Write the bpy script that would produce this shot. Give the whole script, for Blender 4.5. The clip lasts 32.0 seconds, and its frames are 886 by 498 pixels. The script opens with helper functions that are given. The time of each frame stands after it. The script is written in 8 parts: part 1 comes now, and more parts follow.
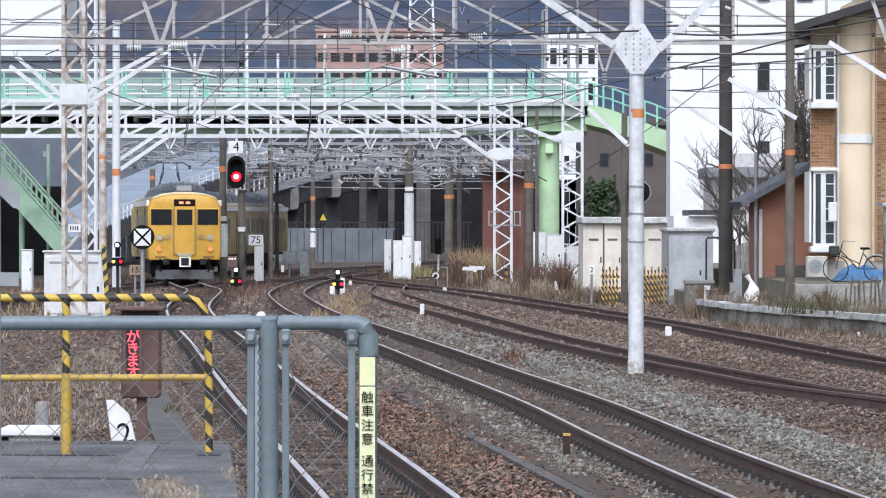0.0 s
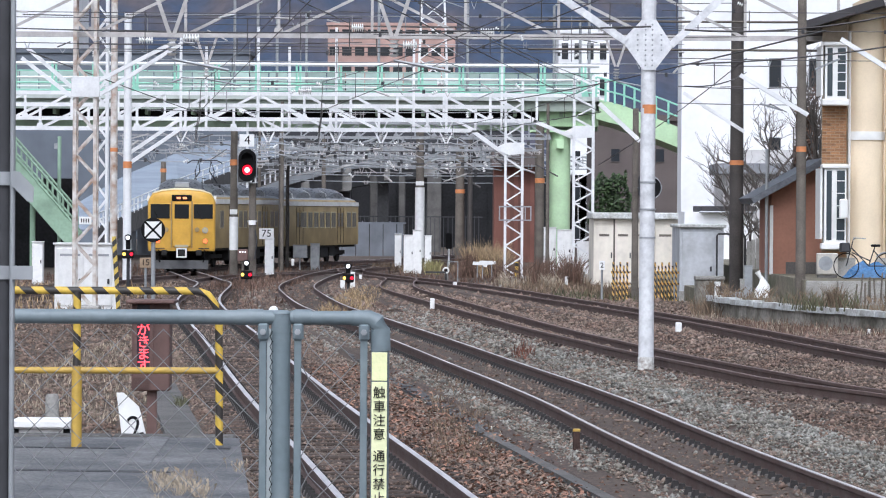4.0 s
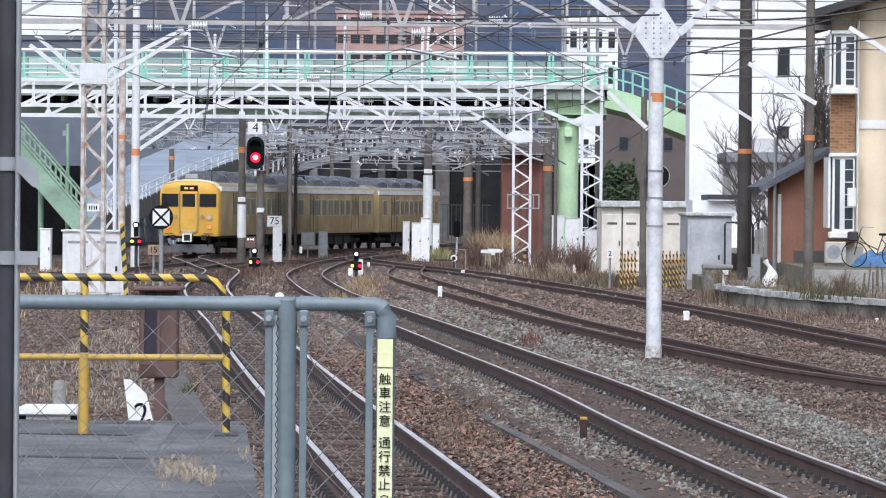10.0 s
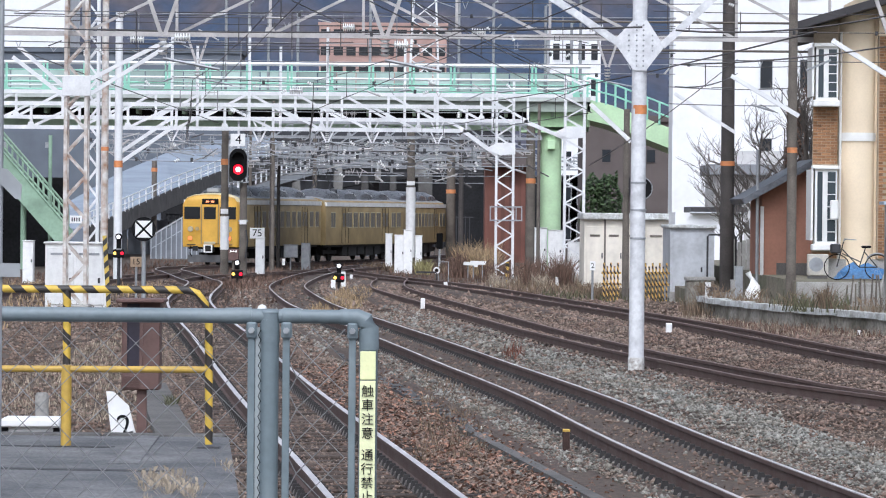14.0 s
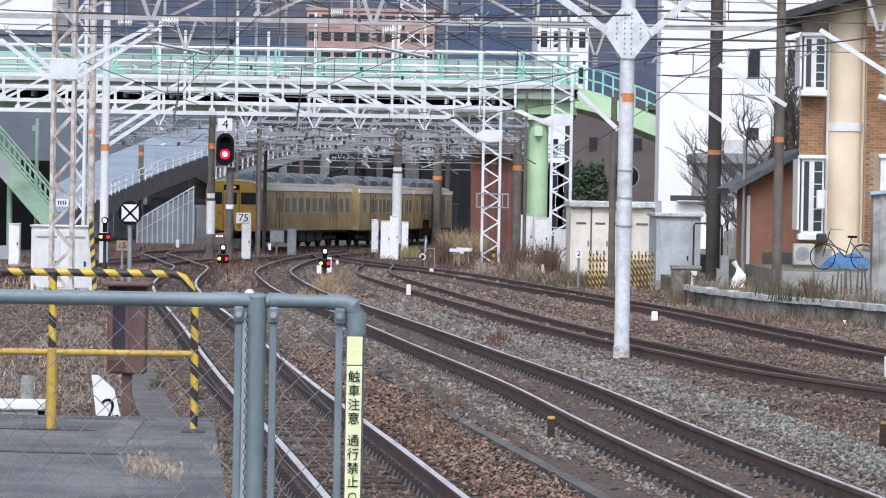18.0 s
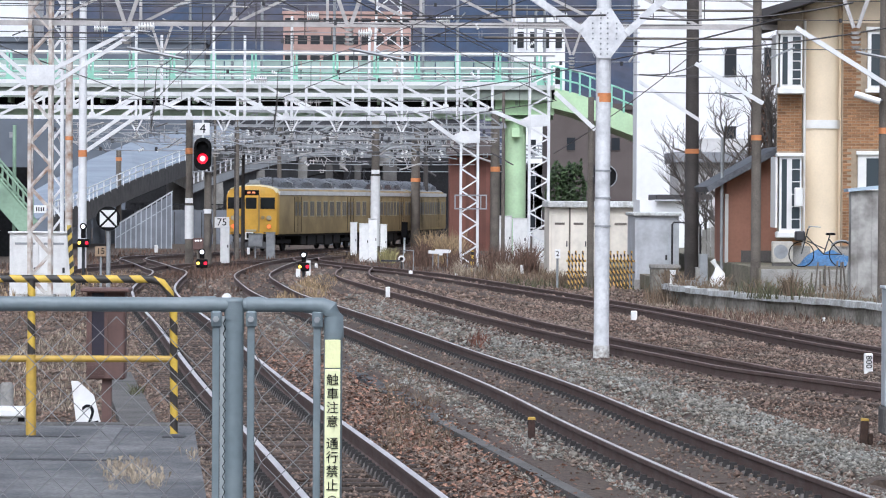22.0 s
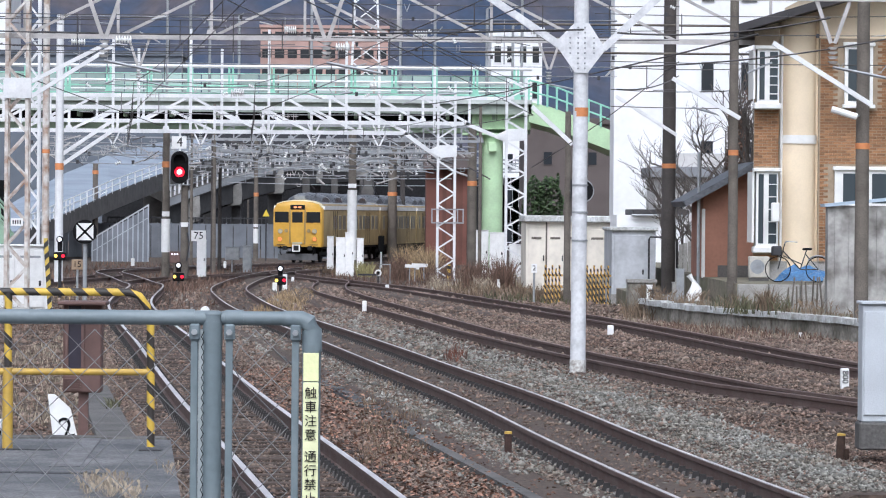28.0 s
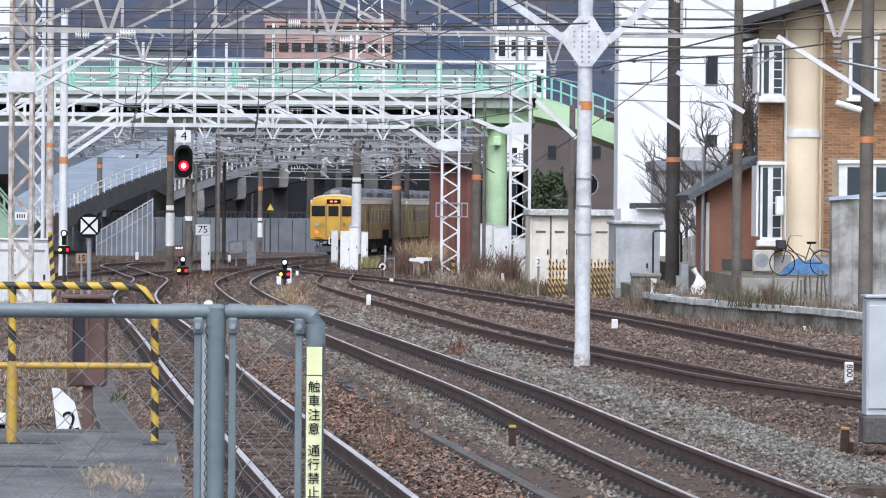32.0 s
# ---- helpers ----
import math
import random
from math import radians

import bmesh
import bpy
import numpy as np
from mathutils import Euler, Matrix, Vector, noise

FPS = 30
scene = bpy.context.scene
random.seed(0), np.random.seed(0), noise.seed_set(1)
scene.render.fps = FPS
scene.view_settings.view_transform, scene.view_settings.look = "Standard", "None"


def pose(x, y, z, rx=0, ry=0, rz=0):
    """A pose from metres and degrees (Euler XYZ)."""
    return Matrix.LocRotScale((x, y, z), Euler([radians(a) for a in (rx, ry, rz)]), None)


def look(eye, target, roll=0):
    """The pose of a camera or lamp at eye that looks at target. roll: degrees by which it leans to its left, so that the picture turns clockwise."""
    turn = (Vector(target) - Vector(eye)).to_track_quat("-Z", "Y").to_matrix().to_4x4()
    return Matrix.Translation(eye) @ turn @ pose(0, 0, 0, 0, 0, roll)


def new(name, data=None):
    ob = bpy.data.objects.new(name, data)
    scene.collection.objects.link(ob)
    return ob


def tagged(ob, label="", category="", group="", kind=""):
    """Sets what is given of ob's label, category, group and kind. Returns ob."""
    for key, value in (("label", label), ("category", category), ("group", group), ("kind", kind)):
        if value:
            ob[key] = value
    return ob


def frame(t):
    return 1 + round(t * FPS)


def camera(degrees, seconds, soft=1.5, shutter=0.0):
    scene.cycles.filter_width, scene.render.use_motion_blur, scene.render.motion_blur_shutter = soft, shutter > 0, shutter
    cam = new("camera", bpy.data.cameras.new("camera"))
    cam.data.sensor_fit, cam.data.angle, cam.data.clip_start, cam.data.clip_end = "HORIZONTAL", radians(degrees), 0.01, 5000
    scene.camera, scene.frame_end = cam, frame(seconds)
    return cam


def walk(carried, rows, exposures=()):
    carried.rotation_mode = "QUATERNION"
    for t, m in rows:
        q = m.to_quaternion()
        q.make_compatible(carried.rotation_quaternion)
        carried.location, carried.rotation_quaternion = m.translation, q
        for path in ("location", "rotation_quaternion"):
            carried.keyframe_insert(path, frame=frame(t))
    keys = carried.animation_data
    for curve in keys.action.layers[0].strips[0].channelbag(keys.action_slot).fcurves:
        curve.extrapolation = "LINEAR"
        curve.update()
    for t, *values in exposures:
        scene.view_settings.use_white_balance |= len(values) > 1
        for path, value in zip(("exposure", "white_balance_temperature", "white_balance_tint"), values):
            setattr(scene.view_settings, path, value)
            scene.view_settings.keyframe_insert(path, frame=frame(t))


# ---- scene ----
EXPOSURE = 0.17
# Camera: a long lens held in the hand at the end of a station platform.
cam = camera(12.964, 32.0, soft=1.1)
# seconds, eye x, eye z, heading to the right, pitch, roll (degrees)
CAMERA_ROWS = [
    (0, -0.0000, 2.4100, 0.000, -0.473, 0.000),
    (0.5, -0.0030, 2.4114, 0.026, -0.487, 0.147),
    (1, -0.0007, 2.4094, -0.026, -0.462, 0.179),
    (1.5, -0.0005, 2.4103, -0.088, -0.457, 0.104),
    (2, -0.0028, 2.4114, -0.119, -0.440, 0.345),
    (2.5, -0.0023, 2.4114, -0.113, -0.459, 0.491),
    (3, -0.0054, 2.4113, -0.131, -0.551, 0.413),
    (3.5, -0.0072, 2.4129, -0.171, -0.549, 0.358),
    (5.5, -0.0038, 2.4127, -0.037, -0.587, 0.340),
    (6, -0.0060, 2.4108, -0.064, -0.485, 0.397),
    (6.5, -0.0050, 2.4102, -0.160, -0.504, 0.471),
    (7, -0.0047, 2.4100, -0.273, -0.510, 0.340),
    (7.5, -0.0033, 2.4100, -0.281, -0.609, 0.383),
    (8, -0.0028, 2.4090, -0.295, -0.721, 0.303),
    (8.5, -0.0022, 2.4108, -0.311, -0.730, 0.333),
    (9, -0.0009, 2.4106, -0.343, -0.731, 0.298),
    (9.5, 0.0005, 2.4106, -0.327, -0.728, 0.361),
    (10, -0.0011, 2.4099, -0.269, -0.732, 0.472),
    (10.5, -0.0013, 2.4098, -0.215, -0.823, 0.423),
    (11, -0.0021, 2.4098, -0.109, -0.884, 0.438),
    (11.5, -0.0014, 2.4100, -0.048, -0.965, 0.368),
    (12, 0.0000, 2.4108, -0.004, -0.959, 0.308),
    (12.5, -0.0018, 2.4105, 0.031, -0.880, 0.331),
    (13, -0.0018, 2.4110, 0.016, -0.740, 0.381),
    (13.5, -0.0021, 2.4117, -0.010, -0.613, 0.471),
    (14, -0.0011, 2.4101, -0.017, -0.552, 0.509),
    (14.5, -0.0025, 2.4101, -0.012, -0.534, 0.622),
    (16.5, -0.0061, 2.4107, 0.080, -0.539, 0.823),
    (17, -0.0053, 2.4091, 0.101, -0.556, 0.827),
    (17.5, -0.0061, 2.4107, 0.143, -0.637, 0.881),
    (18, -0.0056, 2.4089, 0.191, -0.748, 0.999),
    (18.5, -0.0050, 2.4105, 0.227, -0.770, 0.977),
    (19, -0.0049, 2.4105, 0.292, -0.776, 0.839),
    (19.5, -0.0037, 2.4104, 0.325, -0.768, 0.739),
    (20, -0.0013, 2.4106, 0.375, -0.781, 0.743),
    (20.5, -0.0009, 2.4092, 0.349, -0.803, 0.659),
    (21, 0.0008, 2.4086, 0.378, -0.811, 0.675),
    (21.5, 0.0008, 2.4099, 0.469, -0.762, 0.521),
    (22, 0.0001, 2.4090, 0.500, -0.717, 0.331),
    (22.5, -0.0010, 2.4086, 0.570, -0.649, 0.358),
    (23, -0.0037, 2.4093, 0.635, -0.579, 0.325),
    (23.5, -0.0040, 2.4084, 0.612, -0.537, 0.308),
    (24, -0.0025, 2.4094, 0.628, -0.466, 0.309),
    (24.5, -0.0011, 2.4083, 0.697, -0.500, 0.262),
    (25, 0.0030, 2.4056, 0.714, -0.600, 0.258),
    (25.5, 0.0038, 2.4078, 0.733, -0.681, 0.373),
    (27.5, -0.0038, 2.4074, 0.785, -0.621, 0.485),
    (28, -0.0054, 2.4076, 0.843, -0.507, 0.491),
    (28.5, -0.0047, 2.4089, 0.815, -0.417, 0.424),
    (29, -0.0027, 2.4073, 0.815, -0.417, 0.476),
    (29.5, -0.0023, 2.4077, 0.827, -0.374, 0.400),
    (30, -0.0025, 2.4079, 0.842, -0.376, 0.378),
    (30.5, -0.0011, 2.4087, 0.823, -0.398, 0.300),
    (31, 0.0003, 2.4087, 0.791, -0.437, 0.285),
    (31.5, 0.0022, 2.4081, 0.765, -0.529, 0.408),
    (32, -0.0029, 2.4076, 0.780, -0.599, 0.466),
]


def aimed(ex, ez, heading, pitch, roll):
    a, b = radians(heading), radians(pitch)
    way = Vector((math.sin(a) * math.cos(b), math.cos(a) * math.cos(b), math.sin(b)))
    return look((ex, 0.0, ez), Vector((ex, 0.0, ez)) + way * 50.0, roll)


walk(cam, [(r[0], aimed(*r[1:])) for r in CAMERA_ROWS], exposures=[(0.0, EXPOSURE, 5750, 11), (32.0, EXPOSURE, 5750, 11)])

# Overcast winter light: a bright hazy sky and a very soft sun.
world = bpy.data.worlds.new("overcast_sky")
scene.world = world
world.use_nodes = True
wn = world.node_tree.nodes
sky = wn.new("ShaderNodeTexSky")
sky.sky_type = "NISHITA"
sky.sun_disc = False
sky.sun_elevation = radians(48)
sky.sun_rotation = radians(200)
sky.air_density, sky.dust_density, sky.ozone_density = 1.0, 6.0, 1.5
pale = wn.new("ShaderNodeHueSaturation")
pale.inputs["Saturation"].default_value = 0.35
world.node_tree.links.new(sky.outputs[0], pale.inputs["Color"])
world.node_tree.links.new(pale.outputs[0], wn["Background"].inputs[0])
wn["Background"].inputs[1].default_value = 0.15
sun = new("sun", bpy.data.lights.new("sun", "SUN"))
sun.data.energy, sun.data.angle, sun.data.color = 1.3, radians(30), (1.0, 0.97, 0.93)
sun.matrix_world = look((0, 0, 60), (-20, 38, 0))


# ---- mesh helpers ----
class Geo:
    """Collects vertices and faces of one mesh."""

    def __init__(self):
        self.v, self.f = [], []

    def add(self, verts, faces):
        n = len(self.v)
        self.v += [tuple(p) for p in verts]
        self.f += [tuple(i + n for i in f) for f in faces]
        return self

    def box(self, x0, x1, y0, y1, z0, z1):
        v = [(x, y, z) for z in (z0, z1) for y in (y0, y1) for x in (x0, x1)]
        return self.add(v, [(0, 2, 3, 1), (4, 5, 7, 6), (0, 1, 5, 4), (2, 6, 7, 3), (0, 4, 6, 2), (1, 3, 7, 5)])

    def cbox(self, x0, x1, y0, y1, z0, z1, c):
        """A box with chamfered edges."""
        bm = bmesh.new()
        bmesh.ops.create_cube(bm, size=1)
        for p in bm.verts:
            p.co = Vector(((x0 + x1) / 2 + p.co.x * (x1 - x0), (y0 + y1) / 2 + p.co.y * (y1 - y0), (z0 + z1) / 2 + p.co.z * (z1 - z0)))
        bmesh.ops.bevel(bm, geom=bm.edges[:], offset=c, segments=1, affect="EDGES")
        bm.verts.index_update()
        self.add([p.co for p in bm.verts], [[q.index for q in f.verts] for f in bm.faces])
        bm.free()
        return self

    def beam(self, p, q, w, h=None):
        """A bar of rectangular section from p to q."""
        h = h or w
        p, q = Vector(p), Vector(q)
        d = (q - p).normalized()
        s = d.cross(Vector((0, 0, 1)) if abs(d.z) < 0.97 else Vector((0, 1, 0))).normalized() * w / 2
        u = s.cross(d).normalized() * h / 2
        v = [e + a * s + b * u for e in (p, q) for a, b in ((-1, -1), (1, -1), (1, 1), (-1, 1))]
        return self.add(v, [(0, 1, 2, 3), (7, 6, 5, 4), (0, 4, 5, 1), (1, 5, 6, 2), (2, 6, 7, 3), (3, 7, 4, 0)])

    def tube(self, pts, r, n=8, caps=True):
        """A round bar along pts; r is one radius or one for each point."""
        pts = [Vector(p) for p in pts]
        rs = r if isinstance(r, (list, tuple)) else [r] * len(pts)
        rings, base = [], len(self.v)
        for i, p in enumerate(pts):
            d = (pts[min(i + 1, len(pts) - 1)] - pts[max(i - 1, 0)]).normalized()
            s = d.cross(Vector((0, 0, 1)) if abs(d.z) < 0.97 else Vector((0, 1, 0))).normalized()
            u = s.cross(d).normalized()
            self.v += [tuple(p + rs[i] * (math.cos(k * math.tau / n) * s + math.sin(k * math.tau / n) * u)) for k in range(n)]
        for i in range(len(pts) - 1):
            a, b = base + i * n, base + (i + 1) * n
            self.f += [(a + k, a + (k + 1) % n, b + (k + 1) % n, b + k) for k in range(n)]
        if caps:
            self.f.append(tuple(base + k for k in reversed(range(n))))
            self.f.append(tuple(base + (len(pts) - 1) * n + k for k in range(n)))
        return self

    def prism(self, outline, y0, y1):
        """An outline of (x, z) points, drawn out from y0 to y1."""
        n = len(outline)
        v = [(x, y0, z) for x, z in outline] + [(x, y1, z) for x, z in outline]
        f = [tuple(range(n)), tuple(reversed(range(n, 2 * n)))]
        return self.add(v, f + [(i, i + n, (i + 1) % n + n, (i + 1) % n) for i in range(n)])

    def disc(self, x, y, z, r, depth, n=24):
        """A disc that faces the y axis."""
        return self.prism([(x + r * math.cos(k * math.tau / n), z + r * math.sin(k * math.tau / n)) for k in range(n)], y, y + depth)

    def slab(self, outline, z0, z1):
        """An outline of (x, y) points, drawn up from z0 to z1."""
        n = len(outline)
        v = [(x, y, z0) for x, y in outline] + [(x, y, z1) for x, y in outline]
        f = [tuple(reversed(range(n))), tuple(range(n, 2 * n))]
        return self.add(v, f + [(i, (i + 1) % n, (i + 1) % n + n, i + n) for i in range(n)])

    def ball(self, c, r, n=10, m=6, squash=1.0):
        v = [(c[0], c[1], c[2] - r * squash)]
        for i in range(1, m):
            a = math.pi * i / m - math.pi / 2
            v += [(c[0] + r * math.cos(a) * math.cos(k * math.tau / n), c[1] + r * math.cos(a) * math.sin(k * math.tau / n), c[2] + r * squash * math.sin(a)) for k in range(n)]
        v.append((c[0], c[1], c[2] + r * squash))
        f = [(0, 1 + (k + 1) % n, 1 + k) for k in range(n)]
        for i in range(m - 2):
            a, b = 1 + i * n, 1 + (i + 1) * n
            f += [(a + k, a + (k + 1) % n, b + (k + 1) % n, b + k) for k in range(n)]
        a, t = 1 + (m - 2) * n, len(v) - 1
        f += [(a + k, a + (k + 1) % n, t) for k in range(n)]
        return self.add(v, f)

    def loft(self, sections, closed=True):
        """Skins a row of sections that have equal numbers of points."""
        n, base = len(sections[0]), len(self.v)
        for s in sections:
            self.v += [tuple(p) for p in s]
        m = n if closed else n - 1
        for i in range(len(sections) - 1):
            a, b = base + i * n, base + (i + 1) * n
            self.f += [(a + k, a + (k + 1) % n, b + (k + 1) % n, b + k) for k in range(m)]
        if closed:
            self.f.append(tuple(base + k for k in reversed(range(n))))
            self.f.append(tuple(base + (len(sections) - 1) * n + k for k in range(n)))
        return self

    def mesh(self, name, material, smooth=None):
        me = bpy.data.meshes.new(name)
        me.from_pydata(self.v, [], self.f)
        me.update()
        bm = bmesh.new()
        bm.from_mesh(me)
        bmesh.ops.recalc_face_normals(bm, faces=bm.faces[:])
        bm.to_mesh(me)
        bm.free()
        me.materials.append(material)
        if smooth:
            me.polygons.foreach_set("use_smooth", [True] * len(me.polygons))
            me.set_sharp_from_angle(angle=radians(smooth))
        return me


def part(name, geo, material, parent=None, label="", smooth=None):
    """Links a Geo, or a ready mesh, as one mesh object under parent."""
    me = geo.mesh(name, material, smooth) if isinstance(geo, Geo) else geo
    ob = new(name, me)
    if parent:
        ob.parent = parent
    return tagged(ob, label) if label else ob


def thing(name, label, category, group="", m=None):
    ob = tagged(new(name), label, category, group)
    if m is not None:
        ob.matrix_basis = m
    return ob


def solid(name, geo, material, label, category, group="", kind="", smooth=None):
    return tagged(part(name, geo, material, None, "", smooth), label, category, group, kind)


def words(text, size, material, parent, m, name="lettering", extrude=0.002, align="CENTER"):
    """Lettering as a mesh: it lies in the x-z plane of parent and faces -y."""
    cu = bpy.data.curves.new(name, "FONT")
    cu.body, cu.size, cu.extrude, cu.align_x, cu.align_y = text, size, extrude, align, "CENTER"
    cu.resolution_u = 3
    tmp = bpy.data.objects.new(name, cu)
    scene.collection.objects.link(tmp)
    me = bpy.data.meshes.new_from_object(tmp.evaluated_get(bpy.context.evaluated_depsgraph_get()))
    bpy.data.objects.remove(tmp)
    me.transform(m @ pose(0, 0, 0, 90))
    me.materials.clear()
    me.materials.append(material)
    return part(name, me, material, parent)


# ---- materials ----
def material(name, colour, rough=0.6, metal=0.0, vary=0.25, scale=6.0, bump=0.15, fine=60.0, second=None, stains=0.0, per_object=0.0, per_island=0.0, emit=0.0, coat=0.0):
    """A surface with grain and blotches in object space, at two scales; colours are linear."""
    ma = bpy.data.materials.new(name)
    ma.use_nodes = True
    nt = ma.node_tree
    nd, ln = nt.nodes, nt.links
    b = nd["Principled BSDF"]
    tc = nd.new("ShaderNodeTexCoord")
    big, small = nd.new("ShaderNodeTexNoise"), nd.new("ShaderNodeTexNoise")
    big.inputs["Scale"].default_value, small.inputs["Scale"].default_value = scale, fine
    big.inputs["Detail"].default_value, small.inputs["Detail"].default_value = 5.0, 3.0
    ln.new(tc.outputs["Object"], big.inputs["Vector"])
    ln.new(tc.outputs["Object"], small.inputs["Vector"])
    ramp = nd.new("ShaderNodeValToRGB")
    c2 = second or tuple(c * (1 - 0.75 * vary) for c in colour)
    c1 = colour if second else tuple(min(1, c * (1 + 0.35 * vary)) for c in colour)
    ramp.color_ramp.elements[0].color, ramp.color_ramp.elements[0].position = (*c2, 1), 0.36 - 0.1 * (1 - stains)
    ramp.color_ramp.elements[1].color, ramp.color_ramp.elements[1].position = (*c1, 1), 0.60
    ln.new(big.outputs["Fac"], ramp.inputs[0])
    last = ramp.outputs[0]
    mul = nd.new("ShaderNodeMix")
    mul.data_type, mul.blend_type = "RGBA", "MULTIPLY"
    mul.inputs["Factor"].default_value = vary if bump >= 0.2 else vary * 0.45
    ln.new(last, mul.inputs["A"])
    r2 = nd.new("ShaderNodeValToRGB")
    r2.color_ramp.elements[0].color, r2.color_ramp.elements[0].position = (0.25, 0.25, 0.25, 1), 0.3
    r2.color_ramp.elements[1].color, r2.color_ramp.elements[1].position = (1.25, 1.25, 1.25, 1), 0.65
    ln.new(small.outputs["Fac"], r2.inputs[0])
    ln.new(r2.outputs[0], mul.inputs["B"])
    last = mul.outputs["Result"]
    for amount, kind in ((per_object, "ShaderNodeObjectInfo"), (per_island, "ShaderNodeNewGeometry")):
        if amount:
            info = nd.new(kind)
            out = info.outputs["Random" if kind == "ShaderNodeObjectInfo" else "Random Per Island"]
            r3 = nd.new("ShaderNodeMapRange")
            r3.inputs["To Min"].default_value, r3.inputs["To Max"].default_value = 1 - amount, 1 + amount
            ln.new(out, r3.inputs["Value"])
            hs = nd.new("ShaderNodeHueSaturation")
            ln.new(r3.outputs[0], hs.inputs["Value"])
            ln.new(last, hs.inputs["Color"])
            last = hs.outputs[0]
    ln.new(last, b.inputs["Base Color"])
    b.inputs["Metallic"].default_value = metal
    rr = nd.new("ShaderNodeMapRange")
    rr.inputs["To Min"].default_value, rr.inputs["To Max"].default_value = max(0.05, rough - 0.12), min(1, rough + 0.12)
    ln.new(small.outputs["Fac"], rr.inputs["Value"])
    ln.new(rr.outputs[0], b.inputs["Roughness"])
    if bump:
        bp = nd.new("ShaderNodeBump")
        bp.inputs["Strength"].default_value, bp.inputs["Distance"].default_value = bump, 0.02
        ln.new(small.outputs["Fac"], bp.inputs["Height"])
        ln.new(bp.outputs[0], b.inputs["Normal"])
    if emit:
        b.inputs["Emission Color"].default_value, b.inputs["Emission Strength"].default_value = (*colour, 1), emit
    return ma


def striped(name, c1, c2, pitch, slant=1.0, rough=0.5):
    """Slanting warning stripes in object space."""
    ma = material(name, c1, rough, vary=0.2, scale=14)
    nd, ln = ma.node_tree.nodes, ma.node_tree.links
    b = nd["Principled BSDF"]
    src = b.inputs["Base Color"].links[0].from_socket
    tc, sep = nd.new("ShaderNodeTexCoord"), nd.new("ShaderNodeSeparateXYZ")
    ln.new(tc.outputs["Object"], sep.inputs[0])
    m1, m2 = nd.new("ShaderNodeMath"), nd.new("ShaderNodeMath")
    m1.operation, m1.inputs[1].default_value = "MULTIPLY_ADD", slant
    ln.new(sep.outputs["X"], m1.inputs[0])
    ln.new(sep.outputs["Z"], m1.inputs[2])
    m2.operation, m2.inputs[1].default_value = "PINGPONG", pitch / 2
    ln.new(m1.outputs[0], m2.inputs[0])
    m3 = nd.new("ShaderNodeMath")
    m3.operation, m3.inputs[1].default_value = "GREATER_THAN", pitch / 4
    ln.new(m2.outputs[0], m3.inputs[0])
    mix = nd.new("ShaderNodeMix")
    mix.data_type = "RGBA"
    mix.inputs["B"].default_value = (*c2, 1)
    ln.new(m3.outputs[0], mix.inputs["Factor"])
    ln.new(src, mix.inputs["A"])
    ln.new(mix.outputs["Result"], b.inputs["Base Color"])
    return ma


def glowing(name, colour, strength):
    ma = bpy.data.materials.new(name)
    ma.use_nodes = True
    b = ma.node_tree.nodes["Principled BSDF"]
    b.inputs["Base Color"].default_value = (*colour, 1)
    b.inputs["Emission Color"].default_value, b.inputs["Emission Strength"].default_value = (*colour, 1), strength
    return ma


def glassy(name, tint, rough=0.08):
    ma = bpy.data.materials.new(name)
    ma.use_nodes = True
    b = ma.node_tree.nodes["Principled BSDF"]
    b.inputs["Base Color"].default_value = (*tint, 1)
    b.inputs["Roughness"].default_value = rough
    b.inputs["Specular IOR Level"].default_value = 0.6
    return ma


M_EARTH = material("dry_earth", (0.085, 0.058, 0.042), 0.95, vary=0.7, scale=0.5, fine=12, bump=0.6, second=(0.10, 0.078, 0.06))
M_BALLAST = material("ballast_brown", (0.085, 0.06, 0.048), 0.95, vary=0.8, scale=0.5, fine=18, bump=0.9, second=(0.10, 0.076, 0.058))
M_STONE_BROWN = material("ballast_stone_rusty", (0.18, 0.122, 0.095), 0.9, vary=0.5, scale=0.8, fine=30, bump=0.2, second=(0.23, 0.185, 0.15), per_island=0.55)
M_STONE_GREY = material("ballast_stone_grey", (0.245, 0.24, 0.215), 0.9, vary=0.45, scale=0.8, fine=30, bump=0.2, second=(0.19, 0.165, 0.13), per_island=0.5)
M_RAIL_SIDE = material("rusty_rail", (0.11, 0.07, 0.06), 0.75, 0.1, vary=0.4, scale=3, fine=50, bump=0.3, second=(0.15, 0.112, 0.10))
M_RAIL_HEAD = material("worn_rail_head", (0.72, 0.69, 0.69), 0.42, 0.5, vary=0.25, scale=1.2, fine=40, bump=0.05)
M_RAIL_WORN = material("greyed_rail_head", (0.40, 0.36, 0.34), 0.45, 0.4, vary=0.3, scale=1.2, fine=40, bump=0.05)
M_RAIL_DULL = material("dull_rail_head", (0.24, 0.17, 0.15), 0.5, 0.4, vary=0.4, scale=1.5, fine=40, bump=0.1)
M_SLEEPER = material("weathered_sleeper_wood", (0.07, 0.052, 0.043), 0.95, vary=0.6, scale=3, fine=26, bump=0.7, per_object=0.4)
M_CONCRETE = material("weathered_concrete", (0.34, 0.33, 0.31), 0.9, vary=0.35, scale=1.3, fine=30, bump=0.3, stains=0.6)
# Near-black concrete: shade under decks and stairs put into its colour.
M_SHADE_DARK = material("shade_dark_concrete", (0.022, 0.022, 0.024), 0.95, vary=0.4, scale=0.6, fine=6, bump=0.2)
M_SHADE_DARK.node_tree.nodes["Principled BSDF"].inputs["Specular IOR Level"].default_value = 0.2
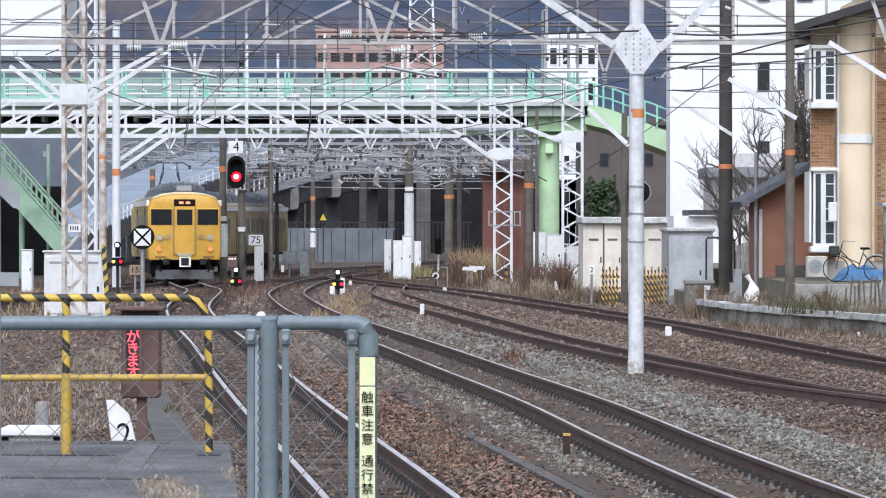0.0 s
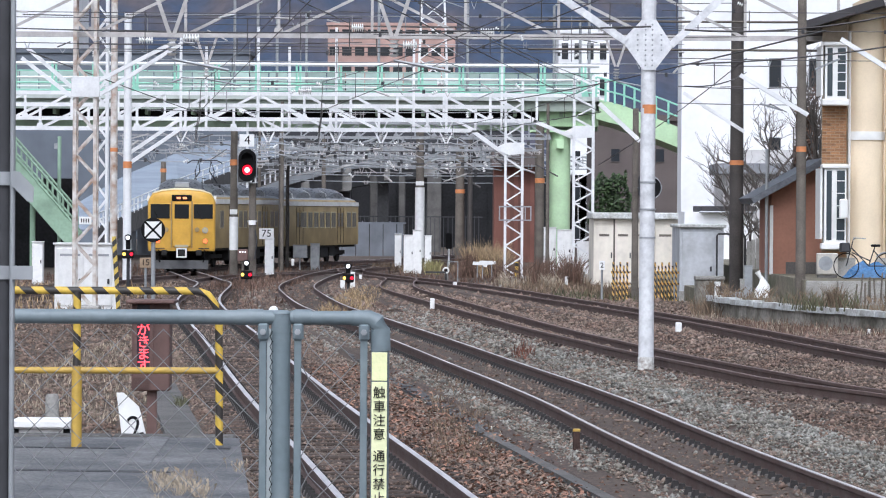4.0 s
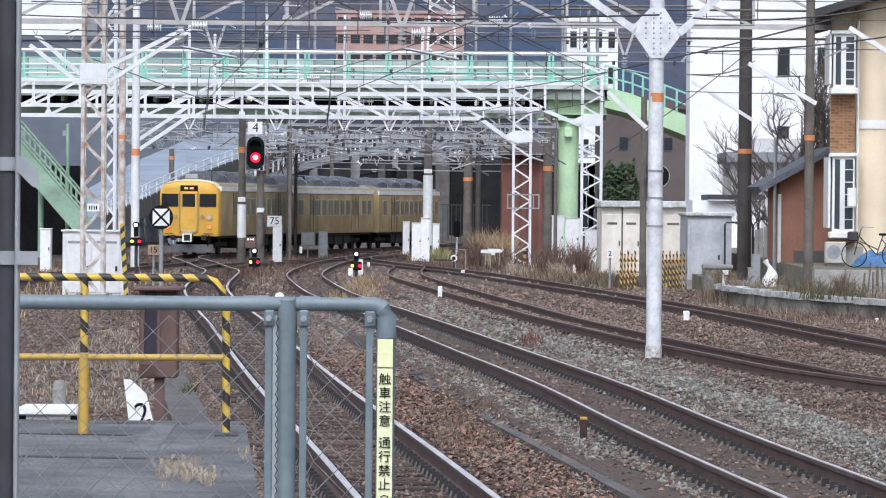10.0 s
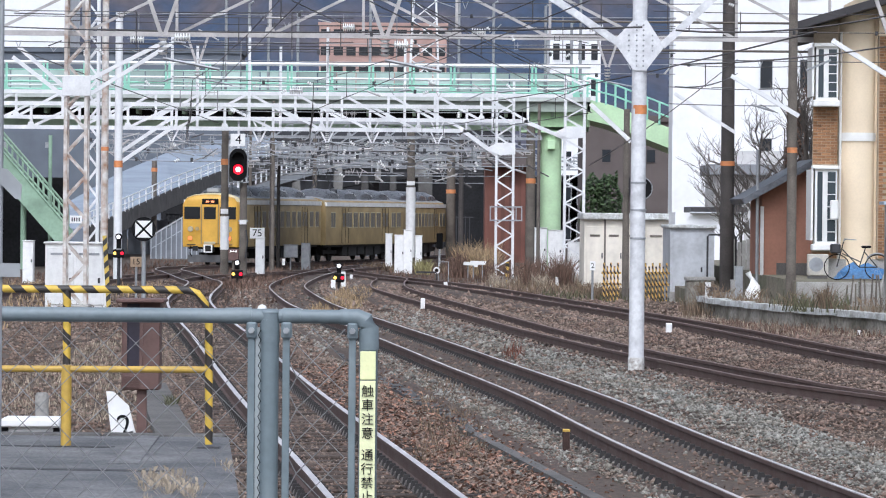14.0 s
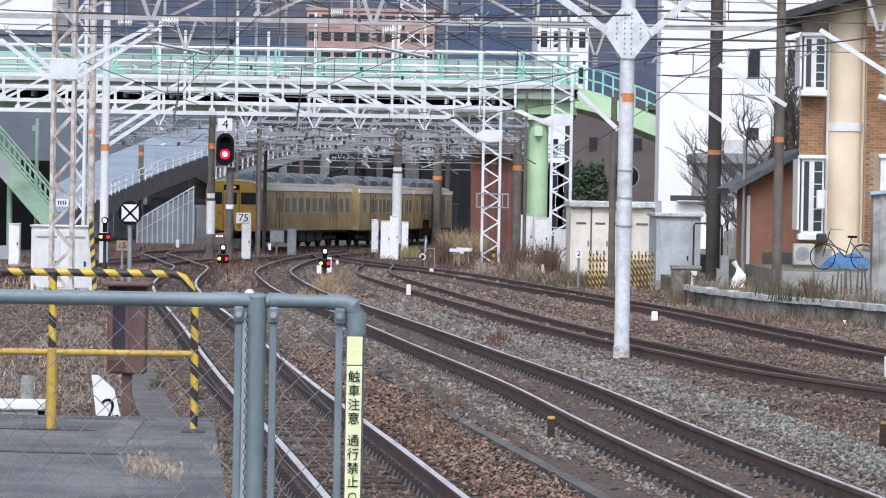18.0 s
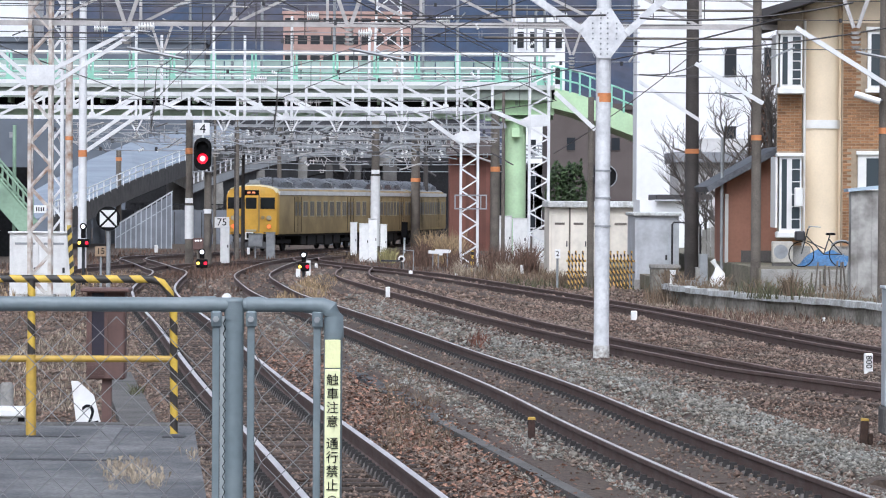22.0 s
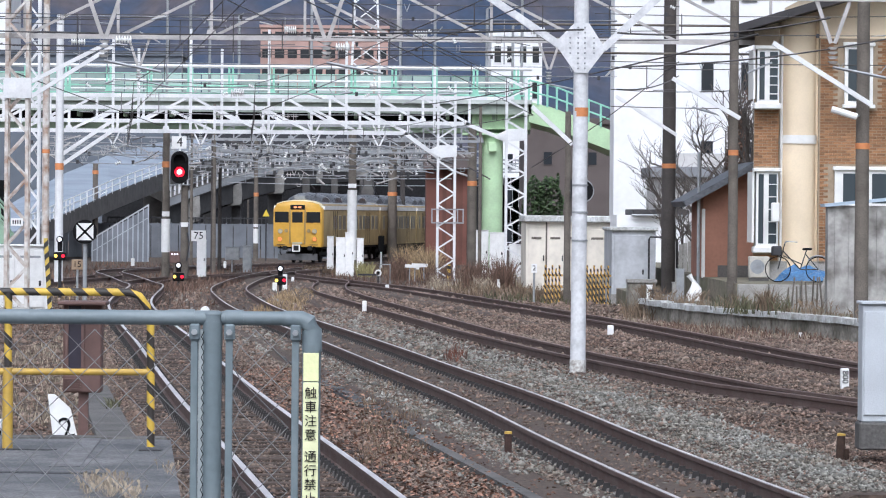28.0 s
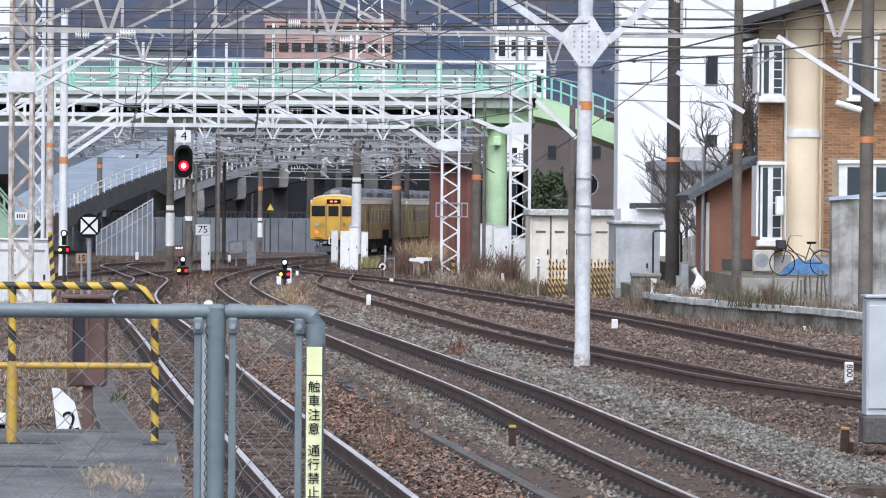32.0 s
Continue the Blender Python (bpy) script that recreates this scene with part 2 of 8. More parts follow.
M_CONCRETE_DARK = material("dark_concrete", (0.115, 0.11, 0.105), 0.9, vary=0.45, scale=1.5, fine=25, bump=0.4)
M_POLE = material("concrete_pole", (0.155, 0.135, 0.115), 0.9, vary=0.4, scale=2.0, fine=40, bump=0.25, stains=0.5)
M_POLE_DARK = material("dark_concrete_pole", (0.07, 0.062, 0.058), 0.9, vary=0.4, scale=2.0, fine=40, bump=0.25)
M_ASPHALT = material("platform_asphalt", (0.095, 0.098, 0.106), 0.92, vary=0.6, scale=1.3, fine=38, bump=0.5, second=(0.21, 0.21, 0.212), stains=0.7)
M_WHITE_STEEL = material("white_painted_steel", (0.74, 0.75, 0.76), 0.5, vary=0.2, scale=1.6, fine=18, bump=0.08)
M_WHITE_RUSTY = material("rust_streaked_white_steel", (0.66, 0.64, 0.61), 0.6, vary=0.35, scale=3.2, fine=16, bump=0.12, second=(0.30, 0.17, 0.10), stains=0.35)
M_GREY_STEEL = material("galvanised_steel", (0.33, 0.345, 0.36), 0.5, 0.35, vary=0.3, scale=4, fine=30, bump=0.08)
M_DARK_STEEL = material("dark_steel", (0.05, 0.05, 0.055), 0.6, 0.3, vary=0.4, scale=4, fine=30)
M_WIRE = material("bare_wire", (0.10, 0.095, 0.095), 0.6, 0.5, vary=0.3, scale=2)
M_WIRE_PALE = material("aluminium_wire", (0.33, 0.33, 0.34), 0.5, 0.5, vary=0.3, scale=2)
M_INSULATOR = material("white_porcelain", (0.78, 0.78, 0.77), 0.25, vary=0.1)
M_ORANGE = material("orange_band_paint", (0.62, 0.24, 0.09), 0.6, vary=0.25, scale=8)
M_GREEN = material("pale_green_paint", (0.52, 0.72, 0.45), 0.55, vary=0.2, scale=0.8, fine=10, bump=0.06, stains=0.5)
M_GREEN_RAIL = material("mint_green_paint", (0.30, 0.62, 0.48), 0.5, vary=0.25, scale=2)
M_WHITE = material("white_paint", (0.80, 0.80, 0.79), 0.5, vary=0.12, scale=5, fine=25, bump=0.06)
M_BLACK = material("black_paint", (0.009, 0.009, 0.010), 0.75, vary=0.2, scale=5)
M_BLACK.node_tree.nodes["Principled BSDF"].inputs["Specular IOR Level"].default_value = 0.15
M_RED_GLOW = glowing("red_lamp", (1.0, 0.006, 0.03), 1.1)
M_HOT_RED = glowing("red_lamp_core", (1.0, 0.60, 0.58), 1.6)
M_YELLOW_GLOW = glowing("amber_lamp", (1.0, 0.62, 0.08), 2.2)
M_WHITE_GLOW = glowing("white_lamp", (1.0, 1.0, 1.0), 1.6)



# ---- the ground ----
def dip(y):
    """The yard sinks a little from the junction towards the viaduct."""
    t, u = np.clip((y - 90.0) / 110.0, 0.0, 1.0), np.clip((y - 135.0) / 95.0, 0.0, 1.0)
    return -0.19 * (t * t * (3 - 2 * t) + u * u * (3 - 2 * u))


g = Geo()
xs = [-3000, -600, -150, -60, -30, -15, 0, 15, 30, 60, 150, 600, 3000]
ys = [-60, -20, 40, 90, 105, 120, 135, 150, 165, 180, 200, 230, 450, 4200]
g.add([(x, y, -0.26 + dip(y)) for y in ys for x in xs], [(j * 13 + i, j * 13 + i + 1, j * 13 + i + 14, j * 13 + i + 13) for j in range(13) for i in range(12)])
solid("ground", g, M_EARTH, "brown earth and old ballast of a railway yard", "ground", kind="structure")


# ---- the railway tracks ----
def smooth_path(pts, step):
    """An even row of points on a Catmull-Rom curve through pts (x, y)."""
    P = [Vector((*p, 0.0)) for p in pts]
    P = [P[0] * 2 - P[1]] + P + [P[-1] * 2 - P[-2]]
    fine = []
    for i in range(1, len(P) - 2):
        a, b, c, d = P[i - 1:i + 3]
        for k in range(24):
            t = k / 24
            fine.append(0.5 * ((2 * b) + (c - a) * t + (2 * a - 5 * b + 4 * c - d) * t * t + (3 * b - a - 3 * c + d) * t ** 3))
    fine.append(P[-2])
    out, left = [fine[0]], step
    for p, q in zip(fine, fine[1:]):
        seg = (q - p).length
        while seg >= left:
            p = p + (q - p) * (left / seg)
            out.append(p)
            seg, left = (q - p).length, step
        left -= seg
    return out


RAIL_SIDE = [(-0.033, -0.008), (-0.033, -0.045), (-0.011, -0.058), (-0.011, -0.15), (-0.066, -0.173), (-0.066, -0.185), (0.066, -0.185), (0.066, -0.173), (0.011, -0.15), (0.011, -0.058), (0.033, -0.045), (0.033, -0.008)]
RAIL_HEAD_WIDE = [(-0.033, -0.0075), (-0.024, 0.0), (0.024, 0.0), (0.033, -0.0075)]
RAIL_HEAD_NARROW = [(-0.018, -0.0075), (-0.016, 0.0), (0.016, 0.0), (0.018, -0.0075)]


def swept(path, offset, outline, up):
    secs = []
    for i, p in enumerate(path):
        d = (path[min(i + 1, len(path) - 1)] - path[max(i - 1, 0)]).normalized()
        s = Vector((d.y, -d.x, 0))
        secs.append([p + s * (offset + a) + Vector((0, 0, b + dip(p.y) + up(p.y))) for a, b in outline])
    return Geo().loft(secs)


def sleeper_mesh(name, half, mat):
    g = Geo().cbox(-half, half, -0.10, 0.10, -0.32, -0.182, 0.015)
    for s in (-1, 1):
        g.box(s * 0.56 - 0.15, s * 0.56 + 0.15, -0.075, 0.075, -0.183, -0.168)
        for e in (-0.09, 0.09):
            g.cbox(s * 0.56 + e - 0.028, s * 0.56 + e + 0.028, -0.04, 0.04, -0.17, -0.13, 0.008)
    return g.mesh(name, mat)


M_FASTENING = material("dark_rail_fastening", (0.018, 0.016, 0.016), 0.7, vary=0.4, scale=8)
M_PAD = material("grey_rail_pad", (0.13, 0.118, 0.112), 0.8, vary=0.4, scale=8)
SLEEPER = sleeper_mesh("sleeper", 1.05, M_SLEEPER)


def railway_track(label, pts, head, near=0.0, sleepers_to=95.0, pitch=0.62, wide=False, cant=0.0):
    t = thing("railway_track", label, "railway track", "tracks of the yard")
    def cant_at(y):
        return cant * min(1.0, max(0.0, (125.0 - y) / 40.0))

    path, clip_row = smooth_path(pts, 1.5), smooth_path(pts, pitch / 3)
    for s in (-0.566, 0.566):
        up = cant_at if s < 0 else (lambda y: 0.0)
        r = part("rail", swept(path, s, RAIL_SIDE, up), M_RAIL_SIDE, t, "rusty brown rail")
        outline = RAIL_HEAD_WIDE if wide else RAIL_HEAD_NARROW
        close, beyond = [p for p in path if p.y < 112], [p for p in path if p.y > 110.4]
        if len(close) > 1:
            part("rail_head", swept(close, s, outline, up), head, r, "worn rail head")
        if len(beyond) > 1:
            part("rail_head", swept(beyond, s, outline, up), M_RAIL_WORN if head is M_RAIL_HEAD else head, r, "greyed rail head")
        if pts in (PATH_A, PATH_C):
            dark, pads = Geo(), Geo()
            for i, (p, q) in enumerate(zip(clip_row, clip_row[1:])):
                clips = pads if i % 2 else dark
                if near < p.y < 92:
                    d = (q - p).normalized()
                    n = Vector((d.y, -d.x, 0))
                    for e in (-0.12, 0.12):
                        c = p + n * (s + e)
                        clips.add([c + n * a * 0.046 + d * b * (0.045 if i % 2 else 0.03) + Vector((0, 0, -0.18 + z)) for z, f in ((-0.02, 1.0), (0.035 if i % 2 else 0.075, 0.6)) for a, b in ((-f, -f), (f, -f), (f, f), (-f, f))], [(4, 5, 6, 7), (0, 1, 5, 4), (1, 2, 6, 5), (2, 3, 7, 6), (3, 0, 4, 7)])
            tagged(part("rail_fastening", dark, M_FASTENING, r), kind="stuff")
            tagged(part("rail_pad", pads, M_PAD, r), kind="stuff")
    row = smooth_path(pts, pitch)
    far = Geo()
    for i, p in enumerate(row[1:-1], 1):
        d = row[i + 1] - row[i - 1]
        turn = math.atan2(-d.x, d.y)
        if p.y < near:
            continue
        if p.y < sleepers_to:
            ob = part("sleeper", SLEEPER, M_SLEEPER, t)
            ob.matrix_basis = Matrix.Translation(p + Vector((0, 0, dip(p.y) + cant_at(p.y) / 2 + random.uniform(-0.015, 0.0)))) @ Matrix.Rotation(turn + random.uniform(-0.015, 0.015), 4, "Z") @ Matrix.Rotation(cant_at(p.y) / 1.13, 4, "Y")
        else:
            m = Matrix.Translation(p + Vector((0, 0, dip(p.y)))) @ Matrix.Rotation(turn, 4, "Z")
            far.add([m @ Vector((x, y, z)) for z in (-0.32, -0.182) for y in (-0.1, 0.1) for x in (-1.05, 1.05)], [(4, 5, 7, 6), (0, 1, 5, 4), (2, 6, 7, 3), (0, 4, 6, 2), (1, 3, 7, 5)])
    if far.v:
        tagged(part("sleeper_rest", far, M_SLEEPER, t), kind="stuff")
    return t


TRAIN_PATH = [(-8.03, 131), (-8.9, 140), (-10.11, 152), (-11.14, 162), (-12.16, 172), (-12.37, 182), (-11.1, 192), (-9.4, 202), (-7.0, 212), (-4.4, 222), (-2.2, 235), (0.06, 250), (2.53, 270), (4.55, 295), (5.42, 325)]
PATH_A = [(4.2, -18), (2.5, 0.5), (-0.27, 31.7), (-2.17, 51.5), (-4.0, 72), (-6.75, 103.2)] + TRAIN_PATH
PATH_C = [(8.1, -18), (6.3, 0.5), (2.87, 35.7), (1.62, 51), (0.48, 62.5), (-0.61, 73.6), (-2.0, 87), (-3.3, 99.4), (-4.4, 114.5), (-5.1, 127), (-5.3, 140), (-5.3, 155), (-5.1, 170), (-4.75, 181), (-4.0, 194), (-2.6, 210), (-0.2, 226), (2.6, 243), (5.0, 260), (7.6, 290), (9.6, 322)]
PATH_D = [(14.5, 24), (10.4, 35), (7.5, 45.2), (5.78, 51.8), (5.0, 55.0), (4.51, 58.5), (3.93, 62.5), (3.28, 67.2), (2.6, 73.2), (1.8, 80.7), (0.36, 97.3), (-0.97, 113.9), (-1.75, 126), (-1.95, 136), (-2.0, 147), (-3.0, 156)]
PATH_E = [(13.5, 36), (10.2, 47), (8.6, 55.5), (7.32, 64.7), (6.41, 74.6), (5.8, 81.7), (5.05, 89), (4.25, 96.5), (2.95, 108.7), (0.75, 129.7), (-1.2, 143.5), (-3.2, 158), (-4.4, 170), (-4.75, 181)]
PATH_X = [(-8.75, 139), (-8.6, 148), (-7.6, 157), (-5.9, 168), (-4.3, 183), (-2.7, 196), (-0.4, 208), (2.2, 222)]
PATH_F = [(-15.5, 60), (-14.5, 85), (-13.4, 110), (-12.3, 135), (-11.3, 156), (-12.0, 168)]
railway_track("platform track with rusty rails and wooden sleepers", PATH_A, M_RAIL_HEAD, near=2, sleepers_to=110, wide=True)
railway_track("main track with worn bright rails in grey ballast", PATH_C, M_RAIL_HEAD, near=2, sleepers_to=100)
railway_track("brown little-used track beside a white mast", PATH_D, M_RAIL_DULL, near=30, sleepers_to=100, cant=0.09)
railway_track("brown little-used track below a low retaining wall", PATH_E, M_RAIL_DULL, near=40, sleepers_to=100, cant=0.08)
railway_track("curved crossover track between two lines", PATH_X, M_RAIL_DULL, sleepers_to=0)
railway_track("side track behind a white relay hut", PATH_F, M_RAIL_DULL, sleepers_to=100)


def ballast_bed(name, pts, half, top, mat, label, cant=0.0):
    path = smooth_path(pts, 3.0)
    secs = []
    for i, p in enumerate(path):
        d = (path[min(i + 1, len(path) - 1)] - path[max(i - 1, 0)]).normalized()
        s = Vector((d.y, -d.x, 0))
        secs.append([p + s * a + Vector((0, 0, b + dip(p.y))) for a, b in ((-half - 0.35, -0.34), (-half, top + cant), (-0.45 * half, top + cant), (0.45 * half, top), (half, top), (half + 0.35, -0.34))])
    solid(name, Geo().loft(secs), mat, label, "ballast bed", kind="structure")


for pts, half, mat in ((PATH_A, 1.35, M_BALLAST), (PATH_C, 1.4, M_BALLAST), (PATH_D, 1.3, M_BALLAST), (PATH_E, 1.3, M_BALLAST)):
    ballast_bed("ballast_bed", pts, half, -0.178 if pts is PATH_C else -0.17 if pts in (PATH_D, PATH_E) else -0.222 - 0.004 * (half - 1.3) * 10 , mat, "brown ballast bed under a track", 0.06 if pts in (PATH_D, PATH_E) else 0.0)

HEAP = [(track_c[0] + 1.85, track_c[1]) for track_c in PATH_C if 30 < track_c[1] < 90]
ballast_bed("ballast_shoulder", HEAP, 0.42, -0.13, M_BALLAST, "heaped grey ballast shoulder beside the main track")

# ---- the platform ----
g = Geo().slab([(-40, -8), (0.45, -8), (-0.947, 19), (-1.542, 28.079), (-40, 28.079)], -0.3, 0.77)
solid("platform", g, M_ASPHALT, "worn grey asphalt station platform with dark patches", "platform", kind="structure")



# ---- the yellow train ----
M_YELLOW = material("yellow_train_paint", (0.64, 0.37, 0.055), 0.42, vary=0.18, scale=1.2, fine=9, bump=0.03, stains=0.5)
M_YELLOW_DUSTY = material("dusty_yellow_train_paint", (0.37, 0.275, 0.132), 0.55, vary=0.3, scale=0.9, fine=7, bump=0.04, stains=0.8)
M_TRAIN_ROOF = material("grey_train_roof", (0.27, 0.275, 0.285), 0.5, vary=0.35, scale=1.1, fine=8, bump=0.1)
M_TRAIN_TRIM = material("pale_roof_edge", (0.84, 0.83, 0.80), 0.5, vary=0.2, scale=2)
M_WINDOW_FRAME = material("dull_window_frame", (0.50, 0.44, 0.29), 0.5, vary=0.3, scale=2)
M_TRAIN_GLASS = glassy("dark_train_glass", (0.02, 0.022, 0.025))
# Side glass is greyed: its reflections are put into the colour.
M_SIDE_GLASS = glassy("reflection_grey_glass", (0.15, 0.145, 0.13), 0.3)
M_COOLER = material("dark_grey_cooler", (0.085, 0.088, 0.096), 0.3, vary=0.35, scale=1.5, fine=8)
M_UNDER = material("grimy_underframe", (0.02, 0.019, 0.018), 0.85, vary=0.5, scale=3, fine=20, bump=0.3)
M_PLOUGH = material("grey_snow_plough", (0.11, 0.11, 0.115), 0.7, vary=0.35, scale=3)
M_BROW = material("brow_sky_highlight", (0.80, 0.70, 0.44), 0.4, vary=0.15, scale=2)
M_TAIL = glowing("tail_lamp", (1.0, 0.10, 0.02), 2.6)
M_DEST = glowing("destination_glow", (0.95, 0.30, 0.12), 0.9)
HALF_L, SHORT_L, HALF_W = 9.3, 7.9, 1.42


COOLER_SHAPE = ((-1.0, 0), (-0.95, 0.55), (-0.6, 0.9), (0.0, 1.0), (0.6, 0.9), (0.95, 0.55), (1.0, 0))


def body_section(y, w, top, inset=0.0):
    """Half-rounded carriage section at y: sides, cornice and arched roof."""
    pts = [(-w + 0.03, 0.92), (-w, 1.15), (-w, 2.96), (-w + 0.06, 3.10)]
    n = 7
    for k in range(1, n):
        a = math.pi * k / n
        pts.append((-(w - 0.06) * math.cos(a), 3.10 + (top - 3.10) * math.sin(a) ** 0.8))
    pts += [(w - 0.06, 3.10), (w, 2.96), (w, 1.15), (w - 0.03, 0.92)]
    return [Vector((x, y, z)) for x, z in pts]


def add_bogie(car, y):
    b = part("bogie", Geo().box(-0.95, -0.83, y - 1.35, y + 1.35, 0.42, 0.62).box(0.83, 0.95, y - 1.35, y + 1.35, 0.42, 0.62).box(-0.85, 0.85, y - 0.25, y + 0.25, 0.45, 0.75), M_UNDER, car, "grimy black bogie frame")
    for e in (-1.05, 1.05):
        g = Geo()
        for s in (-0.566, 0.566):
            g.tube([(s - 0.065, y + e, 0.43), (s + 0.065, y + e, 0.43)], 0.43, 20)
        g.tube([(-0.9, y + e, 0.43), (0.9, y + e, 0.43)], 0.075, 8)
        part("wheelset", g, M_UNDER, b)


def carriage(label, front):
    half = HALF_L if front else SHORT_L
    car = thing("train_carriage", label, "train carriage", "carriages of the yellow train")
    y0 = -half + (0.45 if front else 0.02)
    secs = [body_section(y0 + (half - y0) * k / 6, HALF_W, 3.52) for k in range(7)]
    side = Geo().loft([[p for p in s] for s in secs])
    part("body", side, M_YELLOW_DUSTY, car, "dusty yellow steel body", smooth=35)
    roof = Geo().loft([[Vector((p.x * 0.985, p.y, p.z + 0.015)) for p in s[3:12]] for s in secs], closed=False)
    part("roof", roof, M_TRAIN_ROOF, car, "grey arched roof", smooth=40)
    for s in (-1, 1):
        part("cornice", Geo().box(s * 1.40 - 0.05, s * 1.40 + 0.05, y0, half, 3.0, 3.22), M_TRAIN_TRIM, car, "pale cornice strip")
    # windows and doors
    door_y = (-5.35, 5.35) if front else (-4.1, 4.1)
    for s in (-1, 1):
        for dy in door_y:
            x = s * (HALF_W + 0.004)
            d = part("passenger_door", Geo().box(min(x, x - s * 0.03), max(x, x - s * 0.03), dy - 0.66, dy + 0.66, 1.02, 2.92), M_YELLOW_DUSTY, car)
            for e in (-0.66, 0.0, 0.66):
                part("door_gap", Geo().box(x - 0.006 + s * 0.004, x + 0.006 + s * 0.004, dy + e - 0.025, dy + e + 0.025, 1.02, 2.92), M_BLACK, d)
            for e in (-0.33, 0.33):
                part("door_window", Geo().box(x - 0.008 + s * 0.004, x + 0.008 + s * 0.004, dy + e - 0.19, dy + e + 0.19, 1.90, 2.65), M_SIDE_GLASS, d)
        spots = [-8.0, -4.0, -2.55, -1.1, 0.35, 1.8, 3.25, 7.2, 8.6] if not front else [-4.1, -2.7, -1.3, 0.1, 1.5, 2.9, 4.2, 7.3, 8.7]
        for wy in [v * half / 9.75 for v in spots]:
            x = s * (HALF_W + 0.004)
            w = part("window", Geo().box(x - 0.012, x + 0.012, wy - 0.44, wy + 0.44, 1.84, 2.70), M_WINDOW_FRAME, car, "dull window frame")
            for e in (-0.235, 0.235):
                part("pane", Geo().box(x - 0.006 + s * 0.010, x + 0.006 + s * 0.010, wy + e * 0.92 - 0.185, wy + e * 0.92 + 0.185, 1.89, 2.65), M_SIDE_GLASS, w)
    # roof units
    for ry in [f * half for f in (-0.64, -0.21, 0.21, 0.64)]:
        secs2 = []
        for dy, h in ((-1.75, 0.0), (-1.5, 0.22), (-0.95, 0.46), (0.0, 0.58), (0.95, 0.5), (1.4, 0.28), (1.6, 0.0)):
            secs2.append([Vector((x, ry + dy, 3.40 + f * h)) for x, f in COOLER_SHAPE])
        # A thin pale band paints the bright highlight near the cooler's rear.
        glint_secs = [[Vector((x, ry + dy, 3.40 + f * h)) for x, f in COOLER_SHAPE] for dy, h in ((1.02, 0.5), (1.24, 0.39))]
        part("cooler_highlight", Geo().loft(glint_secs), M_TRAIN_TRIM, car, "pale band painted as a highlight on an air conditioner", smooth=50)
        part("roof_cooler", Geo().loft(secs2), M_COOLER, car, "rounded dark grey air conditioner", smooth=50)
    # underfloor
    part("underframe", Geo().box(-1.25, 1.25, y0 + 0.2, half - 0.1, 0.80, 0.93), M_UNDER, car)
    for k, (a, b, z) in enumerate(((-3.9, -3.0, 0.32), (-2.7, -1.1, 0.28), (-0.8, 0.5, 0.35), (0.8, 2.3, 0.28), (2.6, 3.9, 0.34))):
        part("equipment_box", Geo().cbox(-1.22, 1.22, a, b, z, 0.82, 0.03), M_UNDER, car)
    add_bogie(car, -0.69 * half), add_bogie(car, 0.69 * half)
    for y in ((half + 0.1,) if front else (-half - 0.1, half + 0.1)):
        part("gangway_bellows", Geo().box(-0.62, 0.62, y - 0.2, y + 0.2, 0.95, 2.95), M_BLACK, car)
    part("coupler", Geo().box(-0.12, 0.12, half - 0.2, half + 0.5, 0.72, 0.98), M_UNDER, car)
    return car


def pantograph(car, y):
    g = Geo()
    for s in (-1, 1):
        g.tube([(s * 0.5, y - 0.5, 4.0), (s * 0.35, y + 0.55, 4.55), (s * 0.3, y, 5.05)], 0.03, 5)
        g.tube([(s * 0.5, y + 0.5, 4.0), (s * 0.35, y - 0.55, 4.55), (s * 0.3, y, 5.05)], 0.03, 5)
        g.tube([(s * 0.6, y - 0.7, 3.9), (s * 0.6, y + 0.7, 3.9)], 0.035, 5)
        g.tube([(s * 0.6, y - 0.6, 3.5), (s * 0.6, y - 0.6, 3.9)], 0.05, 6)
        g.tube([(s * 0.6, y + 0.6, 3.5), (s * 0.6, y + 0.6, 3.9)], 0.05, 6)
    g.tube([(-0.85, y, 4.93), (-0.6, y, 5.08), (0.6, y, 5.08), (0.85, y, 4.93)], 0.03, 5)
    part("pantograph", g, M_DARK_STEEL, car, "raised steel pantograph")


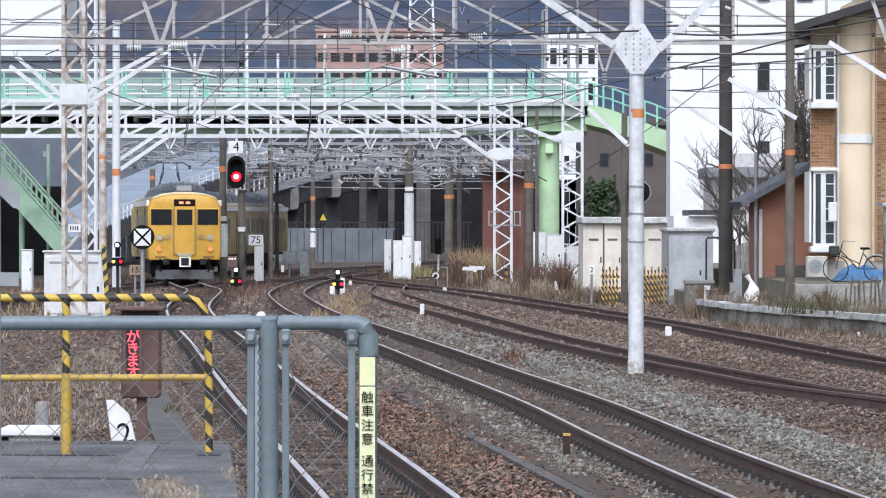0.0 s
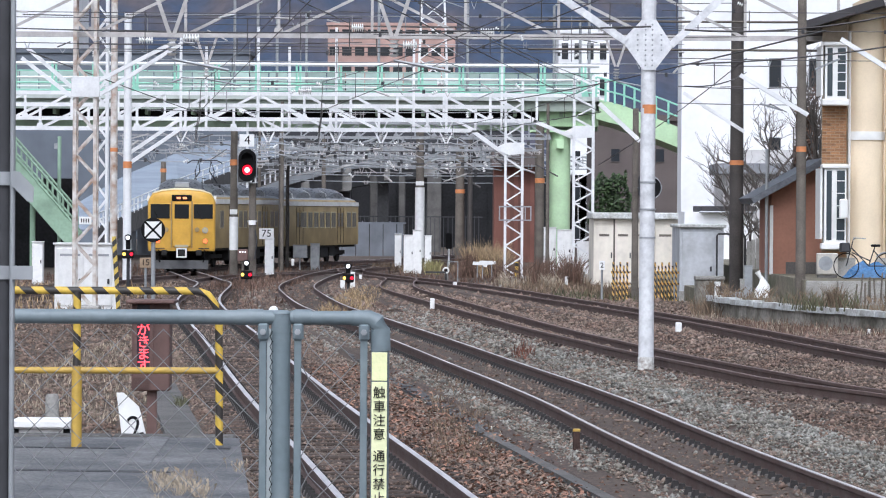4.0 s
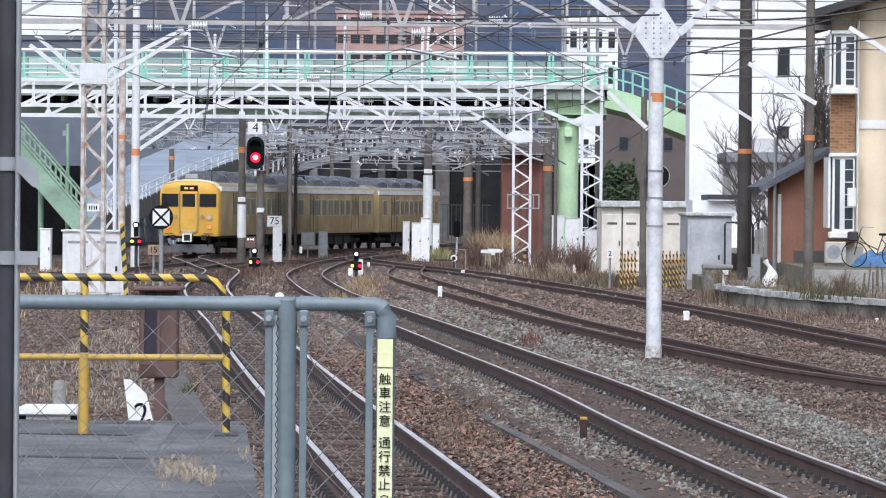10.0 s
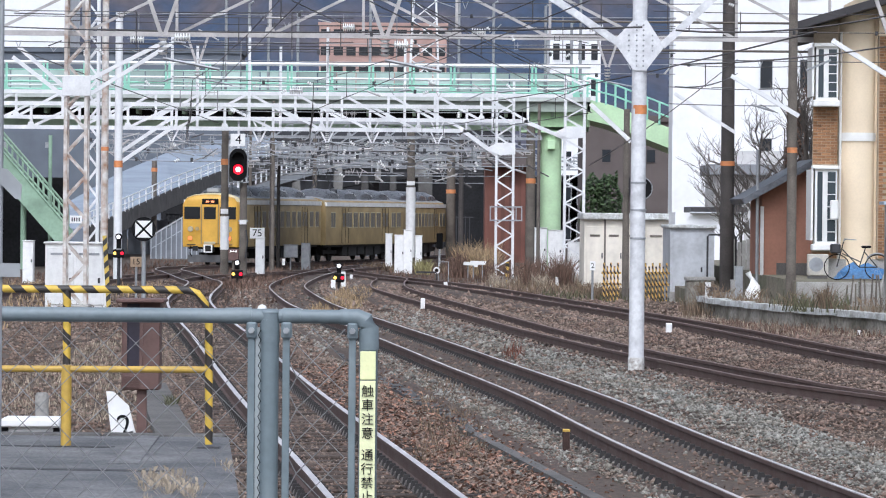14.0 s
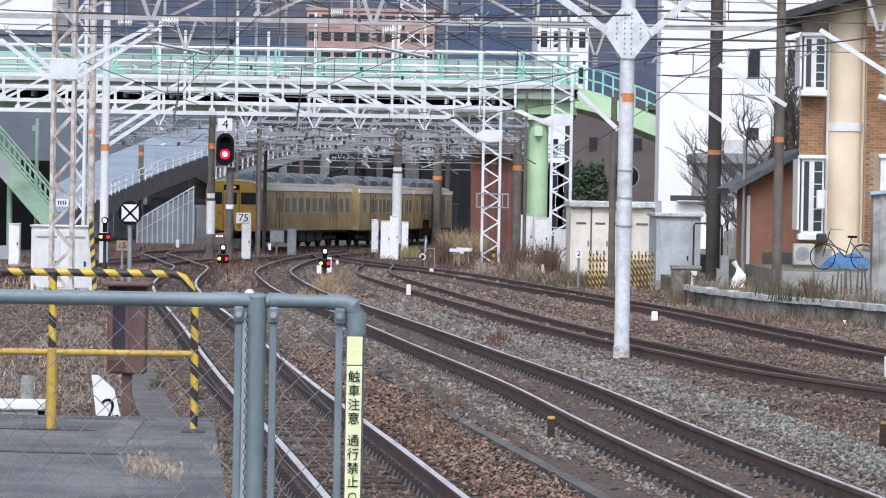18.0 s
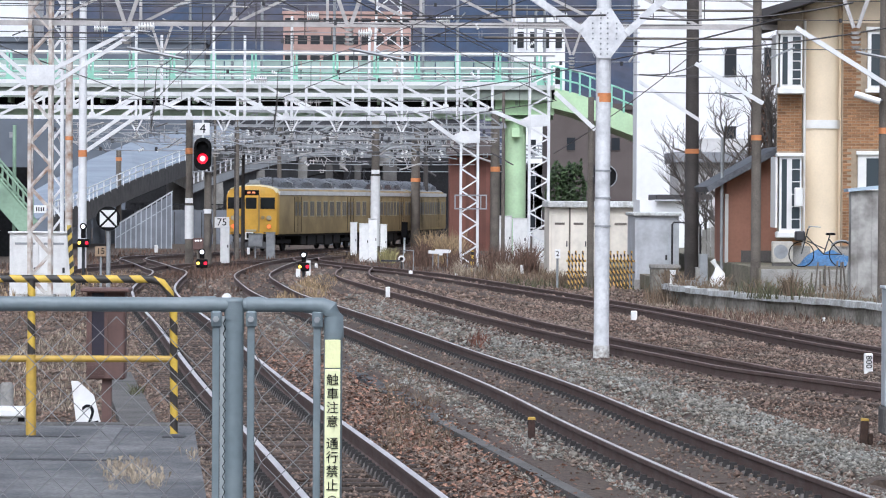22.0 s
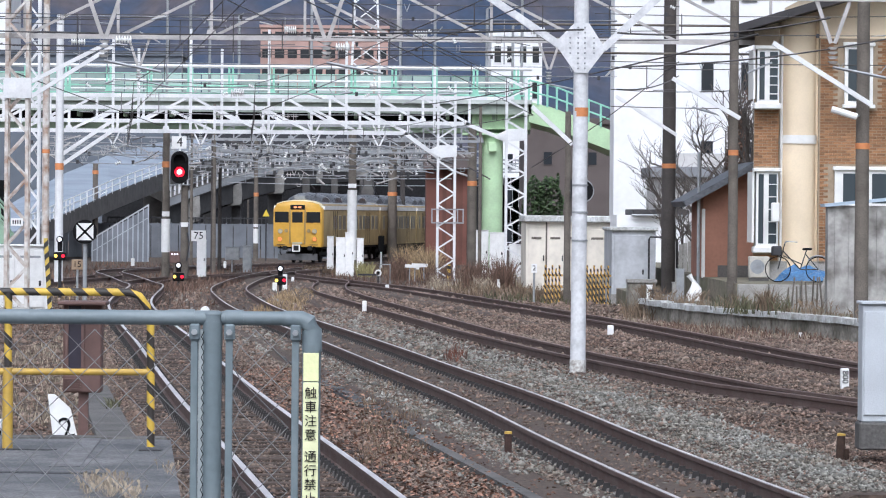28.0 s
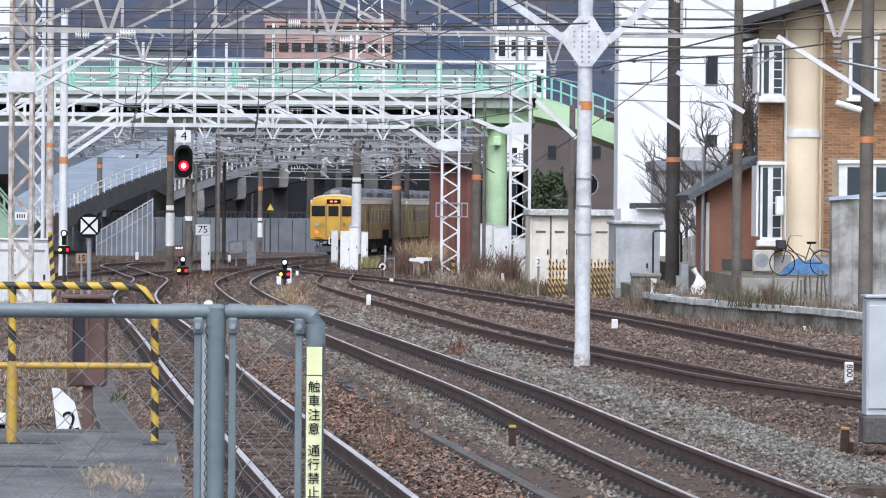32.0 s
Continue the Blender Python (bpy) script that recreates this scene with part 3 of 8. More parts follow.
def driving_end(car):
    """The flat three-window front with its gangway door, lamps and plough."""
    yf = -HALF_L
    secs = []
    for y, w, top, low in ((yf + 0.46, HALF_W, 3.54, 0.92), (yf + 0.20, HALF_W - 0.01, 3.52, 0.90), (yf + 0.06, HALF_W - 0.03, 3.46, 0.90), (yf, HALF_W - 0.08, 3.40, 0.92)):
        s = body_section(y, w, top)
        secs.append([Vector((p.x, p.y, p.z if p.z > 1.2 else max(p.z - 0.04, low))) for p in s])
    part("front_face", Geo().loft(secs), M_YELLOW, car, "bright yellow driving end", smooth=50)
    for x0, x1, name in ((-1.30, -0.50, "windscreen"), (0.50, 1.30, "windscreen")):
        w = part(name, Geo().cbox(x0 - 0.05, x1 + 0.05, yf - 0.015, yf + 0.05, 2.20, 2.92, 0.03), M_YELLOW, car, "windscreen in a yellow surround")
        part("pane", Geo().cbox(x0, x1, yf - 0.022, yf + 0.0, 2.26, 2.87, 0.008), M_TRAIN_GLASS, w, "dark glass")
        part("wiper", Geo().tube([(x0 + 0.35, yf - 0.04, 2.22), (x0 + 0.15, yf - 0.04, 2.6)], 0.012, 4), M_BLACK, w)
    d = part("gangway_door", Geo().cbox(-0.40, 0.40, yf - 0.06, yf + 0.05, 1.10, 2.93, 0.03), M_YELLOW, car)
    part("pane", Geo().cbox(-0.30, 0.30, yf - 0.068, yf - 0.05, 2.26, 2.86, 0.008), M_TRAIN_GLASS, d, "dark glass")
    for s in (-1, 1):
        part("door_frame", Geo().box(s * 0.43 - 0.025, s * 0.43 + 0.025, yf - 0.05, yf + 0.02, 1.05, 3.0), M_YELLOW_DUSTY, car)
    part("plate", Geo().box(-0.28, 0.28, yf - 0.075, yf - 0.05, 1.06, 1.17), M_WINDOW_FRAME, d, "pale plate with plain bars")
    box = part("destination_box", Geo().cbox(-0.42, 0.42, yf - 0.03, yf + 0.12, 2.99, 3.26, 0.03), M_BLACK, car, "dark destination box")
    for x in (-0.13, 0.13):
        part("bar", Geo().box(x - 0.085, x + 0.085, yf - 0.036, yf - 0.025, 3.08, 3.17), M_DEST, box)
    for s in (-1, 1):
        h = part("headlamp", Geo().tube([(s * 0.98, yf - 0.06, 1.78), (s * 0.98, yf + 0.05, 1.78)], 0.13, 16), M_GREY_STEEL, car, "round headlamp, unlit")
        part("lens", Geo().disc(s * 0.98, yf - 0.066, 1.78, 0.10, 0.01), M_WINDOW_FRAME, h)
        part("vent_cap", Geo().tube([(s * 0.64, yf - 0.05, 1.80), (s * 0.64, yf + 0.05, 1.80)], 0.10, 14), M_YELLOW_DUSTY, car)
        t = part("tail_lamp", Geo().tube([(s * 0.99, yf - 0.05, 1.33), (s * 0.99, yf + 0.05, 1.33)], 0.11, 16), M_YELLOW_DUSTY, car)
        part("lens", Geo().disc(s * 0.99, yf - 0.056, 1.33, 0.085, 0.01), M_TAIL, t, "glowing red lens")
        part("step_rail", Geo().tube([(s * 0.7, yf - 0.06, 1.02), (s * 1.15, yf - 0.06, 1.02)], 0.02, 5), M_DARK_STEEL, car)
        part("hose", Geo().tube([(s * 0.95, yf - 0.02, 0.95), (s * 0.97, yf - 0.12, 0.6), (s * 0.9, yf - 0.05, 0.45)], 0.03, 6), M_BLACK, car)
        part("jumper_socket", Geo().cbox(s * 0.72 - 0.12, s * 0.72 + 0.12, yf - 0.10, yf + 0.05, 0.72, 0.95, 0.02), M_UNDER, car)
    part("coupler", Geo().cbox(-0.20, 0.20, yf - 0.35, yf + 0.2, 0.66, 1.0, 0.03).box(-0.13, 0.13, yf - 0.38, yf - 0.34, 0.74, 0.92), M_UNDER, car, "grimy knuckle coupler")
    for x0, x1, z0, z1 in ((-0.22, 0.22, 0.98, 1.03), (-0.22, 0.22, 0.64, 0.69), (-0.22, -0.15, 0.69, 0.98), (0.15, 0.22, 0.69, 0.98)):
        part("coupler_guard", Geo().box(x0, x1, yf - 0.40, yf - 0.36, z0, z1), M_TRAIN_TRIM, car, "pale coupler guard bar")
    # Pale brow shell: sky highlight on the yellow roof front, put in as colour.
    brow = [[Vector((p.x * 1.005, p.y - 0.01, p.z + 0.02)) for p in body_section(y, w, top)[4:11]] for y, w, top in ((yf + 0.7, HALF_W, 3.54), (yf + 0.20, HALF_W - 0.01, 3.52), (yf + 0.06, HALF_W - 0.03, 3.46))]
    part("brow", Geo().loft(brow, closed=False), M_BROW, car, "roof brow coloured pale cream for sky highlight", smooth=50)
    g = Geo().loft([[Vector((x, yf + 0.25 - k * 0.18, z)) for x, z in ((-1.12, 0.16), (-1.12, 0.52), (1.12, 0.52), (1.12, 0.16))] for k in (0, 1)])
    part("snow_plough", g, M_PLOUGH, car, "grey snow plough")
    part("whistle_box", Geo().cbox(-0.30, 0.30, yf + 0.5, yf + 0.9, 3.58, 3.80, 0.03), M_GREY_STEEL, car)
    part("aerial", Geo().tube([(0.85, yf + 1.0, 3.4), (0.85, yf + 1.0, 3.95)], 0.02, 5).tube([(0.85, yf + 1.0, 3.95), (1.0, yf + 1.5, 3.95)], 0.02, 5), M_DARK_STEEL, car)


car_front = carriage("dusty yellow driving carriage with lit red tail lamps", True)
driving_end(car_front)
car_mid = carriage("dusty yellow middle carriage with a pantograph", False)
pantograph(car_mid, -3.7)
car_rear = carriage("dusty yellow carriage at the far end of a train", False)
TRAIN_LINE = smooth_path(TRAIN_PATH, 0.5)
TRAIN_START = min(range(len(TRAIN_LINE)), key=lambda i: abs(TRAIN_LINE[i].y - 150.0)) * 0.5
# seconds, metres run since the start
TRAIN_RUN = [(0, 1.4), (3.5, 11.75), (6, 19.3), (9, 28.0), (11.5, 34.9), (14, 40.7), (16.5, 46.0), (18, 49.15), (20.5, 54.3), (23, 59.2), (25, 63.3), (27.5, 68.7), (30, 74.5), (32, 79.1)]


def on_line(s):
    i = max(0, min(len(TRAIN_LINE) - 2, int(s / 0.5)))
    return TRAIN_LINE[i].lerp(TRAIN_LINE[i + 1], s / 0.5 - i)


def carriage_pose(s, reach):
    a, b = on_line(s - reach), on_line(s + reach)
    d = b - a
    return Matrix.Translation((a + b) / 2 + Vector((0, 0, dip((a.y + b.y) / 2)))) @ Matrix.Rotation(math.atan2(-d.x, d.y), 4, "Z")


def motions():
    ahead = TRAIN_START
    for car, half in ((car_front, HALF_L), (car_mid, SHORT_L), (car_rear, SHORT_L)):
        walk(car, [(t, carriage_pose(ahead + half + run, 0.69 * half)) for t, run in TRAIN_RUN])
        ahead += 2 * half + 0.5
    walk(led_text, [(t, Matrix.Translation((0, 0.05 if off else 0.0, 0))) for t, off in LED_ROWS])



# ---- masts, portals and wires over the tracks ----
def lattice_column(name, label, x, y, w, z0, z1, mat, step=0.62, depth=None, group="lattice masts"):
    """A square mast of four angle irons, with zigzag lacing on each face."""
    t = thing(name, label, "lattice mast", group, Matrix.Translation((x, y, z0)))
    h, dp = z1 - z0, (depth or w) / 2
    for sx in (-1, 1):
        for sy in (-1, 1):
            part("corner_angle", Geo().box(sx * w / 2 - 0.045, sx * w / 2 + 0.045, sy * dp - 0.045, sy * dp + 0.045, 0, h), mat, t)
    n = max(2, int(h / step))
    for i in range(n):
        a, b = h * i / n, h * (i + 1) / n
        s = 1 if i % 2 else -1
        for sy in (-1, 1):
            part("lacing_bar", Geo().beam((-s * w / 2, sy * dp, a), (s * w / 2, sy * dp, b), 0.016, 0.055), mat, t)
        for sx in (-1, 1):
            part("lacing_bar", Geo().beam((sx * w / 2, -s * dp, a), (sx * w / 2, s * dp, b), 0.016, 0.055), mat, t)
    part("base_plate", Geo().cbox(-w * 0.75, w * 0.75, -w * 0.75, w * 0.75, -0.25, 0.12, 0.03), M_CONCRETE, t, "concrete footing")
    return t


def truss_beam(label, x0, x1, y, z0, z1, mat, bays, bar=0.09, lace=0.055, hangers=()):
    """A flat portal beam: two chords, posts and diagonals, with drop brackets below it."""
    t = thing("portal_beam", label, "portal beam", "portal beams over the tracks", Matrix.Translation((x0, y, z0)))
    L, h = x1 - x0, z1 - z0
    part("bottom_chord", Geo().box(0, L, -bar / 2, bar / 2, -bar / 2, bar / 2), mat, t)
    part("top_chord", Geo().box(0, L, -bar / 2, bar / 2, h - bar / 2, h + bar / 2), mat, t)
    for i in range(bays + 1):
        x = L * i / bays
        part("post", Geo().box(x - lace / 2, x + lace / 2, -lace / 2, lace / 2, 0, h), mat, t)
        if i < bays:
            a, b = (0, h) if (i < bays / 2) else (h, 0)
            part("diagonal", Geo().beam((x, 0, a), (x + L / bays, 0, b), lace, lace), mat, t)
        if i % 2 == 0:
            part("gusset", Geo().prism([(x - 0.16, -0.05), (x + 0.16, -0.05), (x + 0.10, 0.2), (x - 0.10, 0.2)], -bar / 2 - 0.012, -bar / 2 - 0.004), mat, t)
    for hx, drop in hangers:
        x = hx - x0
        hb = part("drop_bracket", Geo().beam((x - 0.28, 0, 0), (x - 0.03, 0, -drop), 0.06).beam((x + 0.28, 0, 0), (x + 0.03, 0, -drop), 0.06), mat, t, "V-shaped drop bracket")
        g = Geo()
        for k in range(4):
            g.tube([(x, 0, -drop - 0.06 - k * 0.075), (x, 0, -drop - 0.10 - k * 0.075)], [0.085, 0.05], 10)
        part("insulator", g, M_INSULATOR, hb, "white ribbed insulator")
        part("steady_arm", Geo().tube([(x, 0, -drop - 0.38), (x + 0.9, 0.05, -drop - 0.55)], 0.025, 5), M_GREY_STEEL, hb)
    return t


def knee(p, q, w, mat, label="steel knee brace of a portal"):
    return solid("knee_brace", Geo().beam(p, q, w), mat, label, "brace", "knee braces")


def wire(pts, r, mat, label="overhead wire", group="overhead wires"):
    return solid("overhead_wire", Geo().tube(pts, r, 4), mat, label, "wire", group)


def sagging(p, q, sag, n=8):
    p, q = Vector(p), Vector(q)
    return [p.lerp(q, k / n) - Vector((0, 0, sag * 4 * (k / n) * (1 - k / n))) for k in range(n + 1)]


# the white mast between two tracks, with its riveted gusset and braces
MD = 61.854
M_MAST = material("weathered_white_mast", (0.74, 0.75, 0.77), 0.55, vary=0.3, scale=4.5, fine=22, bump=0.12, second=(0.50, 0.51, 0.53), stains=0.1)
mast = thing("white_mast", "tall white painted steel mast with an orange band", "mast", m=Matrix.Translation((3.061, MD, -0.25)))
S = MD / 6900.0
part("shaft", Geo().tube([(0, 0, 0.2), (0.018, 0, 9.5)], [13.6 * S, 12.6 * S], 20), M_MAST, mast, smooth=40)
part("sleeve", Geo().tube([(0, 0, 0.0), (0, 0, 0.37)], 14.6 * S, 20), material("chipped_white_paint", (0.70, 0.70, 0.68), 0.7, vary=0.3, scale=15, fine=40, second=(0.20, 0.16, 0.13), stains=-0.2), mast, "chipped white foot sleeve", smooth=40)
part("orange_band", Geo().tube([(0, 0, 0), (0, 0, 0.143)], 13.4 * S, 20), M_ORANGE, mast, "orange band", smooth=40).matrix_basis = Matrix.Translation((0.011, 0, 0.25 + 3.979))
zc = 0.25 + 5.063
gus = part("gusset_plate", Geo().prism([(-0.108, zc + 0.394), (0.126, zc + 0.394), (0.394, zc - 0.018), (0.108, zc - 0.394), (-0.09, zc - 0.394), (-0.421, zc + 0.072)], -13.9 * S - 0.012, -13.9 * S), M_MAST, mast, "weathered steel gusset plate with rivets")
for k in range(9):
    for e in (-6, 6, -20, 22):
        if abs(e) < 10 or 2 < k < 7:
            part("rivet", Geo().ball((0.009 + e * S, -13.9 * S - 0.014, zc + (k - 4) * 9 * S), 0.016, 6, 4), M_GREY_STEEL, gus)
for a, b in (((-40, 82), (-185, -15)), ((40, 88), (160, -25))):
    part("brace", Geo().beam((a[0] * S, -0.1, 0.25 + 2.41 + (384 - a[1]) * S), (b[0] * S, -0.1, 0.25 + 2.41 + (384 - b[1]) * S), 15 * S, 13 * S), M_MAST, mast, "slanting steel brace")
for zz in (332, 380, 430):
    part("strap", Geo().tube([(0, 0, 0), (0, 0, 0.03)], 14.4 * S, 16), M_GREY_STEEL, mast).matrix_basis = Matrix.Translation((0.01, 0, 0.25 + 2.41 + (384 - zz) * S))
part("cable_box", Geo().cbox(-0.11, 0.11, 0.12, 0.24, 0, 0.32, 0.02), M_DARK_STEEL, mast).matrix_basis = Matrix.Translation((-0.02, 0, 0.25 + 2.67))

# the riveted lattice mast at the relay hut
LD = 100.846
lattice_column("lattice_mast", "tall rusty white lattice mast beside a relay hut", -9.529, LD, 0.526, -0.2, 9.6, M_WHITE_RUSTY, step=0.55)
solid("mast_gusset", Geo().cbox(-9.88, -9.149, LD - 0.36, LD - 0.33, 5.304, 5.83, 0.008), M_WHITE_STEEL, "grey gusset plate on a lattice mast", "gusset")
for a, b in (((112, 188), (20, 118)), ((108, 168), (30, 100)), ((158, 182), (300, 92)), ((150, 160), (290, 88))):
    knee((-11.458 + a[0] * LD / 6900, LD - 0.3, 2.41 + (384 - a[1]) * LD / 6900), (-11.458 + b[0] * LD / 6900, LD - 0.3, 2.41 + (384 - b[1]) * LD / 6900), 0.10, M_WHITE_STEEL)
M_PORTAL = material("weathered_portal_steel", (0.47, 0.45, 0.44), 0.6, 0.1, vary=0.35, scale=1.4, fine=14, bump=0.1, stains=0.4)
truss_beam("weathered pale portal beam high over the near tracks", -14.19, 9.91, LD, 6.93, 8.12, M_PORTAL, 10, 0.13, 0.07, hangers=[(-6.416, 0.75), (4.18, 0.75)])
# the portal carried by the white mast, with long V brackets
truss_beam("pale portal beam carried by a white mast", -7.2, 8.6, MD, 5.90, 6.65, M_PORTAL, 8, 0.11, 0.06, hangers=[(-4.49, 0.72), (-0.97, 0.72), (7.07, 0.72)])

# the two white portals over the junction
for lx, ly, ya, w, top, x0, x1, yb, yt, bays in (
        (890, 503, 0, 30, 262, -120, 822, 241, 199, 11),
        (1013, 499, 0, 34, 232, -140, 930, 223, 178, 13)):
    D1 = 6900 * (2.41 + 0.2) / (ly - 384)
    k = D1 / 6900
    X = lambda p: (p - 784) * k
    Z = lambda p: 2.41 + (384 - p) * k
    lattice_column("lattice_mast", "white lattice mast with zigzag lacing in dry weeds", X(lx), D1, w * k, -0.2, Z(top - 90), M_WHITE_STEEL, step=0.42)
    truss_beam("white steel portal beam spanning the junction", X(x0), X(x1), D1, Z(yb), Z(yt), M_WHITE_STEEL, bays, 0.15, 0.10, hangers=[(X(q), 0.5) for q in (300, 455, 575, 655, 770)])
    knee((X(x1 - 6), D1, Z(yb)), (X(lx - 14), D1, Z(top + 22)), 0.15, M_WHITE_STEEL)
    solid("mast_gusset", Geo().prism([(X(lx - 34), Z(top + 10)), (X(lx - 14), Z(top)), (X(lx + 18), Z(top)), (X(lx + 18), Z(top + 20)), (X(lx - 10), Z(top + 22))], D1 - 0.42, D1 - 0.39), M_WHITE_STEEL, "white gusset plate on a lattice mast", "gusset")
    knee((X(300), D1 - 0.1, Z(yb)), (X(212), D1 - 0.1, Z(yb + 60)), 0.14, M_WHITE_STEEL)
    knee((X(x1 - 4), D1, Z(yt)), (X(lx - 4), D1, Z(yt)), 0.13, M_WHITE_STEEL)


def pole(label, px, foot_d, r, z1, mat, band=None, white=None, name="catenary_pole", z0=-0.26):
    z0 += dip(foot_d)
    t = thing(name, label, "pole", "poles along the tracks", Matrix.Translation((px, foot_d, z0)))
    part("shaft", Geo().tube([(0, 0, 0), (0, 0, z1 - z0)], [r, r * 0.82], 14), mat, t, smooth=40)
    if band:
        part("orange_band", Geo().tube([(0, 0, band - z0), (0, 0, band - z0 + (0.13 if foot_d < 130 else 0.24))], r * 1.0, 14), M_ORANGE, t, "orange band", smooth=40)
    if white:
        part("white_paint", Geo().tube([(0, 0, white[0] - z0), (0, 0, white[1] - z0)], r * 1.06, 14), M_WHITE, t, "whitewashed lower part", smooth=40)
        part("number_plate", Geo().box(-r * 0.9, r * 0.9, -r * 1.2, -r * 1.1, white[1] - z0 + 0.1, white[1] - z0 + 0.3), M_WHITE, t, "small white plate")
    return t


pole("pale steel pole with an orange band", -11.811, 141, 0.16, 9.5, M_WHITE_STEEL, band=3.902)
pole("rusty pale pole of a portal", -11.168, 128, 0.13, 10.5, M_WHITE_RUSTY, band=4.302)
lattice_column("lattice_mast", "white lattice mast of a junction portal", -11.757, 130, 0.377, -0.26, 9.8, M_WHITE_STEEL, step=0.5)
pole("grey concrete pole near the road ramp", -18.623, 250, 0.2, 5.526, M_POLE, band=4.801)
pole("concrete pole with a whitewashed lower part", -8.908, 158, 0.17, 5.707, M_POLE, band=4.219, white=(0.784, 2.135))
pole("thin concrete pole with a small plate", -8.454, 190, 0.085, 6.513, M_POLE_DARK)
pole("thin dark concrete pole", -8.351, 196, 0.10, 4.796, M_POLE_DARK)
pole("concrete pole with white band beside the fence", -8.2, 246, 0.16, 7.009, M_POLE, band=3.444, white=(0.485, 1.412))
pole("concrete pole painted white at its foot", -1.643, 189, 0.22, 6.354, M_POLE, white=(0.164, 3.56))
pole("concrete pole with a red band under the viaduct", 0.383, 240, 0.30, 6.653, M_POLE, band=3.523)
pole("dark pole in front of the viaduct", 1.051, 250, 0.17, 7.627, M_POLE_DARK)
pole("dark concrete pole beside a garden wall", 7.899, 109, 0.20, 10, M_POLE_DARK, band=3.753, z0=0.2)
pole("grey concrete pole in front of a red shed", 8.454, 95, 0.125, 9, M_POLE, band=3.911, z0=0.2)
pole("brown concrete pole in front of a brick house", 10.263, 84, 0.16, 8, M_POLE, band=3.895)
pole("grey pole behind the white mast", 5.583, 120, 0.11, 5.61, M_POLE)
pole("concrete pole beside the green pillar", 4.186, 190, 0.24, 6.651, M_POLE, band=3.814)

# portals further down the line
for i, (d, xl, xr) in enumerate(((186, 480, 950), (222, 440, 930), (258, 480, 960), (297, 520, 1050), (318, 540, 1080))):
    k = d / 6900
    za, zb = 5.9, 6.6
    truss_beam("grey steel portal beam far down the line", (xl - 784) * k, (xr - 784) * k, d, za, zb, M_GREY_STEEL, 14, 0.12, 0.07, hangers=[((p - 784) * k, 0.6) for p in (xl + 60, (xl + xr) / 2 - 30, xr - 90)])
    for p in (xl, xr):
        pole("dark steel pole of a far portal", (p - 784) * k, d, 0.09, 7.6, M_POLE)

# contact and carrier wires, with droppers, along each track
SUPPORTS = [6.0, LD - 0.05, 152.0, 186.0, 222.0, 258.0, 297.0, 318.0]


def track_x(path, y):
    for p, q in zip(path, path[1:]):
        if p[1] <= y <= q[1]:
            return p[0] + (q[0] - p[0]) * (y - p[1]) / (q[1] - p[1])
    return path[-1][0]


for path in (PATH_A, PATH_C, PATH_E):
    for a, b in zip(SUPPORTS, SUPPORTS[1:]):
        if b > path[-1][1]:
            break
        xa, xb = track_x(path, a), track_x(path, b)
        t = thing("catenary_span", "carrier and contact wire with droppers over a track", "overhead wire", "overhead wires")
        top = sagging((xa, a, 5.75), (xb, b, 5.75), 0.45)
        part("carrier_wire", Geo().tube(top, 0.006 + b * 0.00002, 4), M_WIRE, t)
        part("contact_wire", Geo().tube([(xa, a, 5.0), (xb, b, 5.0)], 0.006 + b * 0.00002, 4), M_WIRE, t)
        for p in top[1:-1]:
            part("dropper", Geo().tube([p, (p.x, p.y, 5.0)], 0.008, 4), M_WIRE, t)
# cross-span and feeder wires
for px0, py0, d0, px1, py1, d1 in (
        (-60, 62, 95, 1130, 55, 60), (20, 40, 95, 560, 30, 160), (440, -20, 80, 800, 130, 150), (640, -30, 80, 1000, 150, 150),
        (1190, 60, 60, 1568, 30, 60), (1200, 120, 70, 1700, 60, 70),
        (850, 190, 140, 1440, 60, 60), (560, 30, 160, 1190, 40, 140),
        (1190, 160, 70, 1300, 135, 100), (1040, 300, 120, 1300, 110, 100), (300, 150, 150, 1000, 160, 150), (30, 105, 95, 600, 300, 240)):
    wire(sagging(((px0 - 784) * d0 / 6900, d0, 2.41 + (384 - py0) * d0 / 6900), ((px1 - 784) * d1 / 6900, d1, 2.41 + (384 - py1) * d1 / 6900), 0.12), 0.014, M_WIRE, "thin dark feeder wire strung between portals")



# ---- the green road bridge over the tracks ----
BD = 190.0
M_COPE_GREY = material("pale_grey_kerb", (0.48, 0.52, 0.49), 0.8, vary=0.3, scale=0.6, fine=5)
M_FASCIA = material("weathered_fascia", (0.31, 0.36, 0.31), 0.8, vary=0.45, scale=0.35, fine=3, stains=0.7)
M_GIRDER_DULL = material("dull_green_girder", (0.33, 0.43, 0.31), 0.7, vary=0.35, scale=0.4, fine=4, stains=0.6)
ov = thing("road_overpass", "pale green steel road overpass with mint railings", "overpass")
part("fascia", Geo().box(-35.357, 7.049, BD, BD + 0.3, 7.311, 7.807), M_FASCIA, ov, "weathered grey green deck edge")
part("deck", Geo().box(-35.357, 7.049, BD + 0.3, BD + 7, 7.367, 7.752), M_CONCRETE_DARK, ov, "concrete deck slab")
# Near-black web stands for the shadow slot under the deck overhang.
part("web", Geo().box(-35.357, 7.049, BD + 2.2, BD + 2.5, 6.485, 7.367), M_SHADE_DARK, ov, "web coloured near black for the shade under the deck")
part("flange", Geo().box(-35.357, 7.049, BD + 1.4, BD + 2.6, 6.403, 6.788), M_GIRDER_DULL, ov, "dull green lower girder")
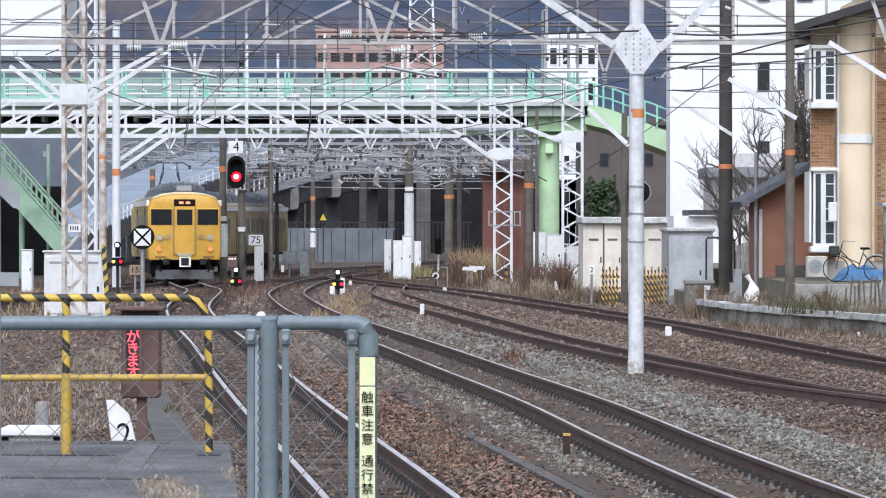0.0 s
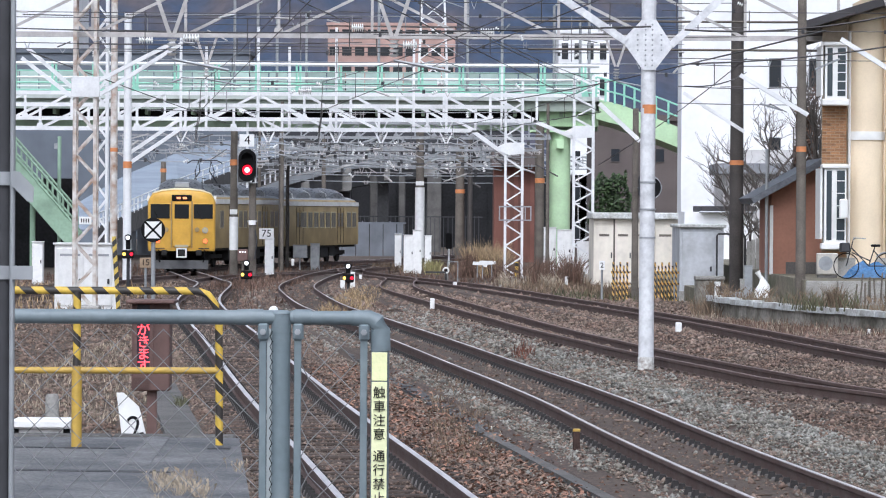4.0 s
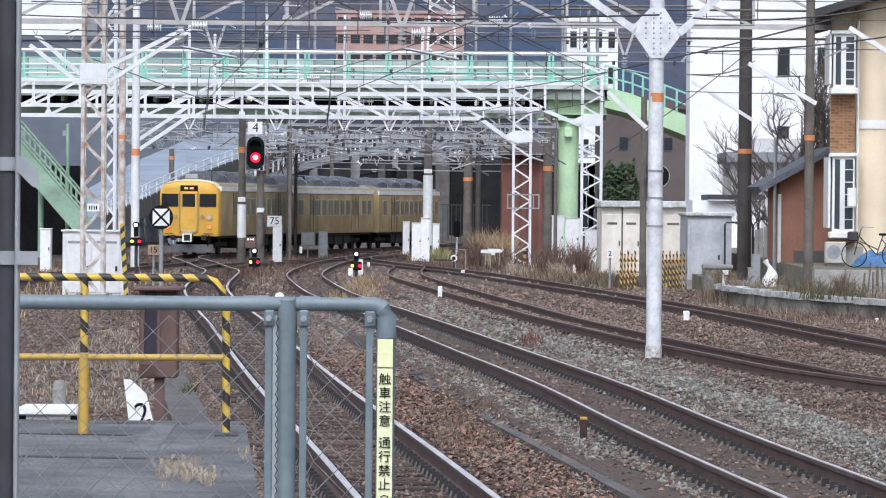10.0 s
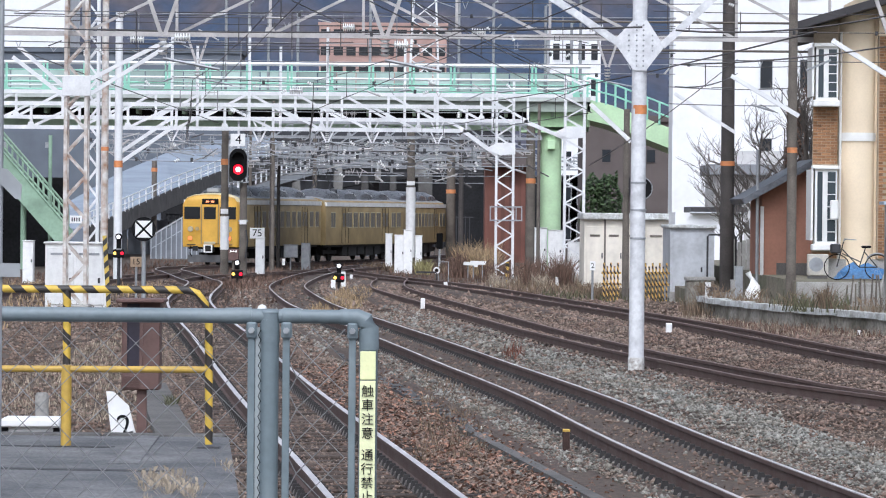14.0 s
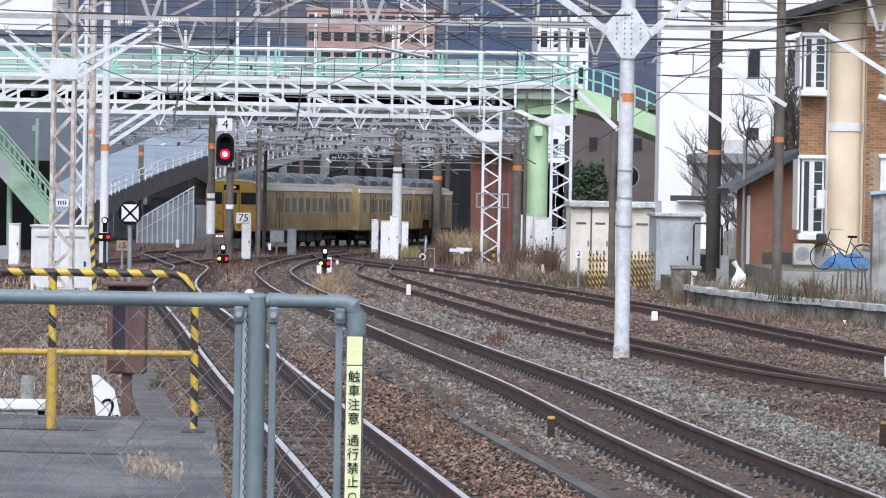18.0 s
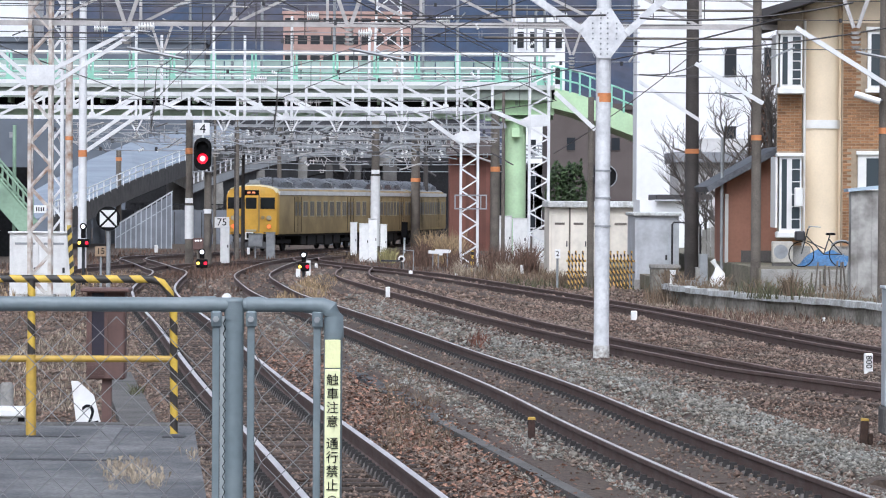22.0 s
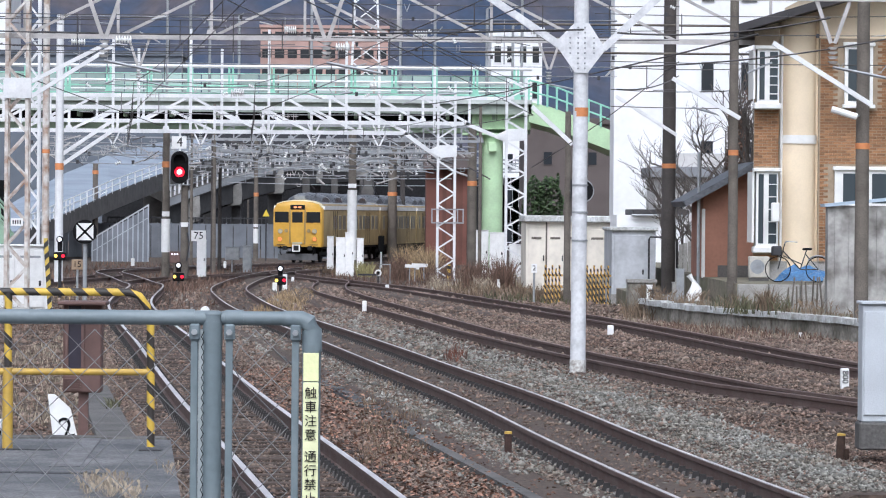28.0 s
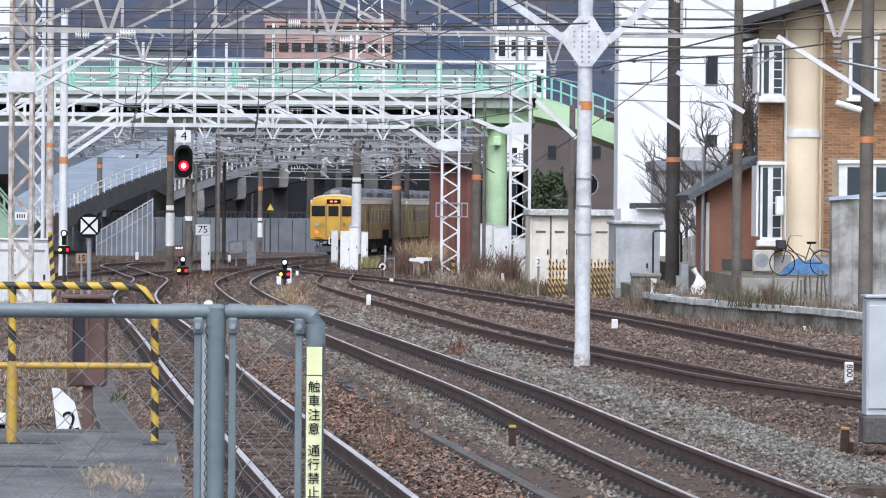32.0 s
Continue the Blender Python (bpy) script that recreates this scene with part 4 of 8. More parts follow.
part("end_girder", Geo().box(4.158, 7.049, BD + 0.6, BD + 1.2, 6.596, 7.394), M_GREEN, ov, "pale green end girder")
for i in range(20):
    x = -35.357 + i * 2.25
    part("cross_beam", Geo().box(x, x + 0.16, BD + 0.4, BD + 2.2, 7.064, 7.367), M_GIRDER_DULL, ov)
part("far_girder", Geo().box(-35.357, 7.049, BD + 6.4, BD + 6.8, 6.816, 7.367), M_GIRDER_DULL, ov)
part("kerb", Geo().box(-35.357, 7.049, BD - 0.2, BD + 0.3, 7.807, 8.027), M_COPE_GREY, ov, "pale parapet kerb")
for z, r, mat in ((126, 0.10, M_WHITE_STEEL), (151, 0.075, M_WHITE_STEEL), (139, 0.035, M_GREEN_RAIL), (160, 0.045, M_GREEN_RAIL), (166, 0.045, M_WHITE_STEEL), (173, 0.05, M_GREEN_RAIL)):
    zz = 2.41 + (384 - z) * BD / 6900
    part("rail_bar", Geo().tube([(-35.357, BD, zz), (7.049, BD, zz)], r, 6), mat, ov)
for i in range(22):
    x = -35.357 + i * 1.983
    for e in (-0.09, 0.09):
        part("rail_post", Geo().box(x + e - 0.05, x + e + 0.05, BD - 0.08, BD + 0.04, 7.972, 9.569), M_GREEN_RAIL, ov, "mint green railing post")
    part("post_bracket", Geo().prism([(x - 0.30, 7.972), (x + 0.30, 7.972), (x + 0.1, 8.496), (x - 0.1, 8.496)], BD - 0.13, BD - 0.085), M_GREEN_RAIL, ov)
rng = random.Random(44)
M_PANEL = material("pale_green_panel", (0.34, 0.44, 0.40), 0.6, vary=0.3, scale=0.25, fine=2.5, per_object=0.25)
for i in range(44):
    x = -35.357 + i * 0.964
    part("noise_panel", Geo().box(x + 0.03, x + 0.964 - 0.03, BD + 6.0, BD + 6.1, 7.752, 9.349), M_PANEL, ov, "muted green parapet panel")
# the ramp that leads down to the road beyond
sec = []
for px, py in ((1035, 192), (1080, 203), (1130, 222), (1190, 245), (1260, 275)):
    sec.append((-21.588 + px * BD / 6900, 2.41 + (384 - py) * BD / 6900))
g, g2 = Geo(), Geo()
for (xa, za), (xb, zb) in zip(sec, sec[1:]):
    g.add([(xa, y, za + dz) for y in (BD, BD + 8) for dz in (-0.75, 0.25)] + [(xb, y, zb + dz) for y in (BD, BD + 8) for dz in (-0.75, 0.25)], [(0, 1, 5, 4), (2, 6, 7, 3), (1, 3, 7, 5), (0, 4, 6, 2), (0, 2, 3, 1), (4, 5, 7, 6)])
part("ramp_girder", g, M_GREEN, ov, "green girder of the descending ramp")
for dz in (0.75, 1.3):
    part("ramp_rail", Geo().tube([(x, BD, z + dz) for x, z in sec], 0.05, 6), M_GREEN_RAIL, ov)
for i in range(12):
    t = i / 11 * (len(sec) - 1.001)
    (xa, za), (xb, zb) = sec[int(t)], sec[int(t) + 1]
    f = t - int(t)
    part("ramp_post", Geo().box(xa + (xb - xa) * f - 0.05, xa + (xb - xa) * f + 0.05, BD - 0.05, BD + 0.05, za + (zb - za) * f + 0.2, za + (zb - za) * f + 1.3), M_GREEN_RAIL, ov)
pil = thing("bridge_pillar", "round pale green steel pillar under the overpass", "pillar", m=Matrix.Translation((5.176, BD + 1, -0.26)))
part("column", Geo().tube([(0, 0, -0.4), (0, 0, 0.26 + 6.341)], 0.526, 28), M_GREEN, pil, smooth=40)
part("cap", Geo().box(-1.5, 1.5, -0.8, 1.6, 0.26 + 6.313, 0.26 + 6.396), M_GREEN, pil, "green cross head")
part("bracket_box", Geo().cbox(-0.2, 0.2, -0.85, -0.5, 0.26 + 5.494, 0.26 + 5.935, 0.02), M_GREEN, pil)

# ---- the stairs of the footbridge ----
SD = 186.0
M_STAIR = material("dull_green_paint", (0.27, 0.40, 0.29), 0.6, vary=0.3, scale=0.8, fine=8, bump=0.06, stains=0.5)
st = thing("footbridge_stairs", "pale green steel footbridge stairs with railings", "stairs")
a, b = (-24.369, 8.044), (-18.115, 0.954)
part("stringer", Geo().beam((a[0], SD, a[1]), (b[0], SD, b[1]), 0.2, 0.85), M_STAIR, st, "pale green stair stringer")
part("far_stringer", Geo().beam((a[0], SD + 2, a[1]), (b[0], SD + 2, b[1]), 0.2, 0.8), M_STAIR, st)
n = 34
for i in range(n):
    t = i / n
    x, z = a[0] + (b[0] - a[0]) * t, a[1] + (b[1] - a[1]) * t
    part("step", Geo().box(x, x + 0.30, SD + 0.1, SD + 1.95, z, z + 0.06), M_CONCRETE_DARK, st)
for y in (SD - 0.05, SD + 2.0):
    for dz in (0.75, 1.45):
        part("handrail", Geo().tube([(a[0], y, a[1] + dz), (b[0], y, b[1] + dz)], 0.06, 6), M_STAIR, st)
    for i in range(26):
        t = i / 25
        x, z = a[0] + (b[0] - a[0]) * t, a[1] + (b[1] - a[1]) * t
        part("baluster", Geo().box(x - 0.03, x + 0.03, y - 0.03, y + 0.03, z, z + 1.45), M_STAIR, st)
for px in (35, 82):
    part("stair_post", Geo().tube([(-21.134 + px * SD / 6900, SD + 1, -0.6), (-21.134 + px * SD / 6900, SD + 1, 2.41 + (384 - (355 if px == 35 else 255)) * SD / 6900)], 0.14 if px == 35 else 0.09, 10), M_STAIR, st)

# ---- the rising road and its viaduct behind the bridge ----
# The blue in this grey is reflected sky, put into the road's colour.
M_ROAD = material("sky_tinted_road", (0.25, 0.29, 0.345), 0.85, vary=0.25, scale=0.4, fine=8, bump=0.1)
M_PARAPET = material("pale_parapet", (0.44, 0.46, 0.48), 0.8, vary=0.25, scale=0.6, fine=6)
vi = thing("road_ramp", "rising road tinted blue-grey for sky sheen, with white edge rails", "road ramp")
# near edge and far edge of the deck as (x, y, z)
near = [(-20.398, 222, 1.252), (-19.8, 230, 1.777), (-19.2, 240, 2.41), (-17.887, 255, 3.593), (-16.221, 275, 4.881), (-14.558, 292, 5.965), (-12.052, 315, 7.112)]
far = [(-26.574, 240, 1.158), (-25.456, 246, 1.982), (-24.25, 252, 2.848), (-22.489, 268, 4.818), (-20.404, 285, 6.499), (-17.901, 302, 7.75), (-14.926, 328, 8.685)]
for i in range(len(near) - 1):
    p, q, r, s = (Vector(v) for v in (near[i], near[i + 1], far[i + 1], far[i]))
    d = Vector((0, 0, 1.1))
    part("road_deck", Geo().add([p, q, r, s, p - d, q - d, r - d, s - d], [(0, 1, 2, 3), (4, 7, 6, 5), (0, 4, 5, 1), (1, 5, 6, 2), (2, 6, 7, 3), (3, 7, 4, 0)]), M_ROAD, vi, "grey road deck")
    # Outer side takes dark concrete: the deck edge's shade put into its colour.
    part("parapet", Geo().add([p + Vector((0, -0.3, -1.1)), q + Vector((0, -0.3, -1.1)), q + Vector((0, 0, 0.1)), p + Vector((0, 0, 0.1)), p + Vector((0, -0.05, -1.1)), q + Vector((0, -0.05, -1.1)), q + Vector((0, 0.2, 0.1)), p + Vector((0, 0.2, 0.1))], [(0, 1, 2, 3), (4, 7, 6, 5), (0, 4, 5, 1), (2, 6, 7, 3), (1, 5, 6, 2), (0, 3, 7, 4)]), M_CONCRETE_DARK, vi, "concrete parapet")
    for k in range(6):
        e = p.lerp(q, k / 6)
        part("guard_post", Geo().box(e.x - 0.04, e.x + 0.04, e.y - 0.04, e.y + 0.04, e.z, e.z + 0.9), M_WHITE_STEEL, vi)
    for h in (0.5, 0.88):
        part("guard_rail", Geo().tube([p + Vector((0, 0, h)), q + Vector((0, 0, h))], 0.04, 5), M_WHITE_STEEL, vi)
    m1, m2 = p.lerp(s, 0.5) + Vector((0, 0, 0.012)), q.lerp(r, 0.5) + Vector((0, 0, 0.012))
    w = (s - p).normalized() * 0.12
    for f0 in (0.05, 0.55):
        u, v = m1.lerp(m2, f0), m1.lerp(m2, f0 + 0.28)
        part("lane_mark", Geo().add([u - w, u + w, v + w, v - w], [(0, 1, 2, 3)]), M_WHITE, vi, "white lane mark")
    e1, e2, w2 = p.lerp(s, 0.1) + Vector((0, 0, 0.012)), q.lerp(r, 0.1) + Vector((0, 0, 0.012)), (s - p).normalized() * 0.1
    part("edge_line", Geo().add([e1 - w2, e1 + w2, e2 + w2, e2 - w2], [(0, 1, 2, 3)]), M_WHITE, vi, "white edge line")
    if i >= 4:
        c = p.lerp(r, 0.5)
        part("cross_beam", Geo().beam(p.lerp(q, 0.5) - Vector((0, -0.4, 1.7)), s.lerp(r, 0.5) - Vector((0, 0, 1.7)), 1.8, 1.2), M_CONCRETE, vi, "concrete cross beam")
        part("pier", Geo().tube([(c.x, c.y, -0.7), (c.x, c.y, c.z - 1.2)], 0.9, 16), M_CONCRETE_DARK, vi, "round concrete pier", smooth=40)
# the lower viaduct that curves away over the tracks
low = thing("viaduct", "curved grey concrete viaduct with a pale parapet", "viaduct")
edge_v = [(-14.76, 262, 2.71), (-13.25, 266, 3.42), (-11.47, 274, 4.25), (-9.81, 283, 4.9), (-8.06, 294, 5.47), (-5.77, 308, 6.03), (-2.33, 325, 6.54), (3.58, 350, 7.09)]
# Girder tone is darkened: shade under the deck is put into the colour.
M_GIRDER_SHADE = material("shade_toned_girder_concrete", (0.062, 0.062, 0.064), 0.9, vary=0.4, scale=0.5, fine=5, bump=0.2, stains=0.6)
for p, q in zip(edge_v, edge_v[1:]):
    p, q = Vector(p), Vector(q)
    for name, y0, y1, z0, z1, mat, label in (("parapet", -0.15, 0.15, 0.0, 0.52, M_PARAPET, "pale concrete parapet"), ("deck", 0.15, 9.0, -0.05, 0.12, M_CONCRETE_DARK, "dark deck slab"), ("edge_girder", 1.1, 1.7, -1.35, -0.05, M_GIRDER_SHADE, "deep concrete girder coloured dark for shade"), ("inner_girder", 4.4, 5.0, -1.35, -0.05, M_SHADE_DARK, "deep girder coloured near black for shade"), ("far_girder", 7.6, 8.2, -1.35, -0.05, M_SHADE_DARK, "deep girder coloured near black for shade")):
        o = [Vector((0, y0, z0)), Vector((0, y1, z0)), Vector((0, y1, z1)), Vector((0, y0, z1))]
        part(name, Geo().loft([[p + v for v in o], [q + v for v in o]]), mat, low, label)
    part("coping", Geo().loft([[e + v for v in (Vector((0, -0.2, 0.52)), Vector((0, 0.2, 0.52)), Vector((0, 0.2, 0.60)), Vector((0, -0.2, 0.60)))] for e in (p, q)]), M_CONCRETE, low)
    for k in range(6):
        e = p.lerp(q, k / 6)
        part("rail_post", Geo().box(e.x - 0.05, e.x + 0.05, e.y - 0.05, e.y + 0.05, e.z + 0.6, e.z + 1.35), M_WHITE_STEEL, low)
    for h in (0.95, 1.32):
        part("guard_rail", Geo().tube([p + Vector((0, 0, h)), q + Vector((0, 0, h))], 0.04, 5), M_GREY_STEEL, low)
for x0, x1, y, zt, zb in ((-13.52, -12.75, 266, 3.36, 1.80), (-11.44, -10.35, 278, 4.25, 2.98), (-9.45, -7.73, 293, 5.18, 3.92), (-6.75, -5.13, 310, 5.92, 4.87), (-3.4, -1.6, 325, 6.4, 5.3)):
    w, rise = x1 - x0, 0.32 * (x1 - x0)
    part("pier_head", Geo().prism([(x0, zt - 0.06), (x1, zt + rise - 0.06), (x1 + 0.06, (zt + zb) / 2 + 0.1), (x1 + 0.02, zb + 0.12), (x1 - 0.1, zb), (x0 + 0.2 * w, zb - 0.12), (x0, zb + 0.1)], y + 0.16, y + 1.05), M_CONCRETE, low, "pale rounded end of a concrete cross head")
    part("cross_head", Geo().box(x0 + 0.2 * w, x1 - 0.12, y + 1.75, y + 8.5, zb - 0.1, zt - 0.2), M_GIRDER_SHADE, low, "concrete cross head coloured dark for shade")
    part("pier", Geo().box(x0 + 0.25 * w, x1 - 0.15, y + 4, y + 6, -0.7, zb - 0.1), M_GIRDER_SHADE, low, "square concrete pier")

M_CORR = material("grey_corrugated_steel", (0.19, 0.205, 0.232), 0.55, 0.2, vary=0.35, scale=0.8)
scr = thing("lattice_screen", "pale lattice screen below a road ramp", "fence")
M_SCREEN = material("pale_blue_screen", (0.40, 0.43, 0.47), 0.6, vary=0.25, scale=0.8)
for k in range(12):
    x, zt = -17.9 + k * 0.31, 0.75 + k * 0.189
    part("post", Geo().box(x - 0.035, x + 0.035, 238, 238.06, -0.7, zt), M_SCREEN, scr)
    if k < 11:
        part("infill_panel", Geo().prism([(x + 0.035, -0.7), (x + 0.275, -0.7), (x + 0.275, zt + 0.12 - 0.1), (x + 0.035, zt - 0.1)], 238.02, 238.04), M_CORR, scr, "blue grey infill panel")
        part("cross_bar", Geo().beam((x + 0.03, 237.99, zt - 0.75), (x + 0.28, 237.99, zt - 0.6), 0.03, 0.05), M_SCREEN, scr)
part("top_rail", Geo().beam((-17.9, 238.03, 0.75), (-14.45, 238.03, 2.85), 0.08), M_PARAPET, scr, "sloping pale top rail")

# the retaining wall and screen below the road
sf = thing("steel_fence", "grey corrugated steel fence along the yard", "fence")
for i in range(58):
    x = -30 + i * 0.46
    part("panel", Geo().box(x, x + 0.40, 262, 262.06, -0.7, 1.613), M_CORR, sf)
    if i % 2 == 0:
        part("post", Geo().box(x - 0.06, x, 261.92, 262.0, -0.7, 1.727), M_CORR, sf)
part("top_rail", Geo().box(-30, -3.2, 262.06, 262.12, 1.537, 1.651), M_CORR, sf)
df = thing("bar_fence", "dark steel bar fence under the viaduct", "fence")
for i in range(70):
    x = -19 + i * 0.3
    part("bar", Geo().box(x, x + 0.05, 266, 266.05, -0.7, 2.102), M_DARK_STEEL, df)
part("top_bar", Geo().box(-19, 2, 266.05, 266.1, 1.986, 2.063), M_DARK_STEEL, df)
wt = thing("warning_triangle", "small yellow warning triangle on a thin dark post", "sign", m=Matrix.Translation((-7.62, 248, -0.66)))
part("post", Geo().tube([(0, 0, 0), (0, 0, 0.26 + 2.626)], 0.04, 6), M_DARK_STEEL, wt)
part("board", Geo().prism([(-0.22, 0.26 + 2.59), (0.22, 0.26 + 2.59), (0, 0.26 + 3.021)], -0.08, -0.05), material("yellow_board", (0.75, 0.55, 0.05), 0.5, vary=0.1), wt, "yellow triangular board")

# dark hollow below the viaduct: underpass back wall, coloured as shade, and its piers
ab = thing("abutment", "back wall coloured near black for the shade under the viaduct", "abutment")
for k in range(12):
    part("wall_panel", Geo().box(-24 + k * 3.84, -24 + k * 3.84 + 3.8, 330, 333, -0.7, 5.567), M_SHADE_DARK, ab)
part("wall_core", Geo().box(-24, 22, 330.1, 332.9, -0.7, 5.5), M_SHADE_DARK, ab)
for x0, x1, y in ((-6.45, -5.9, 300), (-4.3, -3.8, 305), (-1.98, -0.92, 290)):
    solid("viaduct_pier", Geo().cbox(x0, x1, y, y + 1.5, -0.7, 5.2, 0.06), M_CONCRETE_DARK, "square concrete pier under the viaduct", "pier", "viaduct piers")

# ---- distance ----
# Blue of distant haze is mixed into the hill's own colour.
M_HILL = material("haze_blue_wooded_hill", (0.036, 0.056, 0.10), 0.95, vary=0.8, scale=0.03, fine=0.2, bump=0.0, second=(0.10, 0.082, 0.085))
def hill(name, y, tops, depth):
    g = Geo()
    for i, (x, z) in enumerate(tops):
        for j, (dy, f) in enumerate(((0, 0), (depth * 0.4, 0.6), (depth, 1.0))):
            g.v.append((x, y + dy, -2 + z * f + 6 * noise.noise((x * 0.02, dy * 0.02, 0))))
    for i in range(len(tops) - 1):
        for j in range(2):
            g.f.append((i * 3 + j, (i + 1) * 3 + j, (i + 1) * 3 + j + 1, i * 3 + j + 1))
    solid(name, g, M_HILL, "wooded hill coloured blue for distance haze, with brown patches", "hill", kind="backdrop", smooth=60)
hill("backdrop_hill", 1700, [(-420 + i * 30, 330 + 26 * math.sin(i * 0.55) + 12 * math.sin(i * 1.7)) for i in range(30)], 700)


def block(name, label, x0, x1, y, depth, z1, mat, rows, cols, wmat, win=(0.55, 0.5), z0=-0.7, group=""):
    """A far building with a row of set-in windows on its front."""
    t = thing(name, label, "building", group, Matrix.Translation((x0, y, z0)))
    W, H = x1 - x0, z1 - z0
    part("wall", Geo().box(0, W, 0, depth, 0, H), mat, t)
    part("roof_edge", Geo().box(-0.2, W + 0.2, -0.2, depth + 0.2, H, H + 0.4), mat, t)
    for r in range(rows):
        for c in range(cols):
            cx, cz = W * (c + 0.5) / cols, H * (r + 0.5) / rows
            w, h = W / cols * win[0] / 2, H / rows * win[1] / 2
            o = part("window", Geo().box(cx - w, cx + w, -0.05, 0.02, cz - h, cz + h), mat, t)
            part("pane", Geo().box(cx - w * 0.92, cx + w * 0.92, -0.06, -0.045, cz - h * 0.9, cz + h * 0.9), wmat, o)
    return t


M_BROWN_WALL = material("brown_tile_wall", (0.45, 0.30, 0.26), 0.8, vary=0.25, scale=0.3)
M_DARK_GLASS = glassy("dark_window", (0.03, 0.034, 0.04))
M_PALE_WALL = material("white_render", (0.84, 0.85, 0.87), 0.8, vary=0.1, scale=0.4, fine=4, bump=0.05, stains=0.7)
AD = 560.0
block("apartment_building", "pale brown apartment building with balconies, far off", -18.2, 0.1, AD, 14, 29.03, M_BROWN_WALL, 12, 10, M_DARK_GLASS, (0.80, 0.58))
block("blue_grey_building", "blue grey building behind the footbridge", -60.522, -21.101, 400, 10, 18.41, material("blue_grey_render", (0.13, 0.15, 0.18), 0.85, vary=0.25, scale=0.3), 3, 9, M_GREY_STEEL, (0.1, 0.1))
# Added filler block, coloured near black as a backdrop to the viaduct.
block("dark_filler_block", "near-black filler block behind the viaduct", -25.177, 7.229, 430, 10, 11.509, material("near_black_render", (0.045, 0.047, 0.054), 0.85, vary=0.4, scale=0.3), 3, 14, M_DARK_STEEL, (0.3, 0.3))
# Near-black block put in for the shade behind the stairs.
solid("underpass_wall", Geo().box(-28.522, -19.478, 200, 201, -0.7, 3.975), M_SHADE_DARK, "wall coloured dark for the shade below the footbridge stairs", "wall")
block("pale_building", "pale building behind the footbridge stairs", -63.548, -40.539, 420, 12, 29.436, M_PALE_WALL, 1, 2, M_GREY_STEEL, (0.08, 0.05))
block("office_building", "white office building behind the overpass", 8.8, 13.104, 330, 10, 17.523, M_PALE_WALL, 6, 4, M_DARK_GLASS)
block("dark_apartment_block", "grey brown block behind the hedge", 9.341, 15.34, 262, 12, 8.561, material("umber_render", (0.115, 0.095, 0.09), 0.85, vary=0.25, scale=0.5), 2, 2, M_DARK_GLASS, (0.2, 0.2))
rs = thing("red_shed", "red brown boarded shed beside the green pillar", "shed")
M_RED_BOARDS = material("red_brown_boards", (0.15, 0.062, 0.046), 0.8, vary=0.35, scale=0.6, per_object=0.2)
part("wall", Geo().box(2.418, 5.109, 235, 242, -0.7, 5.135), M_RED_BOARDS, rs)
for k in range(11):
    x = 2.42 + k * 0.245
    part("board", Geo().box(x, x + 0.23, 234.96, 234.995, -0.7, 5.13), M_RED_BOARDS, rs)
solid("shed_top", Geo().box(2.272, 5.223, 234, 243, 5.135, 6.224), material("grey_brown_sheet", (0.13, 0.105, 0.10), 0.8, vary=0.3, scale=0.6), "grey brown upper wall of a shed", "shed")



# ---- the bank with the houses ----
WD = 92.83
M_BANK = material("garden_soil", (0.22, 0.19, 0.145), 0.95, vary=0.5, scale=1.2, fine=12, bump=0.5, second=(0.10, 0.115, 0.06))
M_WALL_OLD = material("stained_retaining_wall", (0.34, 0.32, 0.28), 0.92, vary=0.55, scale=1.1, fine=9, bump=0.3, second=(0.12, 0.11, 0.085), stains=0.9)
bank = [(6.994, 107), (7.043, 100), (8.213, 92), (9.772, 86), (11.033, 78), (40, 70), (40, 140), (6.994, 140)]
solid("garden_terrace", Geo().slab(bank, -0.26, 0.22), M_BANK, "raised garden ground behind a low wall", "ground", kind="structure")
solid("upper_terrace", Geo().slab([(8.478, 94.2), (40, 90), (40, 139), (8.478, 139)], 0.2, 0.80), M_BANK, "upper garden level beside the house", "ground", kind="structure")
tw = thing("terrace_wall", "low weathered concrete wall of an upper garden level", "wall")
for k in range(6):
    x = 8.5 + k * 0.75
    part("wall_block", Geo().cbox(x, x + 0.735, 93.9 - k * 0.095, 94.1 - k * 0.095, 0.18, 0.79, 0.015), M_CONCRETE, tw)
M_COPING = material("pale_coping", (0.64, 0.66, 0.66), 0.85, vary=0.4, scale=3, fine=18, bump=0.3, second=(0.38, 0.375, 0.35), stains=0.3)
rw = thing("retaining_wall", "low stained concrete retaining wall with pale coping blocks", "wall")
edge = smooth_path(bank[:5], 0.9)
for i, (p, q) in enumerate(zip(edge, edge[1:])):
    d = (q - p).normalized()
    s = Vector((d.y, -d.x, 0)) * -1
    zt = 0.25 + 0.01 * math.sin(i * 2.3)
    f = -s if s.y > 0 else s
    def blk(a, b, o0, o1, z0, z1):
        P = [a + f * o0, b + f * o0, b + f * o1, a + f * o1]
        return Geo().slab([(v.x, v.y) for v in P], z0, z1)
    part("wall_stone", blk(p, q - d * 0.02, 0.02, 0.22, -0.3, zt - 0.13), M_WALL_OLD, rw)
    part("coping_block", blk(p, q - d * 0.05, -0.02, 0.30, zt - 0.13, zt + 0.015 * (i % 3 == 0)), M_COPING, rw, "pale concrete coping block")

HD = 100.0
M_CREAM = material("cream_render", (0.80, 0.67, 0.49), 0.85, vary=0.12, scale=0.7, fine=20, bump=0.1, stains=0.6)
M_TRIM_W = material("white_window_trim", (0.80, 0.80, 0.78), 0.5, vary=0.1, scale=4)
